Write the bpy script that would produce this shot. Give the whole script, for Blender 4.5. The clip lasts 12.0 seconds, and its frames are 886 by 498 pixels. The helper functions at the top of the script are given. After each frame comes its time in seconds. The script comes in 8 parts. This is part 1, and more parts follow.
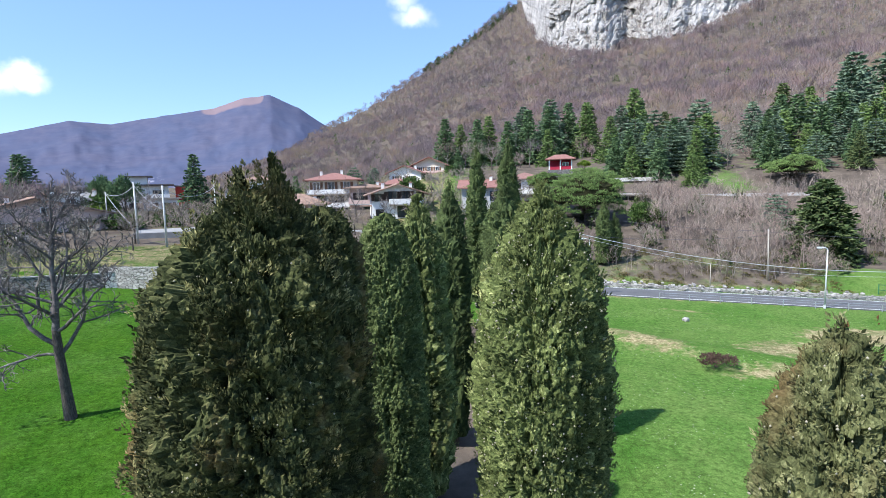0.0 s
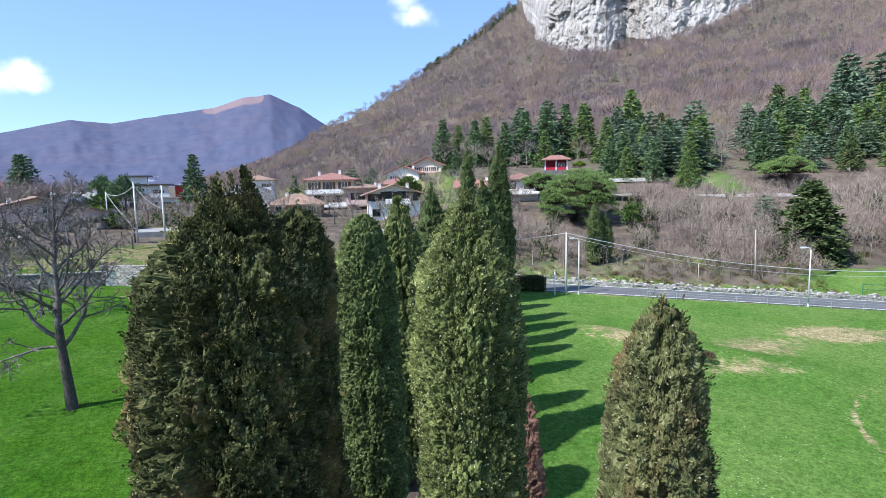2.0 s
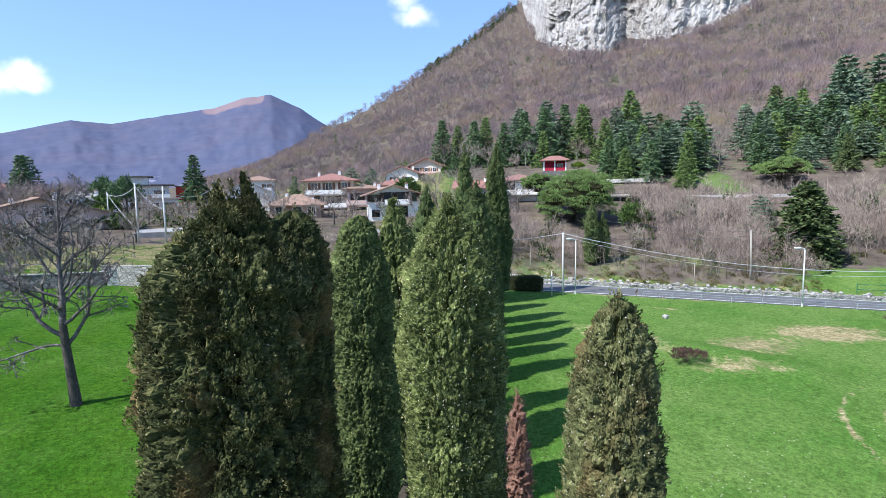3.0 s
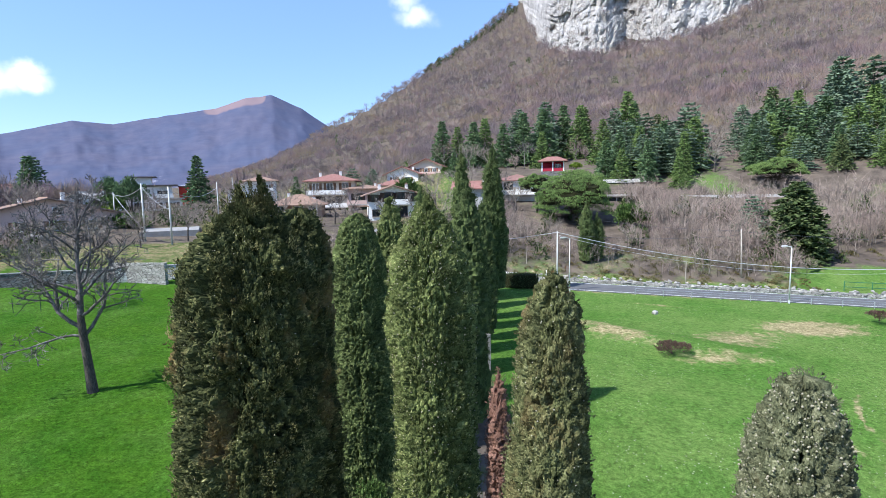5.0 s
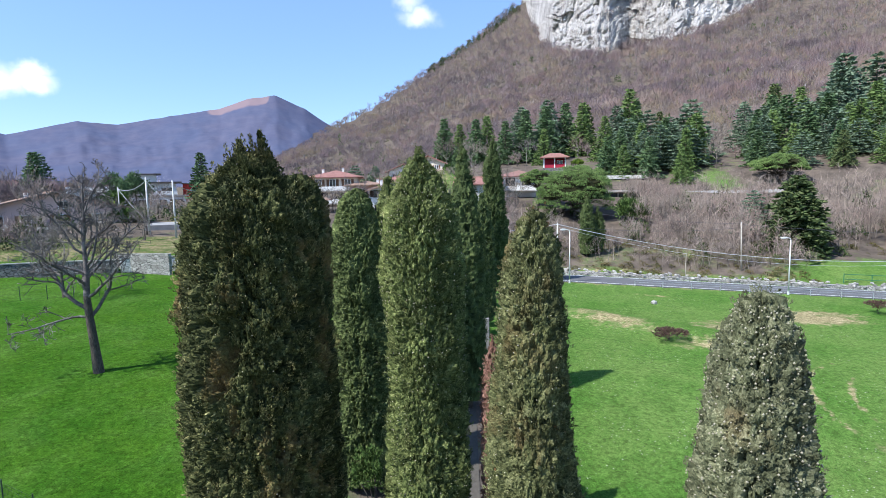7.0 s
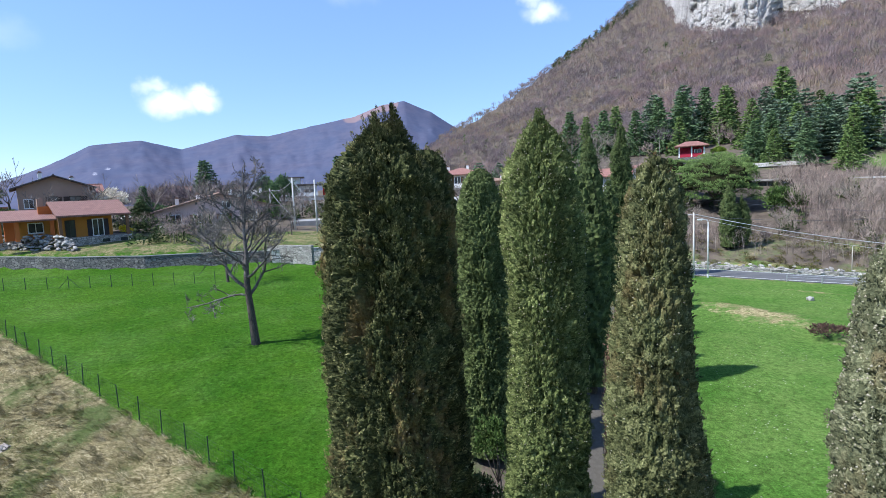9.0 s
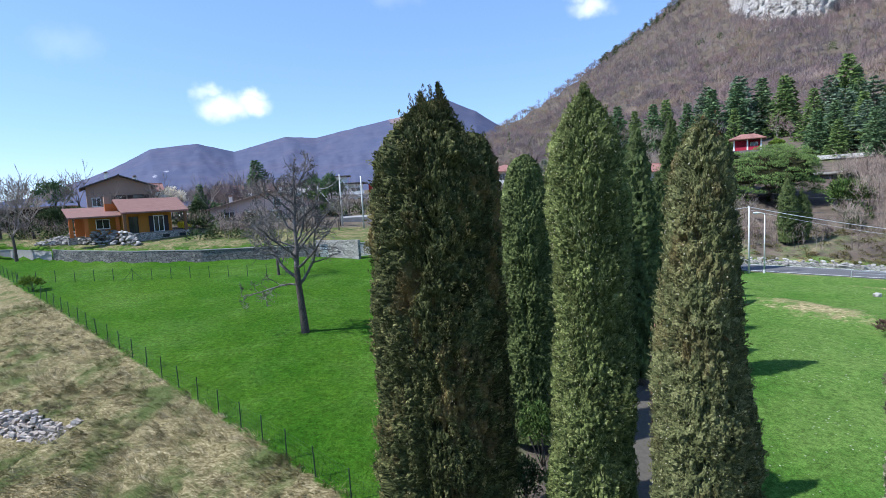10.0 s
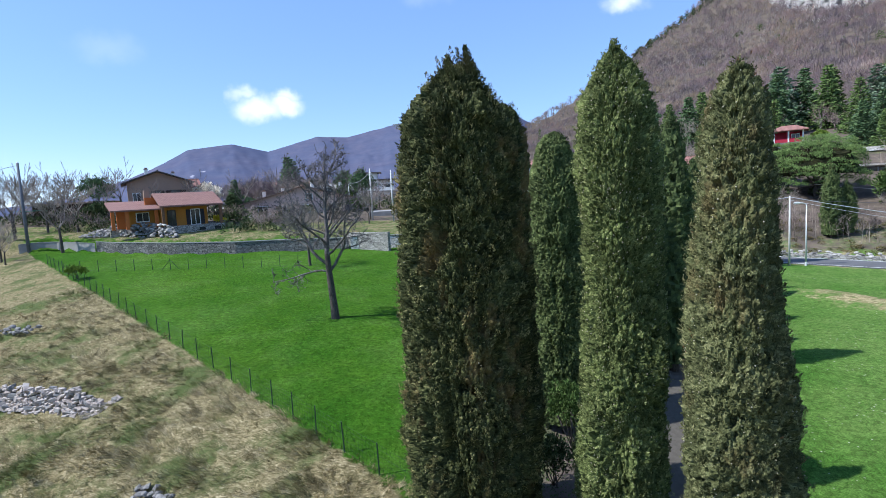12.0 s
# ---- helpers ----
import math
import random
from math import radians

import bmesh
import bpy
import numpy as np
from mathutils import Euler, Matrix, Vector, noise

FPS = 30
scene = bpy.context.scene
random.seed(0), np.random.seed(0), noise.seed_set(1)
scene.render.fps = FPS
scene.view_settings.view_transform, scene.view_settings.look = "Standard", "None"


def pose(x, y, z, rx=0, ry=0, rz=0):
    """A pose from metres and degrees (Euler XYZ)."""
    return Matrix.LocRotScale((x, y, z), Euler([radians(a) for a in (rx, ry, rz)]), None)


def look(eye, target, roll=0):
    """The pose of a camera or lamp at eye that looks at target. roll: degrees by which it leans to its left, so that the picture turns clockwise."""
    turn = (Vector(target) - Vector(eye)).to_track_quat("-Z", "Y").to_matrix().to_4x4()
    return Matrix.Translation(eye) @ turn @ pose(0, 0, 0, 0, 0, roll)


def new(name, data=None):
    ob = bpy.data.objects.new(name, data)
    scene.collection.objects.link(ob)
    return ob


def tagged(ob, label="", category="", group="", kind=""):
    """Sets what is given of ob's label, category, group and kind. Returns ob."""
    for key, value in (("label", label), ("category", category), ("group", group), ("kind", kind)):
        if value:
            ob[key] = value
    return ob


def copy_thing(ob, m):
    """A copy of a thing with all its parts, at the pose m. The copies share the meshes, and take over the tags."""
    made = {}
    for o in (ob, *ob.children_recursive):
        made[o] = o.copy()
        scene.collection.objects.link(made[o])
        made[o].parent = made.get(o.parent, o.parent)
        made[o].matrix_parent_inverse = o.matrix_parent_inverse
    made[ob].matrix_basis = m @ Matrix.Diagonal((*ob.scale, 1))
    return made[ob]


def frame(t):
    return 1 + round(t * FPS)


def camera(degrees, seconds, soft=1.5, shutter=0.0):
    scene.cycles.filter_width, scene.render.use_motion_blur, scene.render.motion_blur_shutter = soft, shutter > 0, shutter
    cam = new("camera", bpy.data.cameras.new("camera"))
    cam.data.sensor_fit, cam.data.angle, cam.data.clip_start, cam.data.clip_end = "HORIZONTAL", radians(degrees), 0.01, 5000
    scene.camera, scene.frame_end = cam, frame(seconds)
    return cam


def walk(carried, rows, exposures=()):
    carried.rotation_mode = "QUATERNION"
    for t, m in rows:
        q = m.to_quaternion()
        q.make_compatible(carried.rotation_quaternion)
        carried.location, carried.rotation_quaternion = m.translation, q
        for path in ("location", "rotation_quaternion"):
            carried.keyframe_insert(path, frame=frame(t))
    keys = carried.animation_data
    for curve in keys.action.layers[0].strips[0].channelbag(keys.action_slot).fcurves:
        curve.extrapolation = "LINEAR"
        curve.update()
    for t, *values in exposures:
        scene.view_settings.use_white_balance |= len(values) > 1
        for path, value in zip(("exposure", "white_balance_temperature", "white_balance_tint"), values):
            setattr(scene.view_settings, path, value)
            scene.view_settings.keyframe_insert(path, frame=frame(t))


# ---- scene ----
cam = camera(79.3, 12.0, 0.75)
PATH = [
    (0, (-0.019, -0.094, 11.049), (-0.015, 1.895, 10.833), -1.3),
    (0.5, (0.228, -0.521, 11.049), (0.232, 1.468, 10.833), -1.3),
    (1, (0.455, -0.911, 11.071), (0.458, 1.077, 10.855), -1.3),
    (1.5, (0.639, -1.186, 11.102), (0.643, 0.802, 10.886), -1.2),
    (2, (0.803, -1.388, 11.124), (0.806, 0.6, 10.907), -1.2),
    (2.5, (0.94, -1.642, 11.145), (0.942, 0.346, 10.928), -1.2),
    (3, (1.043, -1.996, 11.185), (1.045, -0.007, 10.969), -1.2),
    (3.2, (1.097, -2.188, 11.203), (1.099, -0.2, 10.985), -1.2),
    (4.8, (1.379, -3.692, 11.194), (1.384, -1.704, 10.981), -1.1),
    (5, (1.415, -3.78, 11.165), (1.413, -1.792, 10.95), -1.2),
    (5.5, (1.445, -3.928, 10.96), (1.441, -1.94, 10.745), -1.2),
    (6, (1.484, -4.038, 10.718), (1.478, -2.049, 10.504), -1.2),
    (6.5, (1.559, -4.198, 10.484), (1.551, -2.209, 10.27), -1.2),
    (6.7, (1.591, -4.278, 10.4), (1.583, -2.289, 10.186), -1.2),
    (8.3, (1.754, -4.751, 9.747), (1.526, -2.775, 9.534), -1.9),
    (8.5, (1.751, -4.8, 9.696), (1.454, -2.834, 9.486), -2.1),
    (9, (1.738, -4.932, 9.519), (1.267, -2.999, 9.317), -2.6),
    (9.5, (1.755, -5.088, 9.279), (1.195, -3.179, 9.08), -2.8),
    (10, (1.769, -5.208, 9.031), (1.139, -3.32, 8.834), -3.0),
    (10.5, (1.796, -5.242, 8.798), (1.115, -3.372, 8.602), -3.1),
    (11, (1.816, -5.237, 8.596), (1.106, -3.377, 8.402), -3.1),
    (11.5, (1.827, -5.233, 8.414), (1.099, -3.38, 8.218), -3.2),
    (12, (1.803, -5.233, 8.262), (1.068, -3.383, 8.066), -3.2),
]
walk(cam, [(t, look(eye, target, roll)) for t, eye, target, roll in PATH], [(0.0, 0.85, 6000, 10), (6.5, 0.82, 6000, 10), (9.0, 0.72, 5900, 10), (12.0, 0.62, 5800, 10)])

# ---- world, sun, exposure ----
SUN_EL, SUN_AZ = 49.5, 238.5          # degrees; azimuth clockwise from +y


def direction(az, el):
    a, e = radians(az), radians(el)
    return Vector((math.sin(a) * math.cos(e), math.cos(a) * math.cos(e), math.sin(e)))


world = bpy.data.worlds.new("sky")
scene.world = world
world.use_nodes = True
wn, wl = world.node_tree.nodes, world.node_tree.links
wn.clear()
sky = wn.new("ShaderNodeTexSky")
sky.sky_type = "NISHITA"
sky.sun_disc = False
sky.sun_elevation, sky.sun_rotation = radians(SUN_EL), radians(SUN_AZ)
sky.altitude, sky.air_density, sky.dust_density, sky.ozone_density = 500, 1.0, 0.05, 3.6
w_out, w_bg = wn.new("ShaderNodeOutputWorld"), wn.new("ShaderNodeBackground")
w_bg.inputs["Strength"].default_value = 0.116
w_geo = wn.new("ShaderNodeTexCoord")
w_noise = wn.new("ShaderNodeTexNoise")
w_noise.inputs["Scale"].default_value, w_noise.inputs["Detail"].default_value = 26.0, 6.0
wl.new(w_geo.outputs["Generated"], w_noise.inputs["Vector"])
w_off = wn.new("ShaderNodeVectorMath")
w_off.operation = "MULTIPLY_ADD"
w_off.inputs[1].default_value = (0.045, 0.045, 0.045)
w_off.inputs[2].default_value = (-0.0225, -0.0225, -0.0225)
wl.new(w_noise.outputs["Color"], w_off.inputs[0])
w_dir = wn.new("ShaderNodeVectorMath")
w_dir.operation = "ADD"
wl.new(w_geo.outputs["Generated"], w_dir.inputs[0])
wl.new(w_off.outputs[0], w_dir.inputs[1])
cover = None
# small fair-weather clouds: azimuth, height, half width, density
for az, el, wide, dense in ((-2.2, 17.3, 0.036, 0.75), (-3.4, 18.6, 0.028, 0.6), (-37.0, 9.9, 0.034, 0.9),
                            (-39.5, 9.7, 0.042, 0.9), (-40.9, 11.0, 0.024, 0.6), (-36.6, 10.7, 0.026, 0.75), (-22.0, 20.5, 0.05, 0.14), (-52.0, 14.5, 0.05, 0.12)):
    d = direction(az, el)
    sub = wn.new("ShaderNodeVectorMath")
    sub.operation = "SUBTRACT"
    sub.inputs[1].default_value = d
    wl.new(w_dir.outputs[0], sub.inputs[0])
    mul = wn.new("ShaderNodeVectorMath")
    mul.operation = "MULTIPLY"
    mul.inputs[1].default_value = (1 / wide, 1 / wide, 1.9 / wide)
    wl.new(sub.outputs[0], mul.inputs[0])
    size = wn.new("ShaderNodeVectorMath")
    size.operation = "LENGTH"
    wl.new(mul.outputs[0], size.inputs[0])
    ramp = wn.new("ShaderNodeMapRange")
    ramp.interpolation_type = "SMOOTHSTEP"
    for key, value in (("From Min", 1.3), ("From Max", 0.1), ("To Min", 0.0), ("To Max", dense)):
        ramp.inputs[key].default_value = value
    wl.new(size.outputs["Value"], ramp.inputs["Value"])
    if cover is None:
        cover = ramp.outputs[0]
    else:
        top = wn.new("ShaderNodeMath")
        top.operation = "MAXIMUM"
        wl.new(cover, top.inputs[0])
        wl.new(ramp.outputs[0], top.inputs[1])
        cover = top.outputs[0]
w_mix = wn.new("ShaderNodeMix")
w_mix.data_type = "RGBA"
wl.new(cover, w_mix.inputs["Factor"])
w_tint = wn.new("ShaderNodeMix")          # thin spring haze, a touch less green
w_tint.data_type, w_tint.blend_type = "RGBA", "MULTIPLY"
w_tint.inputs[0].default_value = 1.0
w_tint.inputs[7].default_value = (1.03, 0.98, 1.03, 1)
w_haze = wn.new("ShaderNodeMix")
w_haze.data_type = "RGBA"
w_haze.inputs[0].default_value = 0.32
w_haze.inputs[7].default_value = (2.3, 4.1, 7.2, 1)
wl.new(sky.outputs["Color"], w_haze.inputs[6])
wl.new(w_haze.outputs[2], w_tint.inputs[6])
wl.new(w_tint.outputs[2], w_mix.inputs[6])
w_mix.inputs[7].default_value = (7.4, 7.5, 7.8, 1)
wl.new(w_mix.outputs[2], w_bg.inputs["Color"])
wl.new(w_bg.outputs[0], w_out.inputs[0])

sun_data = bpy.data.lights.new("sun", "SUN")
sun_data.energy, sun_data.angle, sun_data.color = 4.7, radians(0.53), (1.0, 0.965, 0.91)
sun = new("sun", sun_data)
sun.matrix_world = look(direction(SUN_AZ, SUN_EL) * 100, (0, 0, 0))

# ---- materials ----
MATS = {}


class Nodes:
    """A small helper round one node material."""

    def __init__(self, name, rough=0.8, metal=0.0, spec=0.3):
        self.m = bpy.data.materials.new(name)
        self.m.use_nodes = True
        self.n, self.l = self.m.node_tree.nodes, self.m.node_tree.links
        self.b = self.n["Principled BSDF"]
        self.b.inputs["Roughness"].default_value = rough
        self.b.inputs["Metallic"].default_value = metal
        self.b.inputs["Specular IOR Level"].default_value = spec
        MATS[name] = self.m

    def coord(self, scale=(1, 1, 1), space="world"):
        if space == "world":
            out = self.n.new("ShaderNodeNewGeometry").outputs["Position"]
        else:
            out = self.n.new("ShaderNodeTexCoord").outputs["Object"]
        mp = self.n.new("ShaderNodeMapping")
        mp.inputs["Scale"].default_value = scale
        self.l.new(out, mp.inputs["Vector"])
        return mp.outputs[0]

    def noise(self, scale, detail=4, rough=0.6, vec=None, dist=0.0):
        t = self.n.new("ShaderNodeTexNoise")
        t.inputs["Scale"].default_value, t.inputs["Detail"].default_value = scale, detail
        t.inputs["Roughness"].default_value, t.inputs["Distortion"].default_value = rough, dist
        self.l.new(vec or self.coord(), t.inputs["Vector"])
        return t.outputs["Fac"]

    def voronoi(self, scale, vec=None, feature="F1", out="Distance"):
        t = self.n.new("ShaderNodeTexVoronoi")
        t.feature = feature
        t.inputs["Scale"].default_value = scale
        self.l.new(vec or self.coord(), t.inputs["Vector"])
        return t.outputs[out]

    def ramp(self, fac, *stops):
        r = self.n.new("ShaderNodeValToRGB")
        e = r.color_ramp.elements
        while len(e) < len(stops):
            e.new(0.5)
        for k, (at, col) in zip(e, stops):
            k.position = at
            k.color = (*col, 1) if not isinstance(col, (int, float)) else (col, col, col, 1)
        self.l.new(fac, r.inputs[0])
        return r.outputs[0]

    def mix(self, fac, a, b, mode="MIX"):
        x = self.n.new("ShaderNodeMix")
        x.data_type, x.blend_type = "RGBA", mode
        for key, value in ((0, fac), (6, a), (7, b)):
            if isinstance(value, (int, float)):
                x.inputs[key].default_value = value
            elif isinstance(value, tuple):
                x.inputs[key].default_value = (*value, 1)
            else:
                self.l.new(value, x.inputs[key])
        return x.outputs[2]

    def math(self, op, a, b=0.0, clamp=False):
        x = self.n.new("ShaderNodeMath")
        x.operation, x.use_clamp = op, clamp
        for key, value in ((0, a), (1, b)):
            if isinstance(value, (int, float)):
                x.inputs[key].default_value = value
            else:
                self.l.new(value, x.inputs[key])
        return x.outputs[0]

    def attr(self, name):
        a = self.n.new("ShaderNodeAttribute")
        a.attribute_name = name
        return a.outputs["Fac"]

    def island(self):
        return self.n.new("ShaderNodeNewGeometry").outputs["Random Per Island"]

    def each(self):
        return self.n.new("ShaderNodeObjectInfo").outputs["Random"]

    def bump(self, height, strength=0.4, distance=0.05):
        b = self.n.new("ShaderNodeBump")
        b.inputs["Strength"].default_value, b.inputs["Distance"].default_value = strength, distance
        self.l.new(height, b.inputs["Height"])
        self.l.new(b.outputs[0], self.b.inputs["Normal"])
        return self

    def soft_normal(self, share, axis=False):
        """Lets fine sprays shade with the mass they belong to: outwards from the stem, or upwards."""
        geo = self.n.new("ShaderNodeNewGeometry").outputs["Normal"]
        if axis:
            flat = self.n.new("ShaderNodeVectorMath")
            flat.operation = "MULTIPLY"
            flat.inputs[1].default_value = (1, 1, 0)
            self.l.new(self.n.new("ShaderNodeTexCoord").outputs["Object"], flat.inputs[0])
            unit = self.n.new("ShaderNodeVectorMath")
            unit.operation = "NORMALIZE"
            self.l.new(flat.outputs[0], unit.inputs[0])
            lift = self.n.new("ShaderNodeVectorMath")
            lift.operation = "ADD"
            lift.inputs[1].default_value = (0, 0, 0.25)
            self.l.new(unit.outputs[0], lift.inputs[0])
            mass = lift.outputs[0]
        else:
            up = self.n.new("ShaderNodeCombineXYZ")
            up.inputs[1].default_value, up.inputs[2].default_value = -0.35, 0.94
            mass = up.outputs[0]
        x = self.n.new("ShaderNodeMix")
        x.data_type = "VECTOR"
        x.inputs[0].default_value = share
        self.l.new(geo, x.inputs[4])
        self.l.new(mass, x.inputs[5])
        self.l.new(x.outputs[1], self.b.inputs["Normal"])
        return self

    def done(self, colour):
        if isinstance(colour, tuple):
            self.b.inputs["Base Color"].default_value = (*colour, 1)
        else:
            self.l.new(colour, self.b.inputs["Base Color"])
        return self.m


def leafy(name, dark, light, tip, brown=None, brown_at=0.62, rough=0.75, spec=0.06, plume=False, mass=0.0, axis=True):
    """Foliage: a tone for each leaf, patches of tone through the crown, and patches gone brown."""
    k = Nodes(name, rough, 0, spec)
    # plume tone carries painted shade: darker for the coat and sunken sprays
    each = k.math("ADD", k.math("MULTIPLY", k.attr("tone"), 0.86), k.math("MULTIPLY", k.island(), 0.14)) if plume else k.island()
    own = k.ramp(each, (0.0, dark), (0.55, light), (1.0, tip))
    patch = k.ramp(k.noise(1.6, 3), (0.3, 0.62), (0.7, 1.25))
    col = k.mix(1.0, own, patch, "MULTIPLY")
    if brown:
        mask = k.ramp(k.noise(1.05, 4, 0.65, k.coord((1, 1, 0.55))), (brown_at - 0.05, 0.0), (brown_at + 0.13, 1.0))
        col = k.mix(k.math("MULTIPLY", mask, 0.8), col, k.ramp(k.island(), (0, tuple(c * 0.55 for c in brown)), (1, brown)))
    if plume:
        grain = k.noise(55.0, 2, 0.6)
        col = k.mix(1.0, col, k.ramp(grain, (0.34, 0.65), (0.66, 1.3)), "MULTIPLY")
    k.done(col)
    if plume or mass:
        k.soft_normal(mass or 0.42, axis)
    return k.m


def plain(name, colour, rough=0.7, metal=0.0, vary=0.18, scale=3.0, bump=0.0, spec=0.3, fine=40.0):
    """A painted, plastered or metal surface with faint stains and grain."""
    k = Nodes(name, rough, metal, spec)
    n = k.noise(scale, 5)
    f = k.noise(fine, 3)
    tone = k.math("ADD", k.math("MULTIPLY", n, 0.7), k.math("MULTIPLY", f, 0.3))
    lo, hi = tuple(c * (1 - vary) for c in colour), tuple(min(1, c * (1 + vary)) for c in colour)
    col = k.ramp(tone, (0.3, lo), (0.7, hi))
    if bump:
        k.bump(f, bump, 0.02)
    return k.done(col)


# cypress foliage: three tones; dark and tip ends paint in deep shade and lit tips
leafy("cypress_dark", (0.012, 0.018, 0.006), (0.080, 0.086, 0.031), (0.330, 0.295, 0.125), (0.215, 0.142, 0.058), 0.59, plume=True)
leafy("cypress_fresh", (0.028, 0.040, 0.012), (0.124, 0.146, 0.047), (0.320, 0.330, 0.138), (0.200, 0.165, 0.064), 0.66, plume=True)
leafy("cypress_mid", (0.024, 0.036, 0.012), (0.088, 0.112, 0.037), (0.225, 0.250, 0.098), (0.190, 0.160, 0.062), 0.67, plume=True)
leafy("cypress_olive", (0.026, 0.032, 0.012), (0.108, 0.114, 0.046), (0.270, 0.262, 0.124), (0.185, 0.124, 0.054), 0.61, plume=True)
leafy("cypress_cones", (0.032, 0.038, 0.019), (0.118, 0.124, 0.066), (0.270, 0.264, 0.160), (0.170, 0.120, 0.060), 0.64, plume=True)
leafy("cypress_far", (0.034, 0.048, 0.019), (0.080, 0.105, 0.036), (0.130, 0.156, 0.056), plume=True)
leafy("holm_leaves", (0.028, 0.046, 0.018), (0.066, 0.092, 0.034), (0.118, 0.142, 0.056))
leafy("cypress_dead", (0.12, 0.065, 0.045), (0.20, 0.11, 0.08), (0.27, 0.16, 0.12), plume=True)
leafy("rust_sprays", (0.12, 0.062, 0.028), (0.21, 0.112, 0.048), (0.28, 0.165, 0.075), plume=True)
# near-black filler for crowns and hedge: the shade between leaves, painted as colour
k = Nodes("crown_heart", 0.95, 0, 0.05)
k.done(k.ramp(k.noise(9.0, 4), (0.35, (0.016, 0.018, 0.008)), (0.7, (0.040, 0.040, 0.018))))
plain("cone_husk", (0.30, 0.272, 0.195), 0.75, 0, 0.25, 20)
k = Nodes("bark_grey", 0.9, 0, 0.15)
v = k.coord((6, 6, 1.6))
n = k.noise(3.0, 6, 0.7, v)
k.bump(n, 0.7, 0.03)
k.done(k.ramp(n, (0.3, (0.035, 0.030, 0.025)), (0.55, (0.095, 0.080, 0.066)), (0.75, (0.18, 0.155, 0.13))))
k = Nodes("twig_bark", 0.85, 0, 0.2)
k.done(k.ramp(k.noise(2.0, 4), (0.3, (0.12, 0.098, 0.086)), (0.7, (0.30, 0.255, 0.22))))
k = Nodes("walnut_bark", 0.85, 0, 0.2)
k.done(k.ramp(k.noise(2.6, 5, 0.7), (0.3, (0.058, 0.050, 0.047)), (0.52, (0.128, 0.112, 0.106)), (0.70, (0.27, 0.243, 0.225))))
k = Nodes("twig_pale", 0.85, 0, 0.2)
k.done(k.ramp(k.noise(0.6, 4), (0.3, (0.16, 0.13, 0.105)), (0.7, (0.36, 0.31, 0.25))))

# woods in winter: brown twigs, some olive, some pale
k = Nodes("wood_twigs", 0.9, 0, 0.1)
by_tree = k.ramp(k.attr("plant"), (0.0, (0.132, 0.114, 0.120)), (0.25, (0.215, 0.160, 0.146)), (0.45, (0.160, 0.136, 0.134)), (0.62, (0.228, 0.168, 0.134)), (0.76, (0.190, 0.170, 0.105)), (0.88, (0.270, 0.228, 0.212)), (1.0, (0.100, 0.088, 0.086)))
stand = k.ramp(k.noise(0.013, 4, 0.7), (0.36, (0.48, 0.48, 0.52)), (0.45, (0.75, 0.71, 0.77)), (0.54, (0.98, 0.88, 0.89)), (0.62, (1.06, 1.01, 0.83)), (0.70, (0.72, 0.68, 0.70)))
k.done(k.mix(1.0, k.mix(1.0, by_tree, stand, "MULTIPLY"), k.ramp(k.island(), (0, 0.90), (1, 1.10)), "MULTIPLY"))
k.soft_normal(0.6)
k = Nodes("wood_trunks", 0.9, 0, 0.1)
k.done(k.ramp(k.island(), (0, (0.110, 0.094, 0.086)), (0.6, (0.185, 0.162, 0.148)), (1, (0.30, 0.272, 0.25))))
k.soft_normal(0.5)
k = Nodes("thicket_trunks", 0.9, 0, 0.1)
k.done(k.ramp(k.island(), (0, (0.085, 0.068, 0.056)), (0.7, (0.19, 0.155, 0.13)), (1, (0.34, 0.30, 0.255))))
k = Nodes("thicket_twigs", 0.9, 0, 0.1)
by_tree = k.ramp(k.noise(0.16, 4, 0.7), (0.3, (0.13, 0.108, 0.090)), (0.42, (0.20, 0.145, 0.122)), (0.52, (0.25, 0.205, 0.170)), (0.62, (0.20, 0.150, 0.125)), (0.74, (0.15, 0.140, 0.085)))
k.done(k.mix(1.0, by_tree, k.ramp(k.island(), (0, 0.6), (1, 1.4)), "MULTIPLY"))
k.soft_normal(0.6)
leafy("bramble_leaves", (0.049, 0.056, 0.016), (0.107, 0.108, 0.036), (0.175, 0.156, 0.063), (0.194, 0.130, 0.063), 0.5)

leafy("fir_needles", (0.056, 0.096, 0.046), (0.098, 0.154, 0.068), (0.140, 0.200, 0.088), mass=0.2)
leafy("cedar_needles", (0.084, 0.126, 0.082), (0.136, 0.188, 0.118), (0.185, 0.236, 0.150), mass=0.2)
leafy("larch_needles", (0.060, 0.082, 0.030), (0.108, 0.138, 0.052), (0.152, 0.182, 0.076), mass=0.25)
leafy("pine_needles", (0.056, 0.092, 0.026), (0.108, 0.164, 0.046), (0.165, 0.225, 0.074), mass=0.45, axis=False)
leafy("broadleaf", (0.030, 0.055, 0.015), (0.07, 0.12, 0.03), (0.13, 0.19, 0.055))
leafy("bush_bright", (0.06, 0.10, 0.015), (0.14, 0.20, 0.03), (0.22, 0.29, 0.05))
leafy("blossom_white", (0.62, 0.54, 0.42), (0.78, 0.71, 0.58), (0.85, 0.80, 0.70))
leafy("blossom_yellow", (0.55, 0.42, 0.02), (0.70, 0.55, 0.03), (0.80, 0.66, 0.06))
leafy("heather", (0.055, 0.034, 0.026), (0.095, 0.060, 0.046), (0.14, 0.092, 0.072))

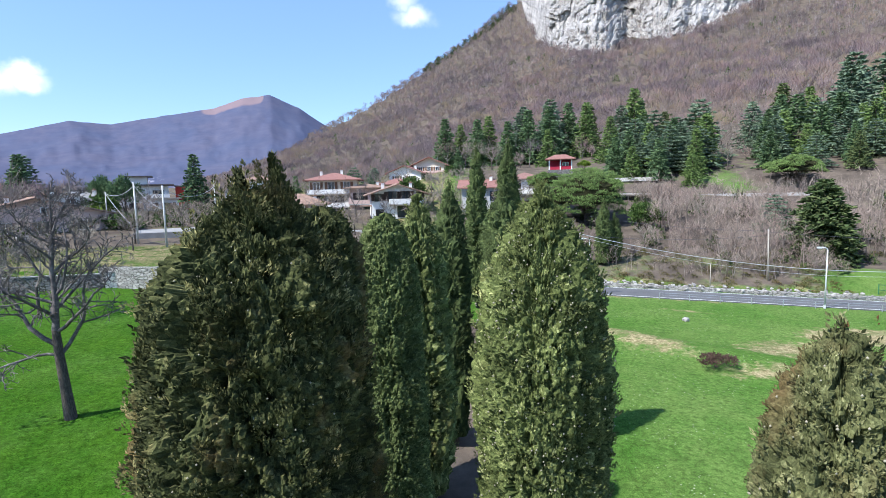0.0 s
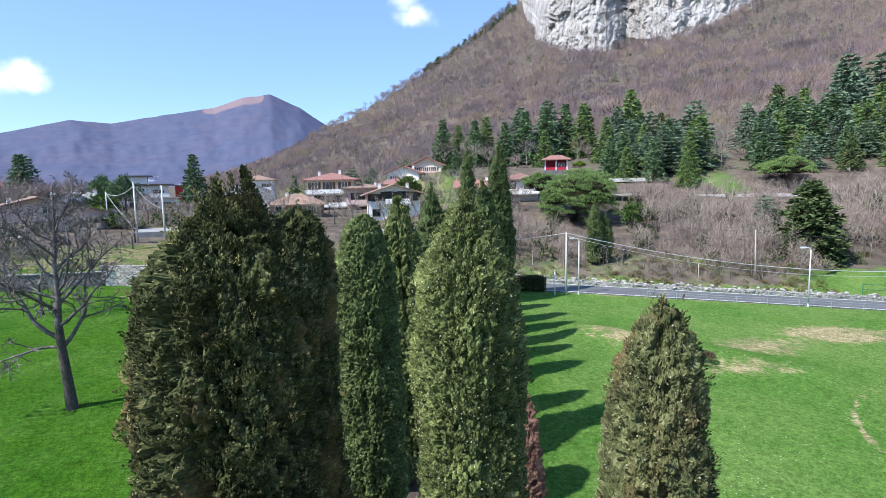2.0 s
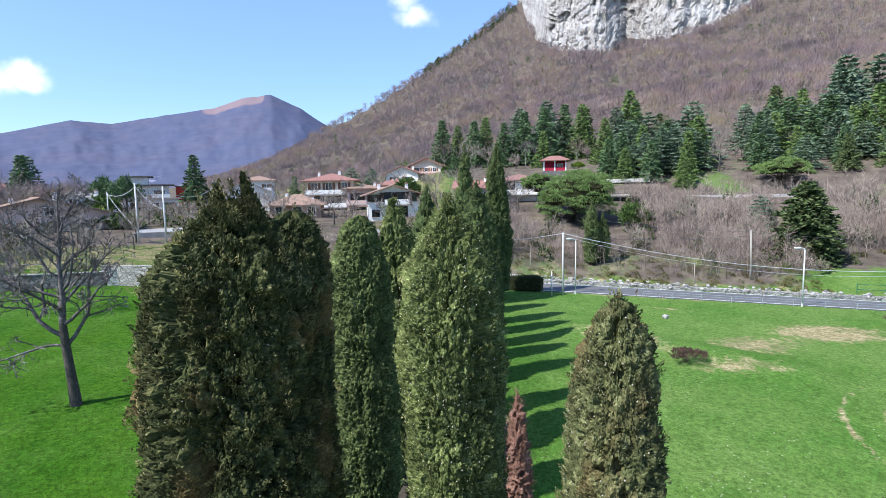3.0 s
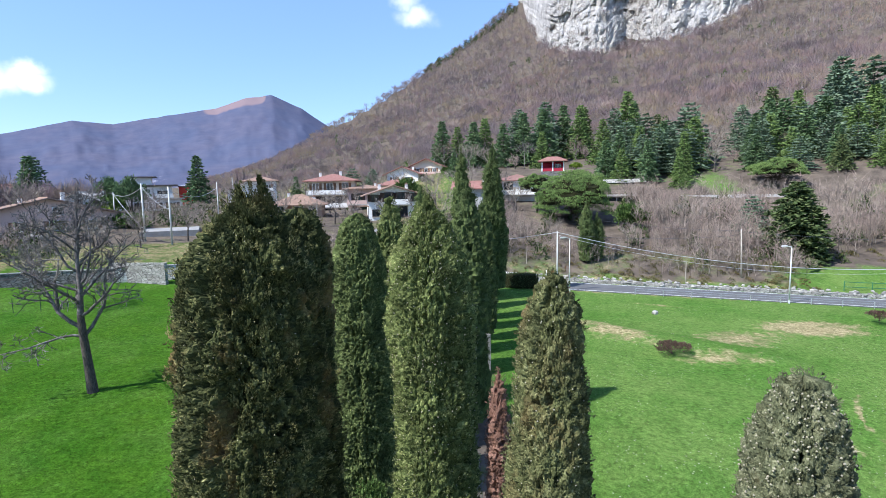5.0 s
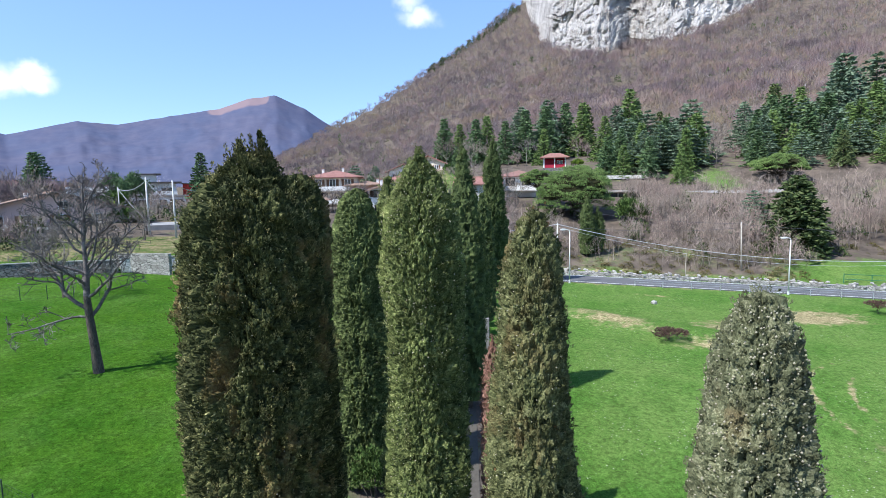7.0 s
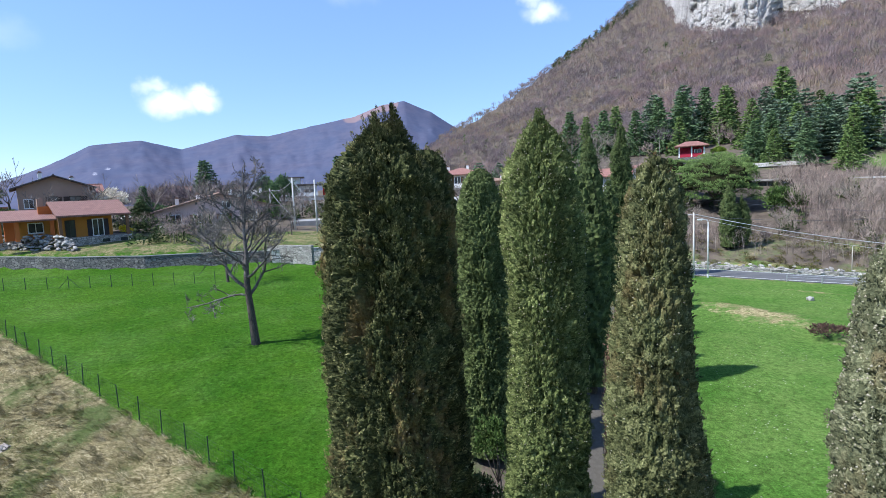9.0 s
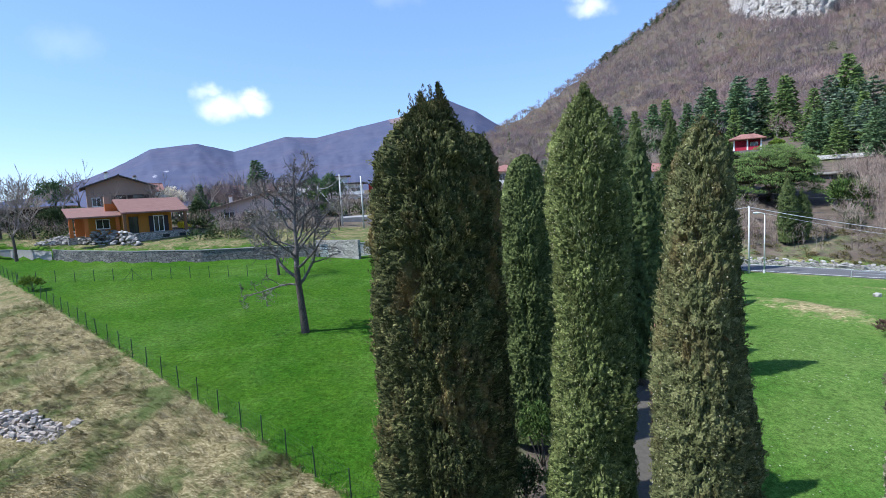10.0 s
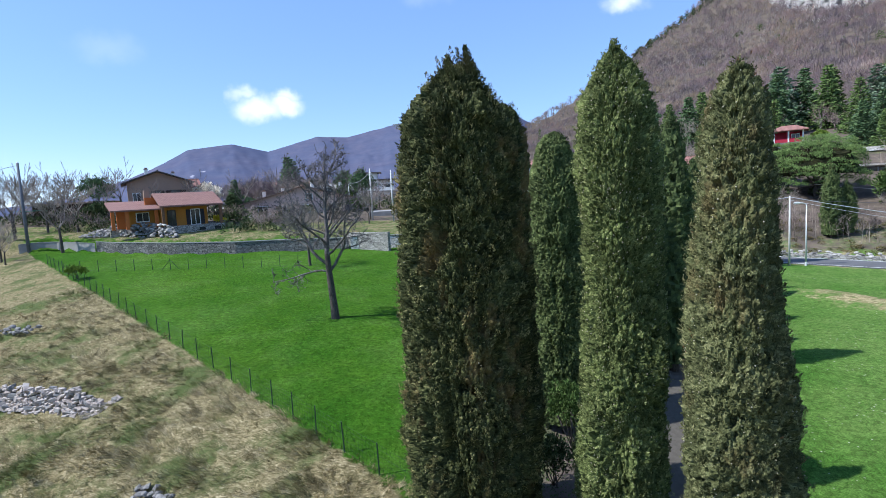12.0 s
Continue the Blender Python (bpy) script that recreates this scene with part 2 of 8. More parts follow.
# ground: meadow, straw, litter, asked for by three zone masks
k = Nodes("ground", 0.97, 0, 0.03)
wide, mid, fine = k.noise(0.11, 5, 0.6), k.noise(0.9, 5, 0.65), k.noise(17.0, 4, 0.75)
lush = k.mix(0.5, k.ramp(mid, (0.3, (0.022, 0.072, 0.005)), (0.7, (0.054, 0.124, 0.010))), k.ramp(wide, (0.35, (0.026, 0.084, 0.006)), (0.68, (0.066, 0.126, 0.012))))
thin = k.mix(0.5, k.ramp(mid, (0.3, (0.052, 0.126, 0.018)), (0.7, (0.126, 0.202, 0.046))), k.ramp(wide, (0.35, (0.062, 0.140, 0.022)), (0.68, (0.148, 0.204, 0.058))))
worn = k.math("MULTIPLY", k.ramp(k.noise(0.16, 6, 0.7), (0.46, 0.0), (0.66, 1.0)), 0.35)
meadow = k.mix(k.math("MAXIMUM", k.attr("sparse"), worn), lush, thin)
meadow = k.mix(1.0, meadow, k.ramp(fine, (0.32, 0.42), (0.68, 1.55)), "MULTIPLY")
tuft = k.noise(4.2, 3, 0.6)
meadow = k.mix(1.0, meadow, k.ramp(tuft, (0.34, 0.70), (0.66, 1.28)), "MULTIPLY")
daisies = k.ramp(k.voronoi(3.6), (0.0, 1.0), (0.10, 1.0), (0.14, 0.0))
daisies = k.math("MULTIPLY", daisies, k.math("MULTIPLY", k.attr("sparse"), k.ramp(k.noise(0.25, 3), (0.46, 0.0), (0.56, 0.55))))
meadow = k.mix(daisies, meadow, (0.62, 0.62, 0.50))
streak = k.noise(3.2, 6, 0.7, k.coord((1.0, 2.6, 1.0)), 1.2)
straw = k.ramp(streak, (0.30, (0.045, 0.042, 0.016)), (0.44, (0.125, 0.105, 0.050)), (0.56, (0.26, 0.215, 0.115)), (0.70, (0.50, 0.43, 0.27)))
straw = k.mix(k.ramp(k.noise(0.42, 5, 0.65), (0.46, 0.0), (0.62, 0.8)), straw, k.ramp(fine, (0.3, (0.030, 0.055, 0.014)), (0.7, (0.085, 0.125, 0.034))))
straw = k.mix(1.0, straw, k.ramp(k.attr("sparse"), (0.2, 1.0), (0.8, 1.45)), "MULTIPLY")
litter = k.ramp(k.noise(0.30, 6, 0.7), (0.3, (0.062, 0.050, 0.041)), (0.48, (0.105, 0.085, 0.068)), (0.60, (0.145, 0.116, 0.090)), (0.72, (0.120, 0.125, 0.060)))
jitter = k.math("MULTIPLY", k.math("SUBTRACT", k.noise(1.3, 5, 0.7), 0.5), 1.1)
dry = k.ramp(k.math("ADD", k.attr("dry"), jitter), (0.42, 0.0), (0.62, 1.0))
wood = k.ramp(k.math("ADD", k.attr("wood"), k.math("MULTIPLY", k.math("SUBTRACT", k.noise(0.12, 5, 0.7), 0.5), 0.9)), (0.42, 0.0), (0.60, 1.0))
ground_col = k.mix(wood, k.mix(dry, meadow, straw), litter)
k.bump(k.math("ADD", k.math("MULTIPLY", fine, 0.9), k.math("MULTIPLY", streak, k.ramp(k.attr("dry"), (0.3, 0.15), (0.7, 1.0)))), 0.55, 0.10)
k.done(ground_col)

k = Nodes("cliff_rock", 0.9, 0, 0.15)
v = k.coord((1.0, 1.0, 0.75))
big, small, grain = k.noise(0.018, 7, 0.68, v, 0.8), k.noise(0.09, 8, 0.75, v, 0.8), k.noise(0.6, 8, 0.8)
drip = k.noise(0.22, 6, 0.7, k.coord((1.0, 1.0, 0.10)), 0.4)
tone = k.math("ADD", k.math("MULTIPLY", big, 0.36), k.math("ADD", k.math("MULTIPLY", small, 0.36), k.math("MULTIPLY", grain, 0.28)))
col = k.ramp(tone, (0.40, (0.16, 0.14, 0.122)), (0.445, (0.40, 0.365, 0.33)), (0.50, (0.57, 0.532, 0.49)), (0.57, (0.74, 0.70, 0.655)))
col = k.mix(k.ramp(drip, (0.56, 0.0), (0.72, 0.55)), col, (0.155, 0.150, 0.152))
bed = k.noise(0.16, 6, 0.7, k.coord((0.16, 0.16, 1.0)), 0.6)
col = k.mix(k.ramp(bed, (0.30, 0.6), (0.40, 0.0)), col, (0.12, 0.105, 0.092))
k.bump(k.math("ADD", small, k.math("MULTIPLY", grain, 0.7)), 1.0, 5.0)
k.done(col)

# distant slopes: air haze painted into the base colours, blue-violet for brown woods
k = Nodes("far_slopes_hazed", 1.0, 0, 0.0)
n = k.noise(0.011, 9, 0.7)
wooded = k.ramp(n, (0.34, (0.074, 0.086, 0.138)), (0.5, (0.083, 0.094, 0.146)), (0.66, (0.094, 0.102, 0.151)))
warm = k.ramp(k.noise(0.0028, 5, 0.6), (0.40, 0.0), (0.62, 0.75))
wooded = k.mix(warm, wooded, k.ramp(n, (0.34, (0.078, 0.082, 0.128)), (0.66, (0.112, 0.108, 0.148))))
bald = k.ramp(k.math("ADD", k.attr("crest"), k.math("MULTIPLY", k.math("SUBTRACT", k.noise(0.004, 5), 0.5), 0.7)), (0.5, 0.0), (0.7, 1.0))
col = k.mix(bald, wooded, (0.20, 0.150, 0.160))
scar = k.ramp(k.math("ADD", k.attr("scar"), k.math("MULTIPLY", k.math("SUBTRACT", k.noise(0.012, 6, 0.75), 0.5), 1.6)), (0.5, 0.0), (0.62, 0.8))
col = k.mix(scar, col, (0.36, 0.35, 0.40))
k.bump(k.noise(0.02, 8, 0.8), 0.07, 10.0)
k.done(col)

k = Nodes("asphalt", 0.85, 0, 0.25)
k.done(k.mix(0.5, k.ramp(k.noise(0.5, 4), (0.3, (0.075, 0.073, 0.074)), (0.7, (0.13, 0.128, 0.128))), k.ramp(k.noise(60, 2), (0.3, 0.08), (0.7, 0.18))))
plain("road_paint", (0.75, 0.75, 0.72), 0.7)
plain("galvanised", (0.46, 0.47, 0.48), 0.45, 0.7, 0.12)
plain("pole_white", (0.62, 0.63, 0.62), 0.5, 0.2, 0.08)
plain("pole_wood", (0.40, 0.36, 0.30), 0.85, 0, 0.3, 4)
plain("pole_dark", (0.13, 0.14, 0.16), 0.8, 0, 0.25, 4)
plain("pole_concrete", (0.50, 0.49, 0.46), 0.85, 0, 0.15, 4)
plain("cable", (0.45, 0.46, 0.48), 0.6, 0, 0.1)
plain("cable_dark", (0.08, 0.08, 0.09), 0.6, 0, 0.1)
plain("fence_green", (0.022, 0.045, 0.030), 0.55, 0, 0.2)
plain("rail_green", (0.03, 0.14, 0.07), 0.5, 0, 0.15)
for nm, lo, mi, hi, sc in (("stone_rose", (0.19, 0.155, 0.132), (0.36, 0.305, 0.265), (0.55, 0.485, 0.43), 1.3), ("stone_pale", (0.20, 0.188, 0.165), (0.35, 0.332, 0.295), (0.52, 0.498, 0.45), 1.3), ("stone_grey", (0.10, 0.095, 0.088), (0.20, 0.19, 0.175), (0.34, 0.32, 0.295), 1.3)):
    k = Nodes(nm, 0.92, 0, 0.15)
    n = k.noise(5.0, 6, 0.7)
    k.bump(n, 0.6, 0.05)
    k.done(k.mix(0.5, k.ramp(n, (0.3, lo), (0.5, mi), (0.7, hi)), k.ramp(k.each(), (0, lo), (1, hi))))
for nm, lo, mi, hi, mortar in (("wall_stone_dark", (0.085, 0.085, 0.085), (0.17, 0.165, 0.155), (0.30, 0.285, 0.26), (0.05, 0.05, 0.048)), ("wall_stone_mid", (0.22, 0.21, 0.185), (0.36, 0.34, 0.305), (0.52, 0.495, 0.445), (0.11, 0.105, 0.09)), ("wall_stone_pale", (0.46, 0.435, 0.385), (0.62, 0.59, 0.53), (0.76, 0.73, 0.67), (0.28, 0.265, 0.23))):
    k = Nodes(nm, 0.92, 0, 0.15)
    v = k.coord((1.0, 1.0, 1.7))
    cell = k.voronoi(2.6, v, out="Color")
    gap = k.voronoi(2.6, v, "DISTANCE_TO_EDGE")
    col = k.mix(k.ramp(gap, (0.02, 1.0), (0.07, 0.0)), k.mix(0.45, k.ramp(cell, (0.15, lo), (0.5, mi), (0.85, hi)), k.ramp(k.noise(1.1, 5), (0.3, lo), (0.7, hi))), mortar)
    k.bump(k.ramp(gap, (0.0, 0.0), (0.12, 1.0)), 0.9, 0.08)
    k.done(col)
for nm, a, b in (("roof_red", (0.215, 0.098, 0.080), (0.335, 0.178, 0.145)), ("roof_rose", (0.190, 0.100, 0.082), (0.285, 0.162, 0.134)), ("roof_brown", (0.20, 0.125, 0.09), (0.34, 0.23, 0.17)), ("roof_grey", (0.30, 0.28, 0.25), (0.44, 0.41, 0.37)), ("roof_dark", (0.07, 0.06, 0.055), (0.14, 0.12, 0.11))):
    k = Nodes(nm, 0.85, 0, 0.2)
    v = k.coord((1, 1, 1), "object")
    w = k.n.new("ShaderNodeTexWave")
    w.inputs["Scale"].default_value, w.inputs["Distortion"].default_value = 1.6, 0.5
    k.l.new(v, w.inputs["Vector"])
    n = k.noise(2.2, 6, 0.7, v)
    k.bump(w.outputs["Fac"], 0.7, 0.06)
    k.done(k.mix(1.0, k.ramp(n, (0.3, a), (0.7, b)), k.ramp(w.outputs["Fac"], (0.0, 0.90), (0.6, 1.04)), "MULTIPLY"))
plain("render_white", (0.74, 0.72, 0.68), 0.9, 0, 0.08, 0.8, 0.2)
plain("render_cream", (0.66, 0.58, 0.46), 0.9, 0, 0.08, 0.8, 0.2)
plain("render_pink", (0.58, 0.42, 0.36), 0.9, 0, 0.08, 0.8, 0.2)
plain("render_ochre", (0.44, 0.19, 0.034), 0.9, 0, 0.10, 0.8, 0.2)
plain("render_terracotta", (0.46, 0.135, 0.035), 0.9, 0, 0.10, 0.8, 0.2)
plain("render_tan", (0.33, 0.225, 0.165), 0.9, 0, 0.08, 0.8, 0.2)
plain("render_red", (0.50, 0.055, 0.035), 0.9, 0, 0.08, 0.8, 0.2)
plain("render_crimson", (0.33, 0.022, 0.045), 0.9, 0, 0.08, 0.8, 0.2)
plain("concrete_pale", (0.42, 0.41, 0.39), 0.9, 0, 0.15, 0.7, 0.2)
plain("concrete_worn", (0.27, 0.26, 0.245), 0.92, 0, 0.25, 0.9, 0.3)
plain("wood_brown", (0.16, 0.085, 0.045), 0.75, 0, 0.25, 5)
plain("wood_dark", (0.055, 0.035, 0.025), 0.75, 0, 0.25, 5)
plain("shutter_dark", (0.035, 0.030, 0.032), 0.7, 0, 0.15)
plain("frame_white", (0.75, 0.75, 0.73), 0.5, 0, 0.06)
plain("awning", (0.70, 0.66, 0.58), 0.8, 0, 0.08)
plain("tarp_green", (0.05, 0.32, 0.20), 0.5, 0, 0.15)
plain("gravel_path", (0.085, 0.075, 0.06), 0.95, 0, 0.25, 6, 0.5)
plain("plaque", (0.58, 0.49, 0.30), 0.7, 0, 0.15, 6)
plain("blue_steel", (0.10, 0.16, 0.24), 0.5, 0.3, 0.1)
k = Nodes("glass_dark", 0.08, 0, 0.6)
k.done(k.ramp(k.noise(0.7, 2), (0.3, (0.012, 0.014, 0.017)), (0.7, (0.035, 0.040, 0.047))))
k = Nodes("lamp_lens", 0.2, 0, 0.5)
k.done((0.75, 0.76, 0.76))

# ---- building helpers ----


def vnoise(p, seed=0):
    """Smooth value noise in -1..1 for an array of points."""
    p = np.asarray(p, float)
    i = np.floor(p).astype(np.int64)
    f = p - i
    f = f * f * (3 - 2 * f)
    out = np.zeros(len(p))
    for a in (0, 1):
        for b in (0, 1):
            for c in (0, 1):
                h = (i[:, 0] + a) * 374761393 + (i[:, 1] + b) * 668265263 + (i[:, 2] + c) * 2147483647 + seed * 974634777
                h = (h ^ (h >> 13)) * 1274126177
                h = (h ^ (h >> 16)) & 0xFFFF
                w = (f[:, 0] if a else 1 - f[:, 0]) * (f[:, 1] if b else 1 - f[:, 1]) * (f[:, 2] if c else 1 - f[:, 2])
                out += w * (h / 32767.5 - 1)
    return out


def fbm(p, octaves=4, seed=0):
    out, amp = 0, 1.0
    for o in range(octaves):
        out = out + amp * vnoise(np.asarray(p) * 2.0 ** o + 17.3 * o, seed + o)
        amp *= 0.5
    return out


def np_mesh(name, verts, faces, mats, index=None, smooth=False):
    """A mesh from arrays: verts (n, 3), faces (m, 3) or (m, 4)."""
    verts, faces = np.asarray(verts, np.float32), np.asarray(faces, np.int32)
    me = bpy.data.meshes.new(name)
    k = faces.shape[1]
    me.vertices.add(len(verts))
    me.vertices.foreach_set("co", verts.ravel())
    me.loops.add(faces.size)
    me.loops.foreach_set("vertex_index", faces.ravel())
    me.polygons.add(len(faces))
    me.polygons.foreach_set("loop_start", np.arange(0, faces.size, k, dtype=np.int32))
    if index is not None:
        me.polygons.foreach_set("material_index", np.asarray(index, np.int32))
    me.polygons.foreach_set("use_smooth", np.full(len(faces), smooth))
    for m in mats:
        me.materials.append(MATS[m])
    me.update(calc_edges=True)
    return me


def child(ob, parent):
    ob.parent = parent
    return ob


def part(name, bm, material, parent, label="", smooth=False):
    """Links a bmesh as one mesh object under a thing or a part."""
    me = bpy.data.meshes.new(name)
    bm.normal_update()
    bm.to_mesh(me)
    bm.free()
    for m in (material if isinstance(material, (list, tuple)) else [material]):
        me.materials.append(MATS[m])
    if smooth:
        me.polygons.foreach_set("use_smooth", np.full(len(me.polygons), True))
    ob = new(name, me)
    if parent:
        ob.parent = parent
    if label:
        ob["label"] = label
    return ob


def thing(name, m, label, category, group="", kind=""):
    ob = new(name)
    ob.empty_display_size = 0.3
    ob.matrix_basis = m
    return tagged(ob, label, category, group, kind)


def box(bm, c, s, bevel=0.0, rot=0.0):
    """A box with centre c and full size s."""
    g = bmesh.ops.create_cube(bm, size=1.0, matrix=Matrix.Translation(c) @ Matrix.Rotation(rot, 4, "Z") @ Matrix.Diagonal((*s, 1)))
    if bevel:
        edges = list({e for v in g["verts"] for e in v.link_edges})
        bmesh.ops.bevel(bm, geom=edges, offset=bevel, segments=1, affect="EDGES")
    return bm


def boxed(*boxes, bevel=0.0):
    bm = bmesh.new()
    for c, s in boxes:
        box(bm, c, s, bevel)
    return bm


def tube(bm, points, radii, sides=6, cap=True):
    """A tapered tube along points."""
    rings, n = [], len(points)
    for i, (p, r) in enumerate(zip(points, radii)):
        p = Vector(p)
        d = (Vector(points[min(i + 1, n - 1)]) - Vector(points[max(i - 1, 0)])).normalized()
        a = d.orthogonal().normalized() if abs(d.z) < 0.98 else Vector((1, 0, 0))
        if abs(d.z) < 0.98:
            a = d.cross(Vector((0, 0, 1))).normalized()
        b = d.cross(a)
        rings.append([bm.verts.new(p + (a * math.cos(t) + b * math.sin(t)) * r) for t in (2 * math.pi * j / sides for j in range(sides))])
    for q, w in zip(rings, rings[1:]):
        for j in range(sides):
            bm.faces.new((q[j], q[(j + 1) % sides], w[(j + 1) % sides], w[j]))
    if cap and sides > 2:
        bm.faces.new(rings[0][::-1])
        bm.faces.new(rings[-1])
    return bm


def rod(a, b, r, r2=None, sides=6):
    bm = bmesh.new()
    return tube(bm, [a, b], [r, r if r2 is None else r2], sides)


def smooth01(a, b, x):
    t = np.clip((np.asarray(x, float) - a) / (b - a), 0, 1)
    return t * t * (3 - 2 * t)


# ---- the lie of the land ----
FENCE_A, FENCE_B = 7.05, -0.440            # fence line: y = A + B x
ROAD_P, ROAD_D = (16.6, 59.9), (0.9838, -0.1793)   # centre line and its direction


def fence_side(x, y):
    """Metres on the meadow's side of the wire fence (negative: on the bank)."""
    return (y - FENCE_A - FENCE_B * x) / 1.0925


def road_side(x, y):
    """Metres beyond the road's centre line."""
    return (x - ROAD_P[0]) * -ROAD_D[1] + (y - ROAD_P[1]) * ROAD_D[0]


def meadow(x, y):
    x, y = np.asarray(x, float), np.asarray(y, float)
    xc, yc = np.clip(x, -95, 95), np.clip(y, -60, 75)
    z = -0.4 - 0.045 * (xc - 2.5) + 0.013 * (yc - 24.5)
    z = z - 0.07 * np.clip(25 - yc, 0, 40)
    z = z + 0.04 * np.clip(yc - 25, 0, 28) * smooth01(-8, -20, x)
    s = fence_side(x, y)
    z = z - 0.15 * np.clip(-s, 0, 22)
    # stone-faced terrace on the bank
    z = z - 0.95 * smooth01(0.25, -0.35, y - (12.7 + 0.05 * (x + 26))) * smooth01(-23.0, -24.5, x)
    # low hump across the meadow
    hx, hy = (x - 18.5), (y - 37.0)
    a, c = 0.80 * hx - 0.60 * hy, 0.60 * hx + 0.80 * hy
    z = z + 0.55 * np.exp(-(c / 2.0) ** 2) * smooth01(11, 6, np.abs(a))
    return z


RIDGE_AZ = (-60, -32, -24, -17.4, -11.6, -4.5, 2.6, 7.3, 14, 24, 45, 62, 75)
RIDGE_EL = (0.0, 0.3, 1.2, 3.0, 6.5, 10.4, 14.7, 17.9, 20, 21, 21, 15, 8)


def wall_radius(az):
    """How far out the retaining wall of the gardens stands."""
    return np.interp(az, (-64, -60, -55.5, -51, -45, -33, -20), (87, 84, 73.5, 67.7, 63.2, 59.7, 58.5))


def land(x, y):
    """Height of the ground sheet anywhere."""
    x, y = np.asarray(x, float), np.asarray(y, float)
    az, r = np.degrees(np.arctan2(x, y)), np.hypot(x, y) + 1e-6
    front = smooth01(95, 70, np.abs(az))
    right = smooth01(-9, 1, az)
    el = np.interp(az, RIDGE_AZ, RIDGE_EL)
    crest = 620 + 280 * smooth01(-20, 10, az)
    e0 = -1.4 + 2.9 * right
    f = np.clip((r - 130) / (crest - 130), 0, 1)
    e = e0 + (el - e0) * f ** 0.85
    p = np.stack([x / 90, y / 90, 0 * x], -1)
    shape = p.shape[:-1]
    rough = fbm(p.reshape(-1, 3), 4, 3).reshape(shape)
    far = 11 + r * np.tan(np.radians(e)) + rough * 9 * smooth01(160, 420, r) * smooth01(0.2, 4, el) * (1 - 0.8 * f ** 4)
    far = np.where(r > crest, 11 + crest * np.tan(np.radians(el)) - (r - crest) * 0.35, far)
    far = np.maximum(far, np.minimum(8, 11 + r * np.tan(np.radians(e0))))
    u = road_side(x, y)
    rw = wall_radius(az)
    v = np.clip((1 - right) * (r - rw) / (130 - rw) + right * (np.clip(u - 3.2, 0, 66) / 66) ** 1.4, 0, 1)
    near = meadow(x, y)
    at130 = 11 + 130 * np.tan(np.radians(e0))
    bank = near * (1 - v) + at130 * v + 1.3 * right * smooth01(0.0, 0.05, v) * (1 - v) + 1.4 * (1 - right) * smooth01(0.0, 0.05, v) * (1 - v)
    bank = bank + 0.5 * rough * smooth01(0.1, 0.4, v)
    out = np.where(r < 130, bank, bank + (far - at130) * 1.0)
    out = bank * (1 - smooth01(120, 150, r)) + far * smooth01(120, 150, r)
    back = meadow(x, y)
    return out * front + back * (1 - front)


def land_at(x, y):
    return float(land(np.array([x]), np.array([y]))[0])


# polar sheet: fine where the view goes, coarse behind, out to the horizon
az = np.concatenate([np.arange(-78, 62, 0.5), np.arange(62, 282, 5.0)])
rad = np.concatenate([[0.0], np.geomspace(0.6, 1300, 230), np.geomspace(1400, 4700, 14)])
A, R = np.meshgrid(np.radians(az), rad, indexing="ij")
gx, gy = (R * np.sin(A)), (R * np.cos(A))
gz = land(gx.ravel(), gy.ravel()).reshape(gx.shape)
gz = gz + 0.05 * vnoise(np.stack([gx.ravel() * 1.1, gy.ravel() * 1.1, gz.ravel() * 0], -1), 9).reshape(gx.shape) * smooth01(3, 10, R)
bank_ = smooth01(0.3, -1.0, fence_side(gx, gy)) * smooth01(60, 45, R) * smooth01(5, 8, R)
gz = gz + 0.16 * bank_ * fbm(np.stack([gx.ravel() * 0.75, gy.ravel() * 1.3, 0 * gx.ravel()], -1), 3, 91).reshape(gx.shape)
na, nr = gx.shape
idx = np.arange(na * nr).reshape(na, nr)
nxt = np.roll(idx, -1, axis=0)
quads = np.stack([idx[:, :-1], idx[:, 1:], nxt[:, 1:], nxt[:, :-1]], -1).reshape(-1, 4)
me = np_mesh("ground", np.stack([gx, gy, gz], -1).reshape(-1, 3), quads[:, ::-1], ["ground"], smooth=True)
flat_x, flat_y = gx.ravel(), gy.ravel()
side, beyond, rr, aa = fence_side(flat_x, flat_y), road_side(flat_x, flat_y), np.hypot(flat_x, flat_y), np.degrees(np.arctan2(flat_x, flat_y))


def bare_patches(x, y):
    """Where the meadow is thin and dry: ellipses on and below the hump, and wheel marks."""
    out = 0 * x
    for cx, cy, rx, ry, turn, much in ((15.0, 39.0, 6.5, 2.8, -45, 0.66), (25.2, 38.6, 5.4, 3.0, 10, 0.74), (34.0, 42.4, 6.0, 3.2, 10, 0.95), (21.0, 32.8, 4.6, 1.9, -4, 0.68), (47, 42, 7, 1.8, 0, 0.8), (22, 50.5, 9, 1.0, -10, 0.6)):
        c, s = math.cos(radians(turn)), math.sin(radians(turn))
        dx, dy = x - cx, y - cy
        out = np.maximum(out, much * np.exp(-(((c * dx + s * dy) / rx) ** 2 + ((-s * dx + c * dy) / ry) ** 2)))
    for radius in (8.0, 10.0):
        ring = np.abs(np.hypot(x - 31.0, y - 20.5) - radius)
        out = np.maximum(out, 0.62 * np.exp(-(ring / 0.35) ** 2) * smooth01(30, 25, x))
    return out


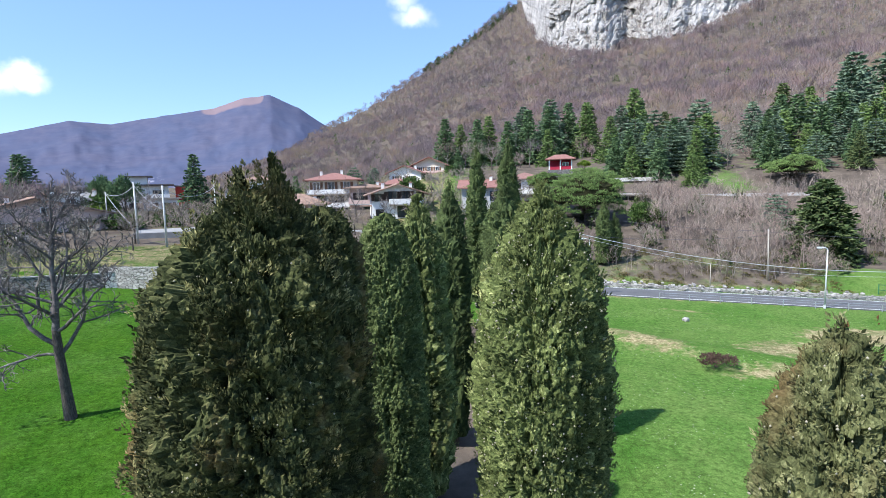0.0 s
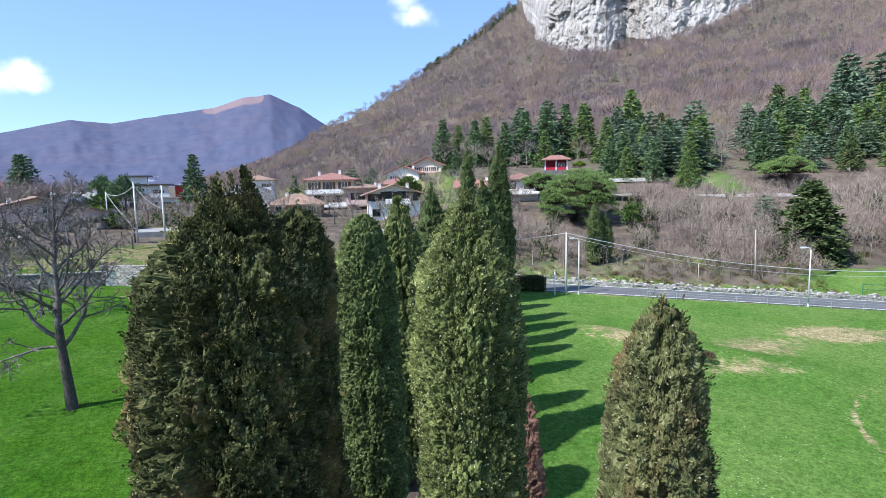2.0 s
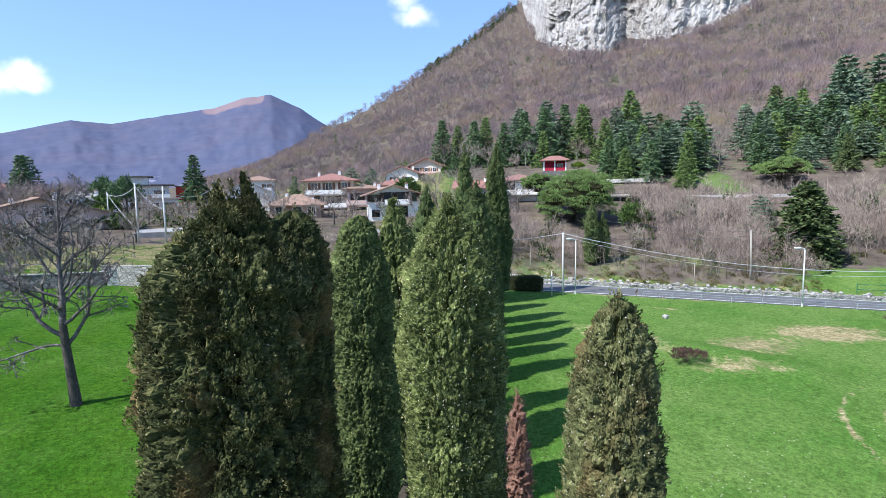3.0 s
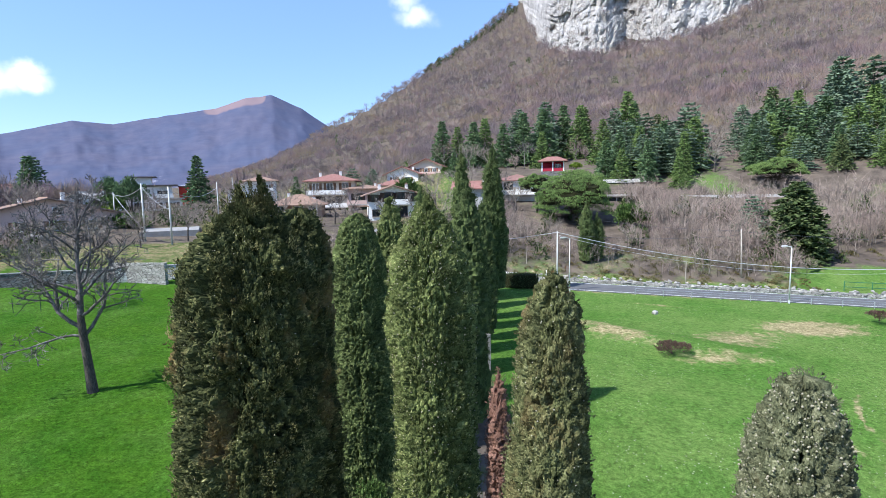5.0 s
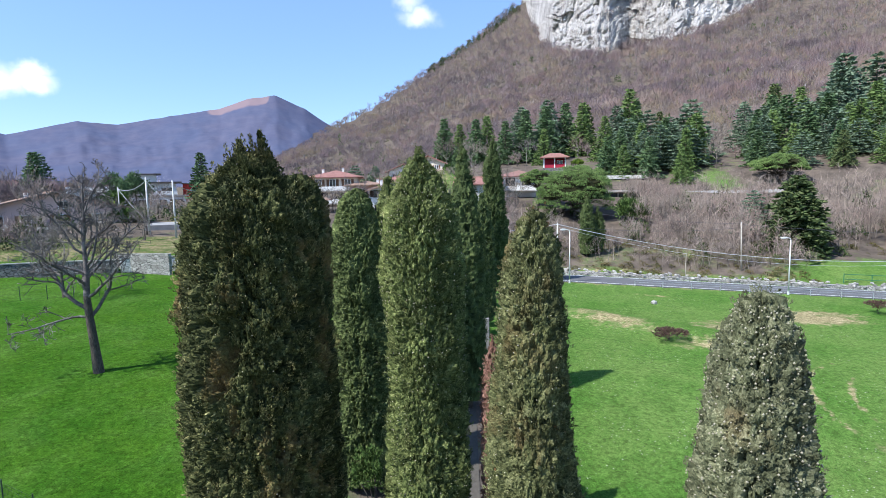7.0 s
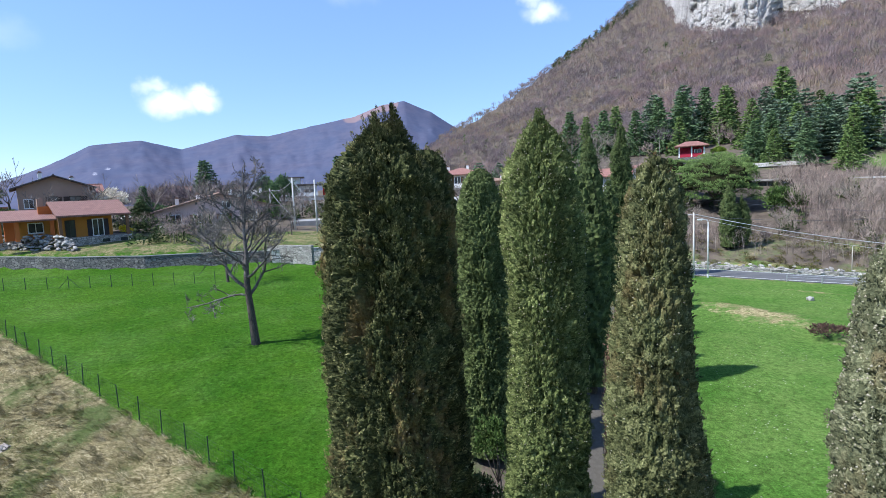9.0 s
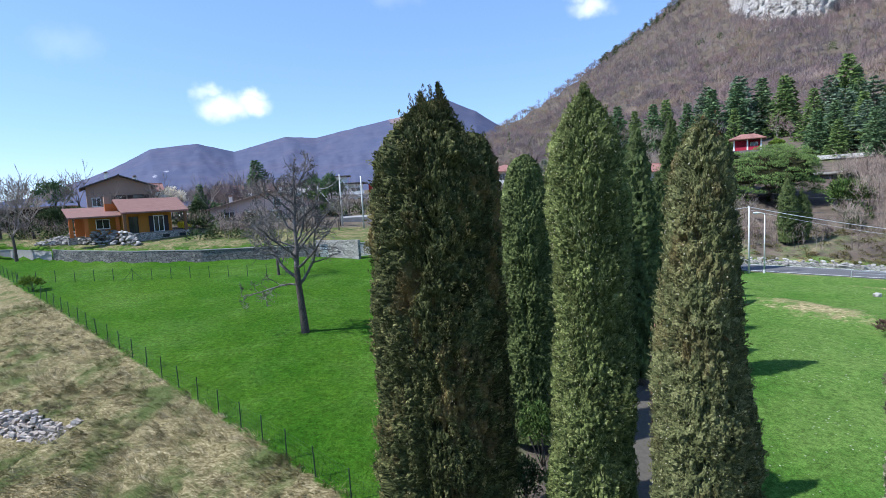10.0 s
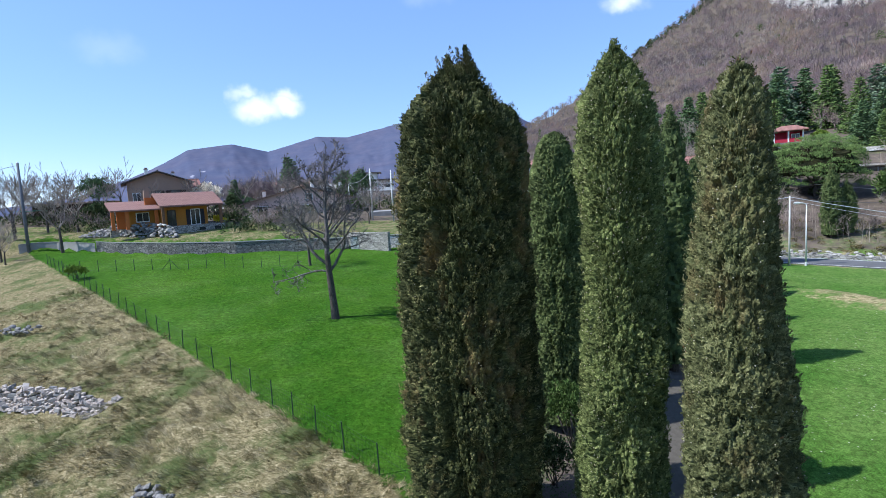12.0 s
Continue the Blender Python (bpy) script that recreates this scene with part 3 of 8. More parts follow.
dry = smooth01(0.4, -0.6, side) * (flat_y > -80)
dry = np.maximum(dry, bare_patches(flat_x, flat_y))
dry = np.maximum(dry, 0.55 * smooth01(-5.5, -2.5, beyond) * smooth01(80, 60, rr))
dry = np.maximum(dry, 0.50 * smooth01(2.0, 4.0, beyond) * smooth01(-8, 4, aa) * smooth01(250, 120, rr))
dry = np.maximum(dry, 0.60 * smooth01(0.5, 3, rr - wall_radius(aa)) * smooth01(4, 0, aa) * (flat_y > 0))
wood = smooth01(125, 190, rr) * smooth01(-30, -20, aa) * smooth01(80, 60, aa)
wood = np.maximum(wood, (0.58 + 0.22 * smooth01(12, 22, beyond)) * smooth01(3.4, 6.5, beyond) * smooth01(-6, 6, aa) * smooth01(75, 60, aa) * (1 - 0.18 * smooth01(30, 38, beyond)))
wood = np.maximum(wood, 0.62 * smooth01(8, 18, rr - wall_radius(aa)) * smooth01(0, -8, aa) * (flat_y > 0))
wood = np.maximum(wood, 0.9 * np.exp(-((flat_x - 1.0) / 4.2) ** 2) * smooth01(2, 5, flat_y) * smooth01(48, 42, flat_y))
field = np.exp(-(((flat_x - 60.0) / 13.0) ** 4 + ((flat_y - 61.5) / 3.4) ** 4))          # mown sports ground
lawn = 0 * flat_x
for cx, cy, rx, ry in ((60.0, 112.0, 6.0, 7.0), (36.0, 123.0, 6.0, 4.0), (101.0, 100.0, 10.0, 6.0), (30.0, 116.0, 9.0, 3.0)):
    lawn = np.maximum(lawn, np.exp(-(((flat_x - cx) / rx) ** 4 + ((flat_y - cy) / ry) ** 4)))
spur_ = smooth01(-1, -5, aa) * smooth01(-20, -14, aa) * smooth01(150, 190, rr) * smooth01(430, 330, rr)
wood = wood * (1 - 0.72 * spur_)
dry = np.maximum(dry, 0.62 * spur_)
wood, dry = wood * (1 - field) * (1 - 0.25 * lawn), dry * (1 - field) * (1 - 0.5 * lawn)
light = smooth01(-6, 14, flat_x)
for key, value in (("dry", dry), ("wood", wood), ("sparse", light)):
    me.attributes.new(key, "FLOAT", "POINT").data.foreach_set("value", np.asarray(value, np.float32))
tagged(new("ground", me), "green spring meadow running into dry grass and brown hillside", "ground", kind="structure")

# far mountains across the valley
FAR_AZ = (-66, -56, -51.4, -49.5, -46.4, -42.3, -39, -34, -31, -26.3, -22.3, -19.7, -17.1, -14.3, -11.6, -6, 4)
FAR_EL = (0.3, 1.6, 3.2, 4.0, 5.7, 6.2, 5.4, 6.75, 6.6, 7.6, 8.4, 9.4, 9.8, 8.6, 6.8, 4.0, 2.0)
az = np.arange(-68, 4, 0.2)
step = np.linspace(0, 1, 90)
A, S = np.meshgrid(az, step, indexing="ij")
top = np.interp(A, FAR_AZ, FAR_EL)
R = 2300 + 1900 * S
bend = vnoise(np.stack([A.ravel() * 0.35, S.ravel() * 2.2, 0 * A.ravel()], -1), 21).reshape(A.shape)
spur = np.abs(vnoise(np.stack([A.ravel() * 0.16 + bend.ravel() * 0.5 + S.ravel() * 0.7, S.ravel() * 1.3, 0 * A.ravel()], -1), 5)).reshape(A.shape)
fine = fbm(np.stack([A.ravel() * 1.2, S.ravel() * 9, 0 * A.ravel()], -1), 4, 8).reshape(A.shape)
E = -0.8 + (top + 0.8) * S ** 0.9 + (0.12 - 0.40 * spur) * np.sin(np.pi * S) ** 0.8 + 0.06 * fine * (1 - S) * S * 4 + 0.03 * fine
Z = 11 + R * np.tan(np.radians(E))
far_xyz = np.stack([R * np.sin(np.radians(A)), R * np.cos(np.radians(A)), Z], -1).reshape(-1, 3)
na, nr = A.shape
idx = np.arange(na * nr).reshape(na, nr)
quads = np.stack([idx[:-1, :-1], idx[1:, :-1], idx[1:, 1:], idx[:-1, 1:]], -1).reshape(-1, 4)
me = np_mesh("backdrop", far_xyz, quads, ["far_slopes_hazed"], smooth=True)
crest = smooth01(0.86, 0.98, S) * smooth01(-24.5, -22.5, A) * smooth01(-17.0, -18.2, A)
me.attributes.new("crest", "FLOAT", "POINT").data.foreach_set("value", np.asarray(crest.ravel(), np.float32))
scar = 0 * E
for sa, se, sw, sh in ((-28.0, 1.6, 1.6, 0.7), (-26.0, 0.9, 1.4, 0.5), (-46.2, 3.2, 0.45, 0.3), (-45.2, 3.7, 0.4, 0.25), (-48.0, 2.2, 0.35, 0.6)):
    scar = np.maximum(scar, 0.62 * np.exp(-(((A - sa) / sw) ** 2 + ((E - se) / sh) ** 2)))
me.attributes.new("scar", "FLOAT", "POINT").data.foreach_set("value", np.asarray(scar.ravel(), np.float32))
tagged(new("backdrop", me), "wooded mountain ridge across the valley, blue haze painted into its colour", "mountain", kind="structure")

# limestone cliff above the woods
def cliff_foot(az):
    """Height angle of the foot of the rock, seen from the meadow, and its distance there."""
    low = np.interp(az, (8.3, 9.0, 10.2, 11.5, 17, 18.8, 22.4, 27.7, 31, 60), (18.4, 17.0, 14.8, 12.9, 12.9, 14.2, 13.7, 14.8, 16.2, 17.5))
    el = np.interp(az, RIDGE_AZ, RIDGE_EL)
    crest = 620 + 280 * smooth01(-20, 10, az)
    f = np.clip((low - 1.5) / (el - 1.5), 0, 1) ** (1 / 0.85)
    return low, 130 + f * (crest - 130)


az = np.arange(8.3, 47, 0.11)
step = np.linspace(0, 1, 170)
A, S = np.meshgrid(az, step, indexing="ij")
crack = fbm(np.stack([A.ravel() * 1.5, S.ravel() * 6.0 - A.ravel() * 0.3, 0 * A.ravel()], -1), 5, 31).reshape(A.shape)
ledge = fbm(np.stack([A.ravel() * 0.25, S.ravel() * 12 + A.ravel() * 0.22, 0 * A.ravel()], -1), 4, 37).reshape(A.shape)
low, foot = cliff_foot(A)
low = low - 0.7 + 0.35 * vnoise(np.stack([A.ravel() * 1.3, 0 * A.ravel(), 0 * A.ravel()], -1), 51).reshape(A.shape)
high = np.interp(A, (8.3, 9, 11, 16, 60), (19.2, 20.5, 22.5, 24, 25))
E = low + (high - low) * S
knob = 1 - 2 * np.abs(vnoise(np.stack([A.ravel() * 2.6, S.ravel() * 16 - A.ravel() * 0.5, 0 * A.ravel()], -1), 41)).reshape(A.shape)
chip = 1 - 2 * np.abs(vnoise(np.stack([A.ravel() * 6.0 + 3 * S.ravel(), S.ravel() * 38, 0 * A.ravel()], -1), 43)).reshape(A.shape)
shelf = np.floor(S * 9 + 0.35 * A + 1.3 * ledge) * 0.11
R = foot - 4 + 90 * (0.55 * S + 0.45 * (shelf - 0.039 * A)) + (5 * crack + 2.6 * knob + 1.0 * chip) * smooth01(0.0, 0.12, S)
Z = 11 + R * np.tan(np.radians(E))
na, nr = A.shape
idx = np.arange(na * nr).reshape(na, nr)
quads = np.stack([idx[:-1, :-1], idx[1:, :-1], idx[1:, 1:], idx[:-1, 1:]], -1).reshape(-1, 4)
me = np_mesh("cliff", np.stack([R * np.sin(np.radians(A)), R * np.cos(np.radians(A)), Z], -1).reshape(-1, 3), quads, ["cliff_rock"])
tagged(new("cliff", me), "pale grey limestone cliff above the brown woods", "cliff", kind="structure")

# ---- trees ----
def blades(base, way, length, width, seed):
    """Leaf sprays: a folded kite for each base point, along its way. Returns verts and triangles."""
    g = np.random.default_rng(seed)
    n = len(base)
    way = way / np.linalg.norm(way, axis=1, keepdims=True)
    side = np.cross(way, g.normal(size=(n, 3)))
    side /= np.linalg.norm(side, axis=1, keepdims=True) + 1e-9
    lift = np.cross(side, way)
    L, W = length[:, None], width[:, None]
    mid = base + way * L * 0.45
    v = np.stack([base, mid - side * W * 0.5 + lift * W * 0.2, base + way * L, mid + side * W * 0.5 + lift * W * 0.2], 1)
    o = 4 * np.arange(n)[:, None]
    return v.reshape(-1, 3), np.concatenate([o + np.array([[0, 1, 2]]), o + np.array([[0, 2, 3]])], 0)


def needles(base, way, length, width, seed):
    """Thin sprays: one narrow triangle each, widest a third of the way up."""
    g = np.random.default_rng(seed)
    n = len(base)
    way = way / np.linalg.norm(way, axis=1, keepdims=True)
    side = np.cross(way, g.normal(size=(n, 3)))
    side /= np.linalg.norm(side, axis=1, keepdims=True) + 1e-9
    a = base + way * (length * 0.25)[:, None]
    v = np.stack([a - side * width[:, None] * 0.5, base + way * length[:, None], a + side * width[:, None] * 0.5 - way * (length * 0.2)[:, None]], 1)
    return v.reshape(-1, 3), np.arange(3 * n).reshape(-1, 3)


def spindles(base, way, length, width, seed):
    """Solid scaly tufts: an uneven three-sided spike each, rooted in the coat."""
    g = np.random.default_rng(seed)
    n = len(base)
    way = way / np.linalg.norm(way, axis=1, keepdims=True)
    side = np.cross(way, g.normal(size=(n, 3)))
    side /= np.linalg.norm(side, axis=1, keepdims=True) + 1e-9
    lift = np.cross(side, way)
    rows = [base + way * length[:, None]]
    for k in range(3):
        a = k * np.pi / 1.5
        r = (width * 0.5 * (0.65 + 0.8 * g.random(n)))[:, None]
        at = (length * (0.05 + 0.42 * g.random(n)))[:, None]
        rows.append(base + way * at + (side * math.cos(a) + lift * math.sin(a)) * r)
    tri = np.array([(0, 1, 2), (0, 2, 3), (0, 3, 1)])
    return np.stack(rows, 1).reshape(-1, 3), (4 * np.arange(n)[:, None, None] + tri[None]).reshape(-1, 3)


def plumes(root, axis, length, girth, per, tuft, seed, shade=None):
    """Sprays: a few scaly tufts along each axis, fanned out. Returns verts, triangles, a tone for each triangle."""
    g = np.random.default_rng(seed)
    n = len(root)
    axis = axis / np.linalg.norm(axis, axis=1, keepdims=True)
    s = (np.arange(per)[None] + g.random((n, per))) / per
    spin = g.random((n, per)) * 2 * np.pi
    u = np.cross(axis, (0.31, 0.77, 0.12) + 0 * axis)
    u /= np.linalg.norm(u, axis=1, keepdims=True) + 1e-9
    w = np.cross(axis, u)
    ray = u[:, None] * np.cos(spin)[..., None] + w[:, None] * np.sin(spin)[..., None]
    base = root[:, None] + axis[:, None] * (s * 0.62 * length[:, None])[..., None] + ray * ((1 - 0.6 * s) * girth[:, None] * 0.6)[..., None]
    way = axis[:, None] + ray * (0.55 - 0.4 * s)[..., None] + g.normal(size=(n, per, 3)) * 0.2 + (0, 0, 0.1)
    m = n * per
    ln = np.repeat(length, per) * tuft * (0.7 + 0.6 * g.random(m))
    v, f = blades(base.reshape(-1, 3), way.reshape(-1, 3), ln, ln * (0.34 + 0.16 * g.random(m)), seed + 1)
    if shade is None:
        shade = g.normal(0.42, 0.20, n)
    own = np.repeat(np.clip(shade + g.normal(0, 0.10, n), 0, 1), per) + g.normal(0, 0.06, m)
    return v, f, np.tile(np.clip(own, 0, 1), 2)


def cells(p, seed):
    """Cellular noise: the distance to the nearest jittered cell point, and that cell's random number."""
    base = np.floor(p).astype(np.int64)
    best, who = np.full(len(p), 9.0), np.zeros(len(p))
    for a in (-1, 0, 1):
        for b in (-1, 0, 1):
            for c in (-1, 0, 1):
                i = base + (a, b, c)
                q, k = [], i[:, 0] * 374761393 + i[:, 1] * 668265263 + i[:, 2] * 1442695041 + seed * 974634777
                for _ in range(4):
                    k = (k ^ (k >> 13)) * 1274126177 & 0xFFFFFFFF
                    k = k ^ (k >> 16)
                    q.append((k & 0xFFFF) / 65536)
                d = np.sqrt(((i + np.stack(q[:3], -1) - p) ** 2).sum(1))
                hit = d < best
                best, who = np.where(hit, d, best), np.where(hit, q[3], who)
    return best, who


def cypress(name, x, y, top, profile, sprays, per, size, mat, label, group="", seed=1, cones=0, spires=(), rust=0, lift=1.0, bunch=4, furrow=0.16, lobes=0.0, ragged=1.0, girth=0.34, grain=22, under=0.35, crest=0, pits=0.12, tuft=0.36, clump=0.72):
    """A columnar cypress: trunk, dark heart, a coat of feathery sprays in bunches, cones. profile: (share of height, radius)."""
    g = np.random.default_rng(seed)
    z0 = land_at(x, y)
    h = top - z0
    tree = thing(name, pose(x, y, z0), label, "tree", group)
    bm = bmesh.new()
    tube(bm, [(0, 0, -0.2), (0.02, 0.01, h * 0.3), (0.0, 0.03, h * 0.8)], [0.22 * h / 12, 0.16 * h / 12, 0.04], 8)
    part("trunk", bm, "bark_grey", tree, smooth=True)
    hs, rs = [a for a, _ in profile], [b for _, b in profile]

    def skin(t, th):
        r = np.interp(t, hs, rs)
        p = np.stack([np.cos(th) * r, np.sin(th) * r, t * h], -1)
        d = furrow * vnoise(p * (1.5, 1.5, 0.75) + seed, seed) + 0.10 * vnoise(p * (4.2, 4.2, 1.7), seed + 1)
        if pits:
            d = d - pits * np.clip(vnoise(p * (2.7, 2.7, 1.9) + 7, seed + 11) - 0.12, 0, 0.5)
        if lobes:
            d = d + lobes * np.abs(vnoise(p * (2.2, 2.2, 0.5), seed + 5))
        return r * (1 + d)

    # coat: a closed shell of rounded scaly clumps with deep creases between them
    rows_, cols_ = int(h * grain), int(6.0 * max(rs) * grain)
    ts, th = np.concatenate([np.linspace(hs[0], 0.25, rows_ // 9, endpoint=False), np.linspace(0.25, 0.994, rows_ - rows_ // 4)]), np.linspace(0, 2 * np.pi, cols_, endpoint=False)
    rows_ = len(ts)
    T, TH = np.meshgrid(ts, th, indexing="ij")
    T, TH = T.ravel(), TH.ravel()
    rr_ = skin(T, TH) - size * 0.45
    sp = np.stack([np.cos(TH) * rr_, np.sin(TH) * rr_, T * h], -1)
    wob = 0.35 * np.stack([vnoise(sp * 9, seed + 21), vnoise(sp * 9, seed + 22), vnoise(sp * 7, seed + 23)], -1)
    near, who_ = cells(sp * (1, 1, 0.62) / (size * clump) + wob, seed + 7)
    fine_, _ = cells(sp * (1, 1, 0.7) / (size * clump * 0.42), seed + 8)
    dome = 1 - 1.5 * near ** 1.5 + 0.60 * (0.5 - fine_) + g.normal(size=len(sp)) * 0.12 + 0.8 * (who_ - 0.5) - 9.0 * np.clip(0.15 - who_, 0, 1)
    rr_ = np.where(T >= 0.9939, 0.01, np.maximum(rr_ + size * 0.78 * (dome - 0.36), 0.02))
    hv = np.stack([np.cos(TH) * rr_, np.sin(TH) * rr_, T * h + size * 0.30 * dome + g.normal(size=len(sp)) * 0.008], -1)
    i = np.arange(rows_ * cols_).reshape(rows_, cols_)
    j = np.roll(i, -1, axis=1)
    q = np.stack([i[:-1], j[:-1], j[1:], i[1:]], -1).reshape(-1, 4)
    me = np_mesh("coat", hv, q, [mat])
    # under: coat tone, mostly below the sprays' tone, imitating shade between them
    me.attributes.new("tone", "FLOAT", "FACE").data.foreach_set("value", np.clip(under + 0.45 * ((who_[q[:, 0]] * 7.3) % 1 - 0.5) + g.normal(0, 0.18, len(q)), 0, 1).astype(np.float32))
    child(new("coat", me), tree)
    # bunches of sprays over the skin
    t_all = np.linspace(hs[0], 1, 400)
    wgt = (np.interp(t_all, hs, rs) + 0.05) * np.interp(t_all, (0.12, 0.28), (0.30, 1.0))
    cdf = np.cumsum(wgt) / wgt.sum()
    nb = sprays // bunch
    t = np.interp(g.random(nb), cdf, t_all)
    a = g.random(nb) * 2 * np.pi
    stick = ragged * size * (g.random(nb) ** 1.2 * 1.15 - 0.50)
    r = skin(t, a) - size * 0.50 + stick * 0.6
    out = np.stack([np.cos(a), np.sin(a), 0 * a], -1)
    heads = out * r[:, None] + np.stack([0 * t, 0 * t, t * h], -1)
    aim = out * 0.60 + (0, 0, lift) * (0.8 + 0.4 * g.random(nb))[:, None] + g.normal(size=(nb, 3)) * 0.22
    who = np.repeat(np.arange(nb), bunch)
    n = len(who)
    root = heads[who] + g.normal(size=(n, 3)) * size * (0.25, 0.25, 0.36)
    axis = aim[who] + g.normal(size=(n, 3)) * 0.30
    ln = size * (0.65 + 0.6 * g.random(n))
    ln = np.where(g.random(n) < 0.04, ln * 1.3, ln)
    # protruding bunches lighter, sunken ones darker: light and shade put into the tone
    bunch_light = g.normal(0.40, 0.19, nb) + 0.22 * (stick - stick.mean()) / (stick.std() + 1e-6) * 0.6
    shade = bunch_light[who]
    spires = list(spires)
    for _ in range(crest):
        ct, ca = g.uniform(0.80, 0.985), g.random() * 2 * np.pi
        cr = float(skin(np.array([ct]), np.array([ca]))[0]) * g.uniform(0.55, 0.97)
        spires.append((cr * math.cos(ca), cr * math.sin(ca), ct, g.uniform(0.3, 0.65), 0.09, 100))
    for sx, sy, st, length, wide, count in spires:
        m = count // 4
        k = g.random(m)
        ang = g.random(m) * 2 * np.pi
        o = np.stack([np.cos(ang), np.sin(ang), 0 * ang], -1)
        root = np.concatenate([root, o * (wide * 0.35 * (1 - k))[:, None] + np.stack([sx + 0.06 * np.sin(5 * k), sy + 0 * k, h * st + (k - 0.15) * length], -1)])
        axis = np.concatenate([axis, o * (0.95 - 0.75 * k)[:, None] + (0, 0, 1.0) + g.normal(size=(m, 3)) * 0.15])
        ln = np.concatenate([ln, (wide * 1.5 + 0.05) * (1.05 - 0.55 * k) * (0.7 + 0.5 * g.random(m))])
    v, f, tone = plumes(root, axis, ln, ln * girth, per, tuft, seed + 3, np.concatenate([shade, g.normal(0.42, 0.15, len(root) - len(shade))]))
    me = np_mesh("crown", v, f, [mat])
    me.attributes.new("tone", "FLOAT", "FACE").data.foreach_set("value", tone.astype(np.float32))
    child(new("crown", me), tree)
    if rust:
        pick = root[g.integers(0, n, rust)]
        near = np.repeat(pick, 14, 0) + g.normal(size=(rust * 14, 3)) * (0.07, 0.07, 0.11)
        o2 = near * (1, 1, 0)
        o2 /= np.linalg.norm(o2, axis=1, keepdims=True) + 1e-6
        v, f, tone = plumes(near - o2 * 0.06, o2 * 0.5 + (0, 0, 0.8) + g.normal(size=near.shape) * 0.3, size * (0.5 + 0.4 * g.random(len(near))), size * 0.2 * np.ones(len(near)), per, 0.36, seed + 9)
        me = np_mesh("dry_sprays", v, f, ["rust_sprays"])
        me.attributes.new("tone", "FLOAT", "FACE").data.foreach_set("value", tone.astype(np.float32))
        tagged(child(new("dry_sprays", me), tree), "rust-brown dried sprays", kind="stuff")
    if cones:
        t = g.random(cones) ** 0.8 * (0.985 - hs[0]) + hs[0]
        a = g.random(cones) * 2 * np.pi
        r = skin(t, a) + size * (0.22 - 0.42 * g.random(cones))
        c = np.stack([np.cos(a) * r, np.sin(a) * r, t * h], -1)
        octa = np.array([(1, 0, 0), (0, 1, 0), (-1, 0, 0), (0, -1, 0), (0, 0, 1), (0, 0, -1)], float)
        tri = np.array([(0, 1, 4), (1, 2, 4), (2, 3, 4), (3, 0, 4), (1, 0, 5), (2, 1, 5), (3, 2, 5), (0, 3, 5)])
        rad = (0.009 + 0.007 * g.random(cones)) * (1.3 if cones > 2000 else 1.0)
        v = (c[:, None] + octa[None] * rad[:, None, None]).reshape(-1, 3)
        f = (np.arange(cones)[:, None, None] * 6 + tri[None]).reshape(-1, 3)
        tagged(child(new("cone_crop", np_mesh("cone_crop", v, f, ["cone_husk"], smooth=True)), tree), "small pale round cones", kind="stuff")
    return tree


ROW = "cypresses round the graves"
P_BROAD = ((0.03, 1.36), (0.2, 1.50), (0.4, 1.51), (0.64, 1.44), (0.80, 1.34), (0.90, 1.14), (0.94, 0.84), (0.97, 0.52), (1.0, 0.06))
P_FULL = ((0.03, 0.90), (0.2, 1.00), (0.36, 0.96), (0.53, 0.86), (0.70, 0.79), (0.83, 0.73), (0.915, 0.62), (0.955, 0.44), (0.98, 0.22), (1.0, 0.03))
P_BUSHY = ((0.03, 0.86), (0.2, 0.92), (0.5, 0.86), (0.75, 0.82), (0.88, 0.76), (0.94, 0.74), (0.975, 0.5), (1.0, 0.12))
P_EVEN = ((0.03, 1.06), (0.2, 1.12), (0.36, 1.11), (0.68, 1.03), (0.86, 0.90), (0.94, 0.64), (0.975, 0.38), (1.0, 0.03))
P_SLIM = ((0.03, 0.88), (0.2, 0.92), (0.47, 0.82), (0.62, 0.72), (0.78, 0.62), (0.90, 0.52), (0.95, 0.42), (0.98, 0.26), (1.0, 0.04))
P_CONE = ((0.03, 0.82), (0.3, 0.82), (0.6, 0.77), (0.78, 0.73), (0.83, 0.67), (0.90, 0.58), (0.955, 0.44), (0.985, 0.25), (1.0, 0.04))
P_TALL = ((0.04, 0.72), (0.2, 0.95), (0.5, 0.92), (0.72, 0.80), (0.86, 0.58), (0.94, 0.30), (1.0, 0.02))
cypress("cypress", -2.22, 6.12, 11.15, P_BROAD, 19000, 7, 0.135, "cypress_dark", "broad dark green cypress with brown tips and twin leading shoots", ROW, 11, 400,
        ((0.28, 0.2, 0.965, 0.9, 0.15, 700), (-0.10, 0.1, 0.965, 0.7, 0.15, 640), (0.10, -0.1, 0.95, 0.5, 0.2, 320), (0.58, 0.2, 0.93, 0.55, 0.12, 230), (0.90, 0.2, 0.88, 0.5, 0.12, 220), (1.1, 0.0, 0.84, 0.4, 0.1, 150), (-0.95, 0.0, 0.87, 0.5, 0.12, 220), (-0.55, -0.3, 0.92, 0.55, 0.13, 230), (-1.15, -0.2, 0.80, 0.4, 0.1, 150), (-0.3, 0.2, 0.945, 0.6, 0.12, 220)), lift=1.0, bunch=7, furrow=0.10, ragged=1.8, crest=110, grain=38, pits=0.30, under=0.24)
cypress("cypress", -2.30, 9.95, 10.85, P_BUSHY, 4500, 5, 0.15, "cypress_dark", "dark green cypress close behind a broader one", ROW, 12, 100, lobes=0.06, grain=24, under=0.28)
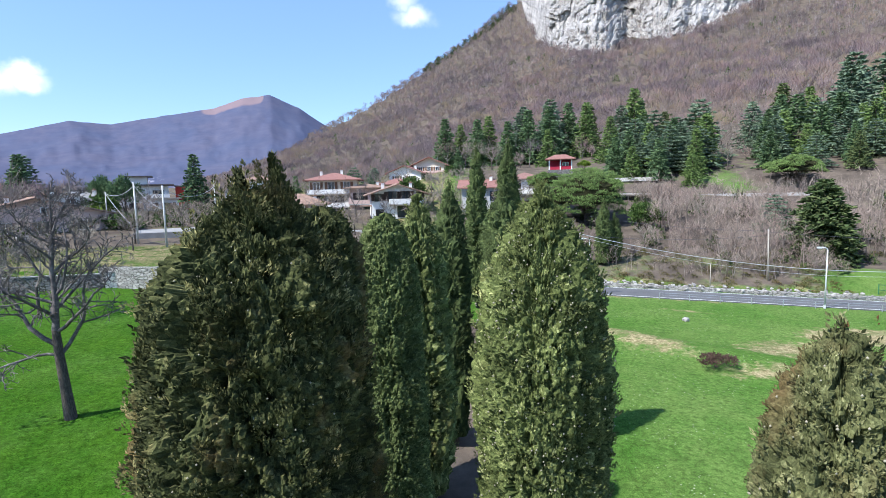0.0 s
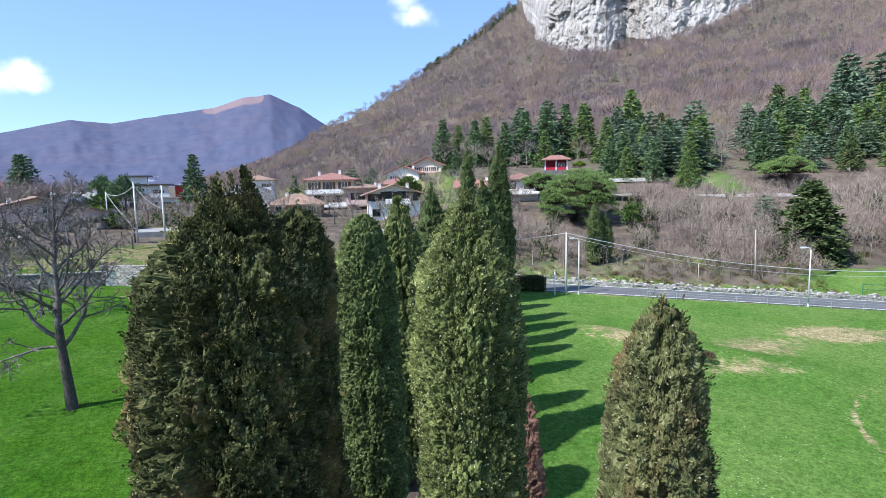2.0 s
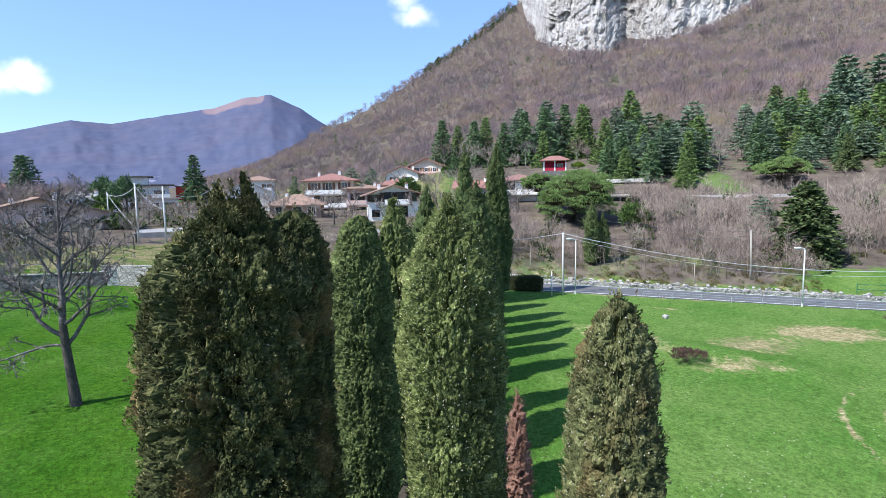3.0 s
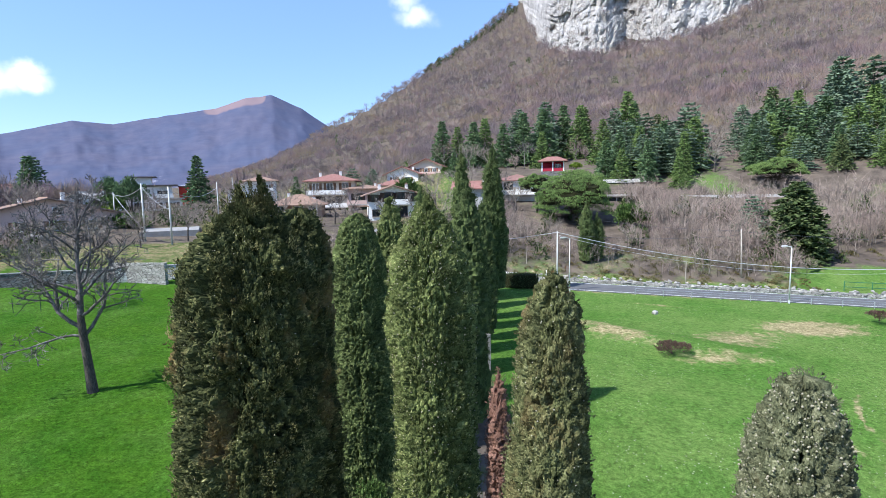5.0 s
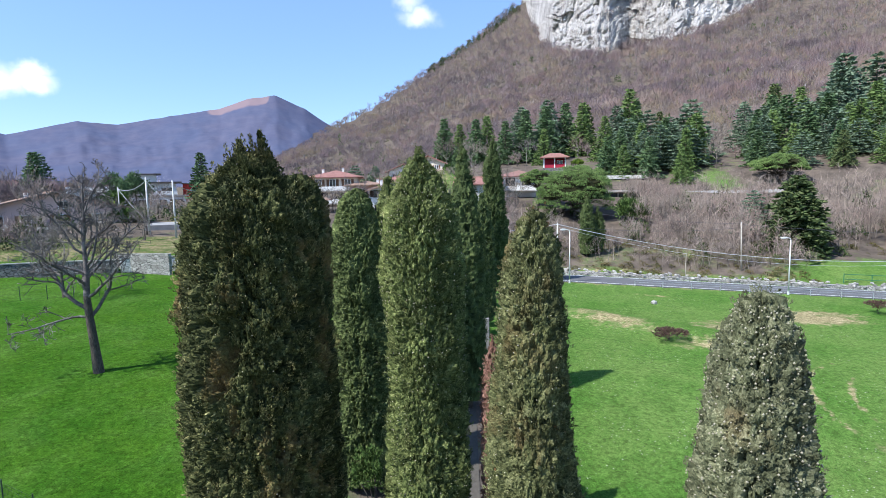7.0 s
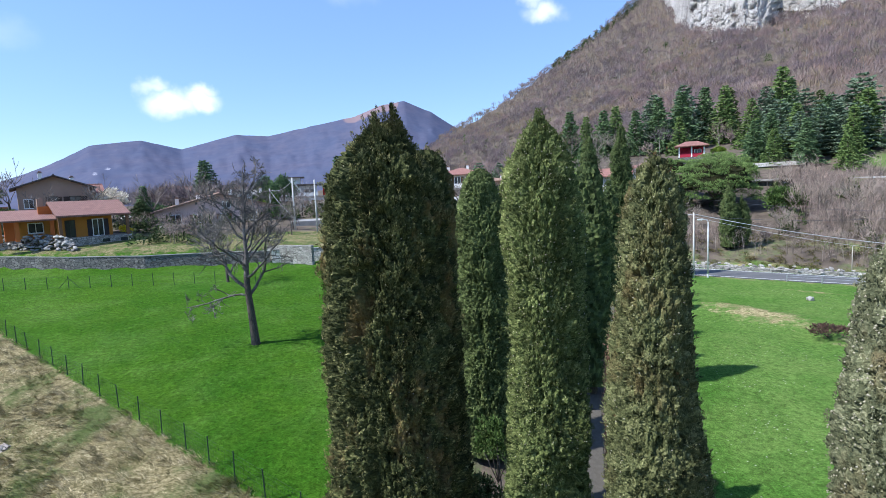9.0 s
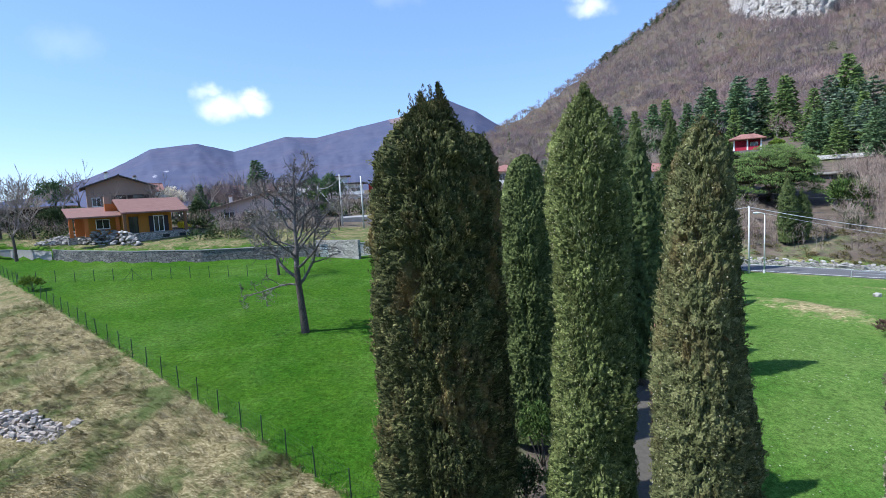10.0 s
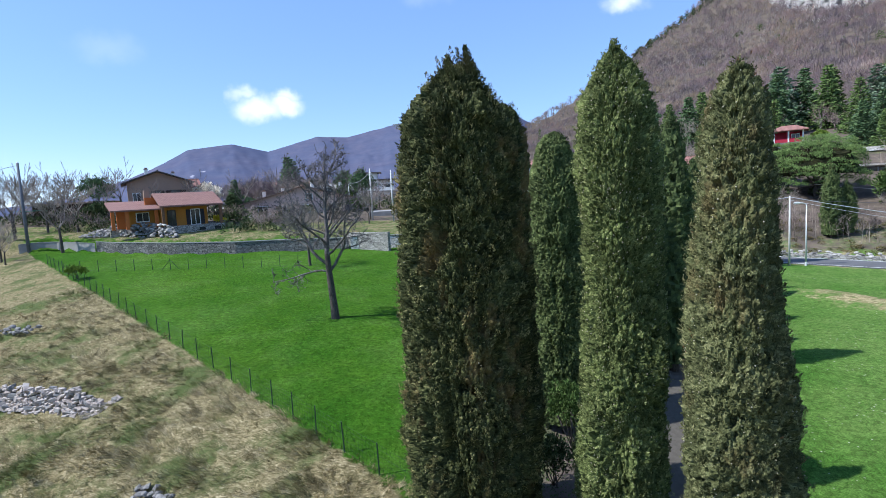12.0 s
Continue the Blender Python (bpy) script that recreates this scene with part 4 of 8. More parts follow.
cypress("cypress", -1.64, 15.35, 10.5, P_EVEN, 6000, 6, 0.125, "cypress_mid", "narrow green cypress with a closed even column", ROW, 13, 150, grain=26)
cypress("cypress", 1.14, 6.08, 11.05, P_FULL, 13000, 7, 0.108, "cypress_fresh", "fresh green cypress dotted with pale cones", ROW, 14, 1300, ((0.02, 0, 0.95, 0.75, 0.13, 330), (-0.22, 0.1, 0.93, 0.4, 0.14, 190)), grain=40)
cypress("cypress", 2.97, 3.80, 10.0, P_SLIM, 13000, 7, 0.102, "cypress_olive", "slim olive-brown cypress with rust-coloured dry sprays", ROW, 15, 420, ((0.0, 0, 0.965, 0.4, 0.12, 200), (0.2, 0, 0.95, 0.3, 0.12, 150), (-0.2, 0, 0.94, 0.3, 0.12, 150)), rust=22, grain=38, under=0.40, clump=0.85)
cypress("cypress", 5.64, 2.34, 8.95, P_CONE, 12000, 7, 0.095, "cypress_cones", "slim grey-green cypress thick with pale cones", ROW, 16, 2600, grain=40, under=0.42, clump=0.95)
cypress("cypress", -0.85, 19.3, 11.0, tuple((a, b * 1.22) for a, b in P_TALL), 3600, 4, 0.22, "cypress_fresh", "cypress with several upright pointed tips", ROW, 17, 0, ((-0.35, 0, 0.9, 0.9, 0.16, 120), (0.2, 0, 0.93, 0.9, 0.16, 120)), lobes=0.25, grain=13)
cypress("cypress", 0.36, 23.3, 11.5, P_TALL, 3600, 4, 0.22, "cypress_far", "dense dark green cypress in the row", ROW, 18, 0, grain=8)
cypress("cypress", 2.60, 21.8, 11.6, P_TALL, 3600, 4, 0.22, "cypress_far", "dark cypress with bundled upright tips", ROW, 19, 0, ((-0.3, 0, 0.9, 0.8, 0.18, 120), (0.3, 0, 0.92, 0.8, 0.16, 120)), lobes=0.25, grain=8)
for px_, py_, top_, sd in ((3.5, 30.0, 8.6, 20), (4.5, 36.8, 9.8, 21), (4.6, 40.0, 10.1, 22), (4.8, 43.2, 10.1, 23), (3.3, 33.4, 9.3, 41), (4.3, 47.0, 9.6, 42), (-0.9, 27.5, 9.2, 24)):
    cypress("cypress", px_, py_, top_, P_TALL, 2000, 4, 0.28, "cypress_far", "dark green cypress in the row", ROW, sd, grain=8)
cypress("cypress", 3.35, 50.0, 15.5, ((0.04, 0.9), (0.3, 1.15), (0.6, 1.0), (0.8, 0.7), (0.93, 0.35), (1, 0.03)), 3000, 4, 0.36, "cypress_far", "tall pointed dark cypress near the road", ROW, 25, furrow=0.2, grain=8)
cypress("cypress", 6.9, 54.5, 16.2, ((0.04, 1.4), (0.3, 1.6), (0.6, 1.3), (0.8, 0.9), (0.93, 0.4), (1, 0.03)), 3600, 4, 0.36, "cypress_far", "tall pointed dark cypress near the road", ROW, 26, furrow=0.2, grain=8)
cypress("cypress", 3.05, 12.3, 5.6, ((0.03, 0.34), (0.3, 0.46), (0.7, 0.42), (0.9, 0.26), (1, 0.03)), 2000, 4, 0.16, "cypress_dead", "small dead cypress, foliage dried reddish brown", "", 27, grain=16)

cypress("cypress", 21.0, 69.0, 9.4, ((0.03, 0.9), (0.3, 1.2), (0.6, 1.05), (0.85, 0.6), (1, 0.03)), 1800, 4, 0.32, "cypress_far", "dark cypress in the thicket beyond the road", "", 28, furrow=0.2, grain=8)
cypress("cypress", 22.6, 69.6, 7.6, ((0.03, 0.8), (0.3, 1.0), (0.6, 0.9), (0.85, 0.5), (1, 0.03)), 1500, 4, 0.32, "cypress_far", "dark cypress in the thicket beyond the road", "", 29, furrow=0.2, grain=8)


def bare_tree(name, x, y, height, spread, trunk_r, seed, label, levels=5, mat="twig_bark", fork=0.33, group="", z=None, droop=0.0, limbs=4, thin=0.012, low=0.72):
    """A leafless tree: trunk, then limbs that fork again and again, then twigs."""
    g = random.Random(seed)
    tree = thing(name, pose(x, y, land_at(x, y) if z is None else z), label, "tree", group)
    trunk, wood_, twigs = bmesh.new(), bmesh.new(), bmesh.new()

    def grow(bm, p, d, length, r, level):
        steps = 4 if level < 2 else 3
        pts, rad = [p.copy()], [r]
        q, way = p.copy(), d.copy()
        for i in range(steps):
            way = (way + Vector((g.uniform(-1, 1), g.uniform(-1, 1), g.uniform(-0.5, 0.7))) * (0.07 if level == 0 else 0.28) + Vector((0, 0, 0.05 + (0.25 if way.z < 0.05 else 0.0)))).normalized()
            q = q + way * (length / steps)
            pts.append(q.copy())
            rad.append(max(r * (1 - 0.42 * (i + 1) / steps), thin))
        tube(bm, pts, rad, 8 if level == 0 else 6 if level == 1 else 4 if level < 4 else 3, cap=False)
        if level >= levels:
            return
        kids = limbs if level == 0 else g.choice((3, 3, 4)) if level < levels - 1 else g.choice((3, 4))
        for i in range(kids):
            k = 1.0 if i == 0 else g.uniform(low, 1.0) if level == 0 else g.uniform(0.3, 1.0)
            s = k * steps
            a = min(int(s), steps - 1)
            start = pts[a].lerp(pts[a + 1], s - a)
            ang = 2 * math.pi * (i + g.random()) / kids
            side = way.orthogonal().normalized()
            side.rotate(Matrix.Rotation(ang, 3, way))
            bend = (g.uniform(0.5, 1.9) if level == 0 else g.uniform(0.5, 1.05)) * spread if (i or level == 0) else g.uniform(0.1, 0.35)
            nd = (way + side * bend).normalized()
            if nd.z < -0.1:
                nd.z = g.uniform(-0.08, 0.15)
                nd.normalize()
            grow(wood_ if level < 2 else twigs, start, nd, length * g.uniform(0.60, 0.84), max(rad[-1] * (0.86 if i == 0 else g.uniform(0.44, 0.68)), thin), level + 1)

    grow(trunk, Vector((0, 0, -0.2)), Vector((g.uniform(-0.06, 0.02), 0.03, 1)).normalized(), height * fork, trunk_r, 0)
    part("trunk", trunk, "bark_grey", tree, smooth=True)
    part("branchwork", wood_, mat, tree, smooth=True)
    tagged(part("twigwork", twigs, mat, tree), kind="stuff")
    return tree


def walnut_tree(x, y, height, label, seed):
    """An old leafless walnut: a leaning trunk, one leader, long knotty limbs that zigzag, and crooked twigs."""
    g = random.Random(seed)
    tree = thing("walnut_tree", pose(x, y, land_at(x, y)), label, "tree")
    trunk, limbs, twigs = bmesh.new(), bmesh.new(), bmesh.new()

    def crooked(bm, p, d, length, r, r_end, steps, kink, rise, sides):
        pts, rad, q, way = [p.copy()], [r], p.copy(), d.normalized()
        for i in range(steps):
            way = (way + Vector((g.gauss(0, 1), g.gauss(0, 1), g.gauss(0, 0.8))) * kink + Vector((0, 0, rise))).normalized()
            q = q + way * length / steps
            pts.append(q.copy())
            rad.append(r + (r_end - r) * (i + 1) / steps)
        tube(bm, pts, rad, sides, cap=False)
        return pts, rad

    def side_shoots(bm, pts, rad, count, first, length, level):
        for i in range(count):
            s = (first + (1 - first) * (i + g.random()) / count) * (len(pts) - 1)
            a = min(int(s), len(pts) - 2)
            start = pts[a].lerp(pts[a + 1], s - a)
            way = (pts[a + 1] - pts[a]).normalized()
            out = way.orthogonal().normalized()
            out.rotate(Matrix.Rotation(g.uniform(0, 2 * math.pi), 3, way))
            d = way * g.uniform(0.35, 0.9) + out + Vector((0, 0, g.uniform(-0.15, 0.45)))
            ln = length * g.uniform(0.55, 1.15) * (1.15 - 0.5 * s / (len(pts) - 1))
            r = max(min(rad[a] * 0.55, 0.05 / level), 0.015)
            p2, r2 = crooked(bm, start, d, ln, r, max(r * 0.55, 0.014), 5 if level < 3 else 3, 0.30 if level == 1 else 0.2, 0.04, 5 if level < 2 else 3)
            if level < 3:
                side_shoots(twigs, p2, r2, 5 if level == 1 else 3, 0.25, ln * (0.62 if level == 1 else 0.6), level + 1)

    lead = [Vector(c) for c in ((0.03, 0, -0.25), (0, 0, 0.1), (-0.06, -0.04, height * 0.12), (-0.17, -0.10, height * 0.28), (-0.20, -0.12, height * 0.38), (-0.10, -0.08, height * 0.50), (-0.20, 0.0, height * 0.62), (-0.08, 0.05, height * 0.74), (-0.15, 0.2, height * 0.85), (0.0, 0.15, height * 0.97))]
    lead_r = [0.33, 0.28, 0.23, 0.20, 0.17, 0.135, 0.10, 0.07, 0.045, 0.02]
    tube(trunk, lead[:5], lead_r[:5], 10, cap=False)
    tube(limbs, lead[4:], lead_r[4:], 7, cap=False)
    right = Vector((0.83, 0.55, 0))
    # share of height, way, length, radius
    rows = [(0.27, right * 1.0 + Vector((0, 0, 0.75)), 5.2, 0.11), (0.275, -right + Vector((0.1, -0.1, 0.12)), 3.9, 0.075), (0.315, -right * 0.95 + Vector((0, 0, 0.50)), 5.6, 0.12)]
    for i in range(15):
        k = i / 14
        a = 2.4 * i + g.uniform(-0.3, 0.3)
        rows.append((0.37 + 0.42 * k, Vector((math.cos(a), math.sin(a), 0.55 + 0.9 * k)), 5.0 * (1 - 0.42 * k) * g.uniform(0.85, 1.1), 0.095 * (1 - 0.55 * k)))
    for at, way, ln, r in rows:
        z = at * height
        a = max(i for i in range(len(lead) - 1) if lead[i].z <= z)
        start = lead[a].lerp(lead[a + 1], (z - lead[a].z) / (lead[a + 1].z - lead[a].z))
        pts, rad = crooked(limbs, start, way, ln, r, 0.022, 8, 0.20, 0.02 if at > 0.3 else -0.02, 6)
        side_shoots(limbs, pts, rad, 9, 0.22, ln * 0.36, 1)
    side_shoots(limbs, lead[4:], lead_r[4:], 10, 0.3, 1.5, 1)
    part("trunk", trunk, "bark_grey", tree, smooth=True)
    part("branchwork", limbs, "walnut_bark", tree, smooth=True)
    tagged(part("twigwork", twigs, "walnut_bark", tree), kind="stuff")
    return tree


walnut_tree(-18.16, 24.82, 11.6, "leafless walnut tree with a dark trunk in the meadow", 4)

# ---- woods on the mountain ----
def wood_tree(seed, twigs, fine=1.0):
    """A small leafless tree of slivers, unit height, its twigs gathered in a domed crown: verts, triangles, material of each."""
    g = np.random.default_rng(seed)
    v, f, m = [], [], []

    def sliver(p, q, w, mat):
        d = q - p
        s = np.cross(d, g.normal(size=3))
        s *= w / (np.linalg.norm(s) + 1e-9)
        k = len(v)
        v.extend((p - s, p + s, q))
        f.append((k, k + 1, k + 2))
        m.append(mat)

    lean = g.normal(size=2) * 0.04
    for a in (0.0, 2.1):
        c = np.array([math.cos(a), math.sin(a), 0]) * 0.020 * fine
        k = len(v)
        v.extend((np.array([0, 0, -0.08]) - c, np.array([0, 0, -0.08]) + c, np.array([lean[0], lean[1], 0.80])))
        f.append((k, k + 1, k + 2))
        m.append(1)
    for i in range(6):
        a = i * 2.4 + g.random()
        z = 0.22 + 0.30 * g.random()
        tip = np.array([math.cos(a) * 0.24, math.sin(a) * 0.24, z + 0.26 + 0.15 * g.random()])
        sliver(np.array([0, 0, z]), tip, 0.009 * fine, 1)
    for i in range(twigs):
        d = g.normal(size=3)
        d /= np.linalg.norm(d)
        d[2] = abs(d[2]) * 1.1 - 0.25
        c = np.array([lean[0], lean[1], 0.56]) + d * (0.34, 0.34, 0.36) * (0.55 + 0.5 * g.random())
        w = (d * 0.45 + np.array([0, 0, 0.75]) + g.normal(size=3) * 0.32) * (0.13 + 0.11 * g.random())
        sliver(c - w * 0.6, c + w * 0.6, (0.006 + 0.006 * g.random()) * fine, 0)
    return np.array(v), np.array(f), np.array(m)


def scatter(name, templates, place, height, mats, label, category, wide=1.0, seed=1):
    """One object of kind stuff: the templates set at the places, turned and scaled at random."""
    g = np.random.default_rng(seed)
    V, F, M, P, base = [], [], [], [], 0
    kind = g.integers(0, len(templates), len(place))
    for t, (v, f, m) in enumerate(templates):
        sel = np.where(kind == t)[0]
        if not len(sel):
            continue
        a = g.random(len(sel)) * 2 * np.pi
        h = height[sel]
        c, s = np.cos(a)[:, None] * h[:, None] * wide, np.sin(a)[:, None] * h[:, None] * wide
        x = v[None, :, 0] * c - v[None, :, 1] * s + place[sel, 0:1]
        y = v[None, :, 0] * s + v[None, :, 1] * c + place[sel, 1:2]
        z = v[None, :, 2] * h[:, None] + place[sel, 2:3]
        V.append(np.stack([x, y, z], -1).reshape(-1, 3))
        F.append((f[None] + (np.arange(len(sel)) * len(v))[:, None, None]).reshape(-1, f.shape[1]) + base)
        M.append(np.tile(m, len(sel)))
        P.append(np.repeat(g.random(len(sel)), len(f)))
        base += len(sel) * len(v)
    me = np_mesh(name, np.concatenate(V), np.concatenate(F), mats, np.concatenate(M))
    me.attributes.new("plant", "FLOAT", "FACE").data.foreach_set("value", np.concatenate(P).astype(np.float32))
    return tagged(new(name, me), label, category, kind="stuff")


g = np.random.default_rng(3)
az_ = g.uniform(-25, 48, 30000)
r_ = np.sqrt(g.uniform(150 ** 2, 930 ** 2, 30000))
wx, wy = r_ * np.sin(np.radians(az_)), r_ * np.cos(np.radians(az_))
wz = land(wx, wy)
crest_ = 620 + 280 * smooth01(-20, 10, az_)
dens = vnoise(np.stack([wx / 45, wy / 45, 0 * wx], -1), 77)
keep = (r_ < crest_ + 6) & (r_ < np.where(az_ > 8.6, cliff_foot(az_)[1] + 6, 2000))
# open slopes low on the spur, and the conifer park
keep &= ~((az_ < -1) & (r_ < 420) & (dens > 0.0) & (g.random(30000) < 0.8))
keep &= ~((az_ < -8) & (r_ < 230))
keep &= ~((az_ > -2) & (r_ < 205) & (g.random(30000) < 0.75))
keep &= (dens > -0.75) | (g.random(30000) < 0.4)
keep &= g.random(30000) < np.interp(r_, (150, 400, 900), (0.9, 0.72, 0.46))
wp = np.stack([wx, wy, wz], -1)[keep]
wh = (6.0 + 5.0 * g.random(keep.sum())) * (1 + 0.25 * dens[keep])
close = np.hypot(wp[:, 0], wp[:, 1]) < 300
scatter("lower_woods", [wood_tree(110 + i, 80, 0.5) for i in range(6)], wp[close], wh[close] * 0.9, ["wood_twigs", "wood_trunks"], "leafless brown trees along the lower edge of the woods", "woods", 1.15, 14)
wp, wh = wp[~close], wh[~close]
near_ = np.hypot(wp[:, 0], wp[:, 1]) < 520
scatter("hillside_woods", [wood_tree(100 + i, 72) for i in range(7)], wp[near_], wh[near_], ["wood_twigs", "wood_trunks"], "leafless brown deciduous woods covering the mountainside", "woods", 1.2, 4)
scatter("upper_woods", [wood_tree(170 + i, 36, 1.5) for i in range(7)], wp[~near_], wh[~near_], ["wood_twigs", "wood_trunks"], "leafless brown woods high on the mountainside", "woods", 1.25, 16)
# a few trees standing out of the skyline and along the foot of the cliff
g = np.random.default_rng(8)
n = 900
az_ = g.uniform(9, 48, n)
r_ = cliff_foot(az_)[1] - 34 * g.random(n) + 5
wx, wy = r_ * np.sin(np.radians(az_)), r_ * np.cos(np.radians(az_))
scatter("cliff_foot_woods", [wood_tree(120 + i, 40) for i in range(4)], np.stack([wx, wy, land(wx, wy)], -1), 7 + 10 * g.random(n) ** 1.6, ["wood_twigs", "wood_trunks"], "leafless trees along the foot of the cliff", "woods", 1.2, 5)


g = np.random.default_rng(18)
n = 900
az_ = 9.5 + 38.5 * g.random(n) ** 0.7
up_ = g.random(n) ** 2.2 * np.interp(az_, (9, 18, 26, 48), (0.35, 0.45, 0.9, 1.0))
lo_, ft_ = cliff_foot(az_)
hi_ = np.interp(az_, (8.3, 9, 11, 16, 60), (19.2, 20.5, 22.5, 24, 25))
r_ = ft_ - 6 + 90 * up_
wz = 11 + r_ * np.tan(np.radians(lo_ - 0.7 + (hi_ - lo_ + 0.7) * up_))
scatter("ledge_shrubs", [wood_tree(160 + i, 40) for i in range(4)], np.stack([r_ * np.sin(np.radians(az_)), r_ * np.cos(np.radians(az_)), wz - 2], -1), 4 + 5 * g.random(n), ["wood_twigs", "wood_trunks"], "leafless shrubs on the ledges of the cliff", "shrubs", 1.2, 15)


def leaf_ball(seed, count, flat=1.0, fine=0.8):
    """An evergreen bush of slivers, unit height."""
    g = np.random.default_rng(seed)
    d = g.normal(size=(count, 3))
    d /= np.linalg.norm(d, axis=1, keepdims=True)
    d[:, 2] = np.abs(d[:, 2])
    r = 0.5 * (0.65 + 0.35 * g.random(count))
    lump = 1 + 0.3 * vnoise(d * 2.5, seed)
    c = d * (r * lump)[:, None] * (1, 1, 1.7 * flat)
    v, f = blades(c, d + g.normal(size=c.shape) * 0.6 + (0, 0, 0.3), fine * (0.16 + 0.12 * g.random(count)), fine * (0.09 + 0.05 * g.random(count)), seed)
    return v, f, np.zeros(len(f), int)


# evergreen scrub and ivy-clad trees among the woods
g = np.random.default_rng(12)
n = 300
az_ = g.uniform(-24, 46, n)
r_ = np.sqrt(g.uniform(170 ** 2, 600 ** 2, n))
wx, wy = r_ * np.sin(np.radians(az_)), r_ * np.cos(np.radians(az_))
scatter("hillside_evergreens", [leaf_ball(140 + i, 90) for i in range(4)], np.stack([wx, wy, land(wx, wy)], -1), 2.5 + 4.5 * g.random(n), ["broadleaf"], "dark evergreen bushes dotted through the woods", "bushes", 0.8, 6)
g = np.random.default_rng(14)
n = 160
tt = g.random(n)
az_ = -1.5 + 9.5 * tt
r_ = (620 + 280 * smooth01(-20, 10, az_)) - 4 - 40 * g.random(n)
wx, wy = r_ * np.sin(np.radians(az_)), r_ * np.cos(np.radians(az_))
scatter("ridge_evergreens", [leaf_ball(150 + i, 90) for i in range(3)], np.stack([wx, wy, land(wx, wy)], -1), 5 + 5 * g.random(n), ["holm_leaves"], "dark evergreens along the skyline ridge", "bushes", 0.8, 7)


# ---- conifers of the park ----
def conifer(name, height, radius, seed, mat, label, whorls=17, flat=0.1, density=17, low=0.08, taper=0.85):
    """Trunk and tiers of drooping boughs; built at the origin."""
    g = np.random.default_rng(seed)
    tree = thing(name, pose(0, 0, -60), label, "tree", "conifers of the park")
    bm = bmesh.new()
    tube(bm, [(0, 0, -0.6), (0.05, 0, height * 0.5), (0, 0.05, height * 0.97)], [height * 0.018, height * 0.011, 0.03], 6)
    part("trunk", bm, "bark_grey", tree, smooth=True)
    B, W, L, D = [], [], [], []
    for i in range(whorls):
        k = i / (whorls - 1)
        z = height * (low + (0.99 - low) * k)
        reach = radius * (1 - k) ** taper * (0.8 + 0.35 * g.random()) + 0.25
        arms = max(4, int(9 * (1 - 0.45 * k)))
        for j in range(arms):
            a = 2 * np.pi * (j + g.random() * 0.8) / arms
            o = np.array([math.cos(a), math.sin(a), 0])
            side = np.array([-math.sin(a), math.cos(a), 0])
            reach_j = reach * (0.65 + 0.45 * g.random())
            n = max(7, int(0.95 * density * (0.4 + reach_j / radius)))
            s = g.random(n) ** 0.7
            droop = (flat - 0.32 * s) * s * reach_j * 0.8
            p = o * (s * reach_j)[:, None] + side * (g.normal(size=n) * 0.16 * reach_j * (1.1 - s))[:, None]
            p[:, 2] = z + droop + g.normal(size=n) * 0.07
            B.append(p)
            W.append(o * 0.7 + side * g.normal(size=(n, 1)) * 0.8 + np.array([0, 0, 0.05]) + g.normal(size=(n, 3)) * 0.25)
            L.append((0.045 * height + 0.25) * (0.6 + 0.7 * g.random(n)))
    B, W, L = np.concatenate(B), np.concatenate(W), np.concatenate(L)
    v, f = spindles(B, W, L * 1.0, L * 0.48, seed + 1)
    child(new("crown", np_mesh("crown", v, f, [mat])), tree)
    return tree


KINDS = [conifer("fir_tree", 18, 5.0, 201, "fir_needles", "dark green fir tree with drooping tiers", 22),
         conifer("cedar_tree", 18, 5.6, 202, "cedar_needles", "blue-green cedar with broad level boughs", 19, 0.28, 18, 0.06, 0.6),
         conifer("spruce_tree", 16, 5.0, 203, "larch_needles", "yellowish green spruce on the slope", 21, 0.05, 14),
         conifer("fir_tree", 20, 5.6, 204, "pine_needles", "tall fresh green fir tree", 24, 0.0, 13, 0.04),
         conifer("cedar_tree", 15, 5.8, 205, "cedar_needles", "grey-green cedar with broad level boughs", 13, 0.3, 24, 0.08, 0.55),
         conifer("yew_tree", 11, 4.0, 206, "holm_leaves", "broad dark olive-green yew above the road", 30, 0.25, 26, 0.01, 0.5)]


def in_glade(x, y):
    """The strip of bare trees and lawn that parts the conifer park."""
    return 26.4 < math.degrees(math.atan2(x, y)) < 29.8 and y > 103


def conifer_at(kind, x, y, height, turn=0.0, sink=0.3, wide=1.15):
    src_h = (18, 18, 16, 20, 15, 11)[kind]
    k = height / src_h
    return copy_thing(KINDS[kind], pose(x, y, land_at(x, y) - sink, 0, 0, turn) @ Matrix.Diagonal((k * wide, k * wide, k, 1)))


g = random.Random(5)
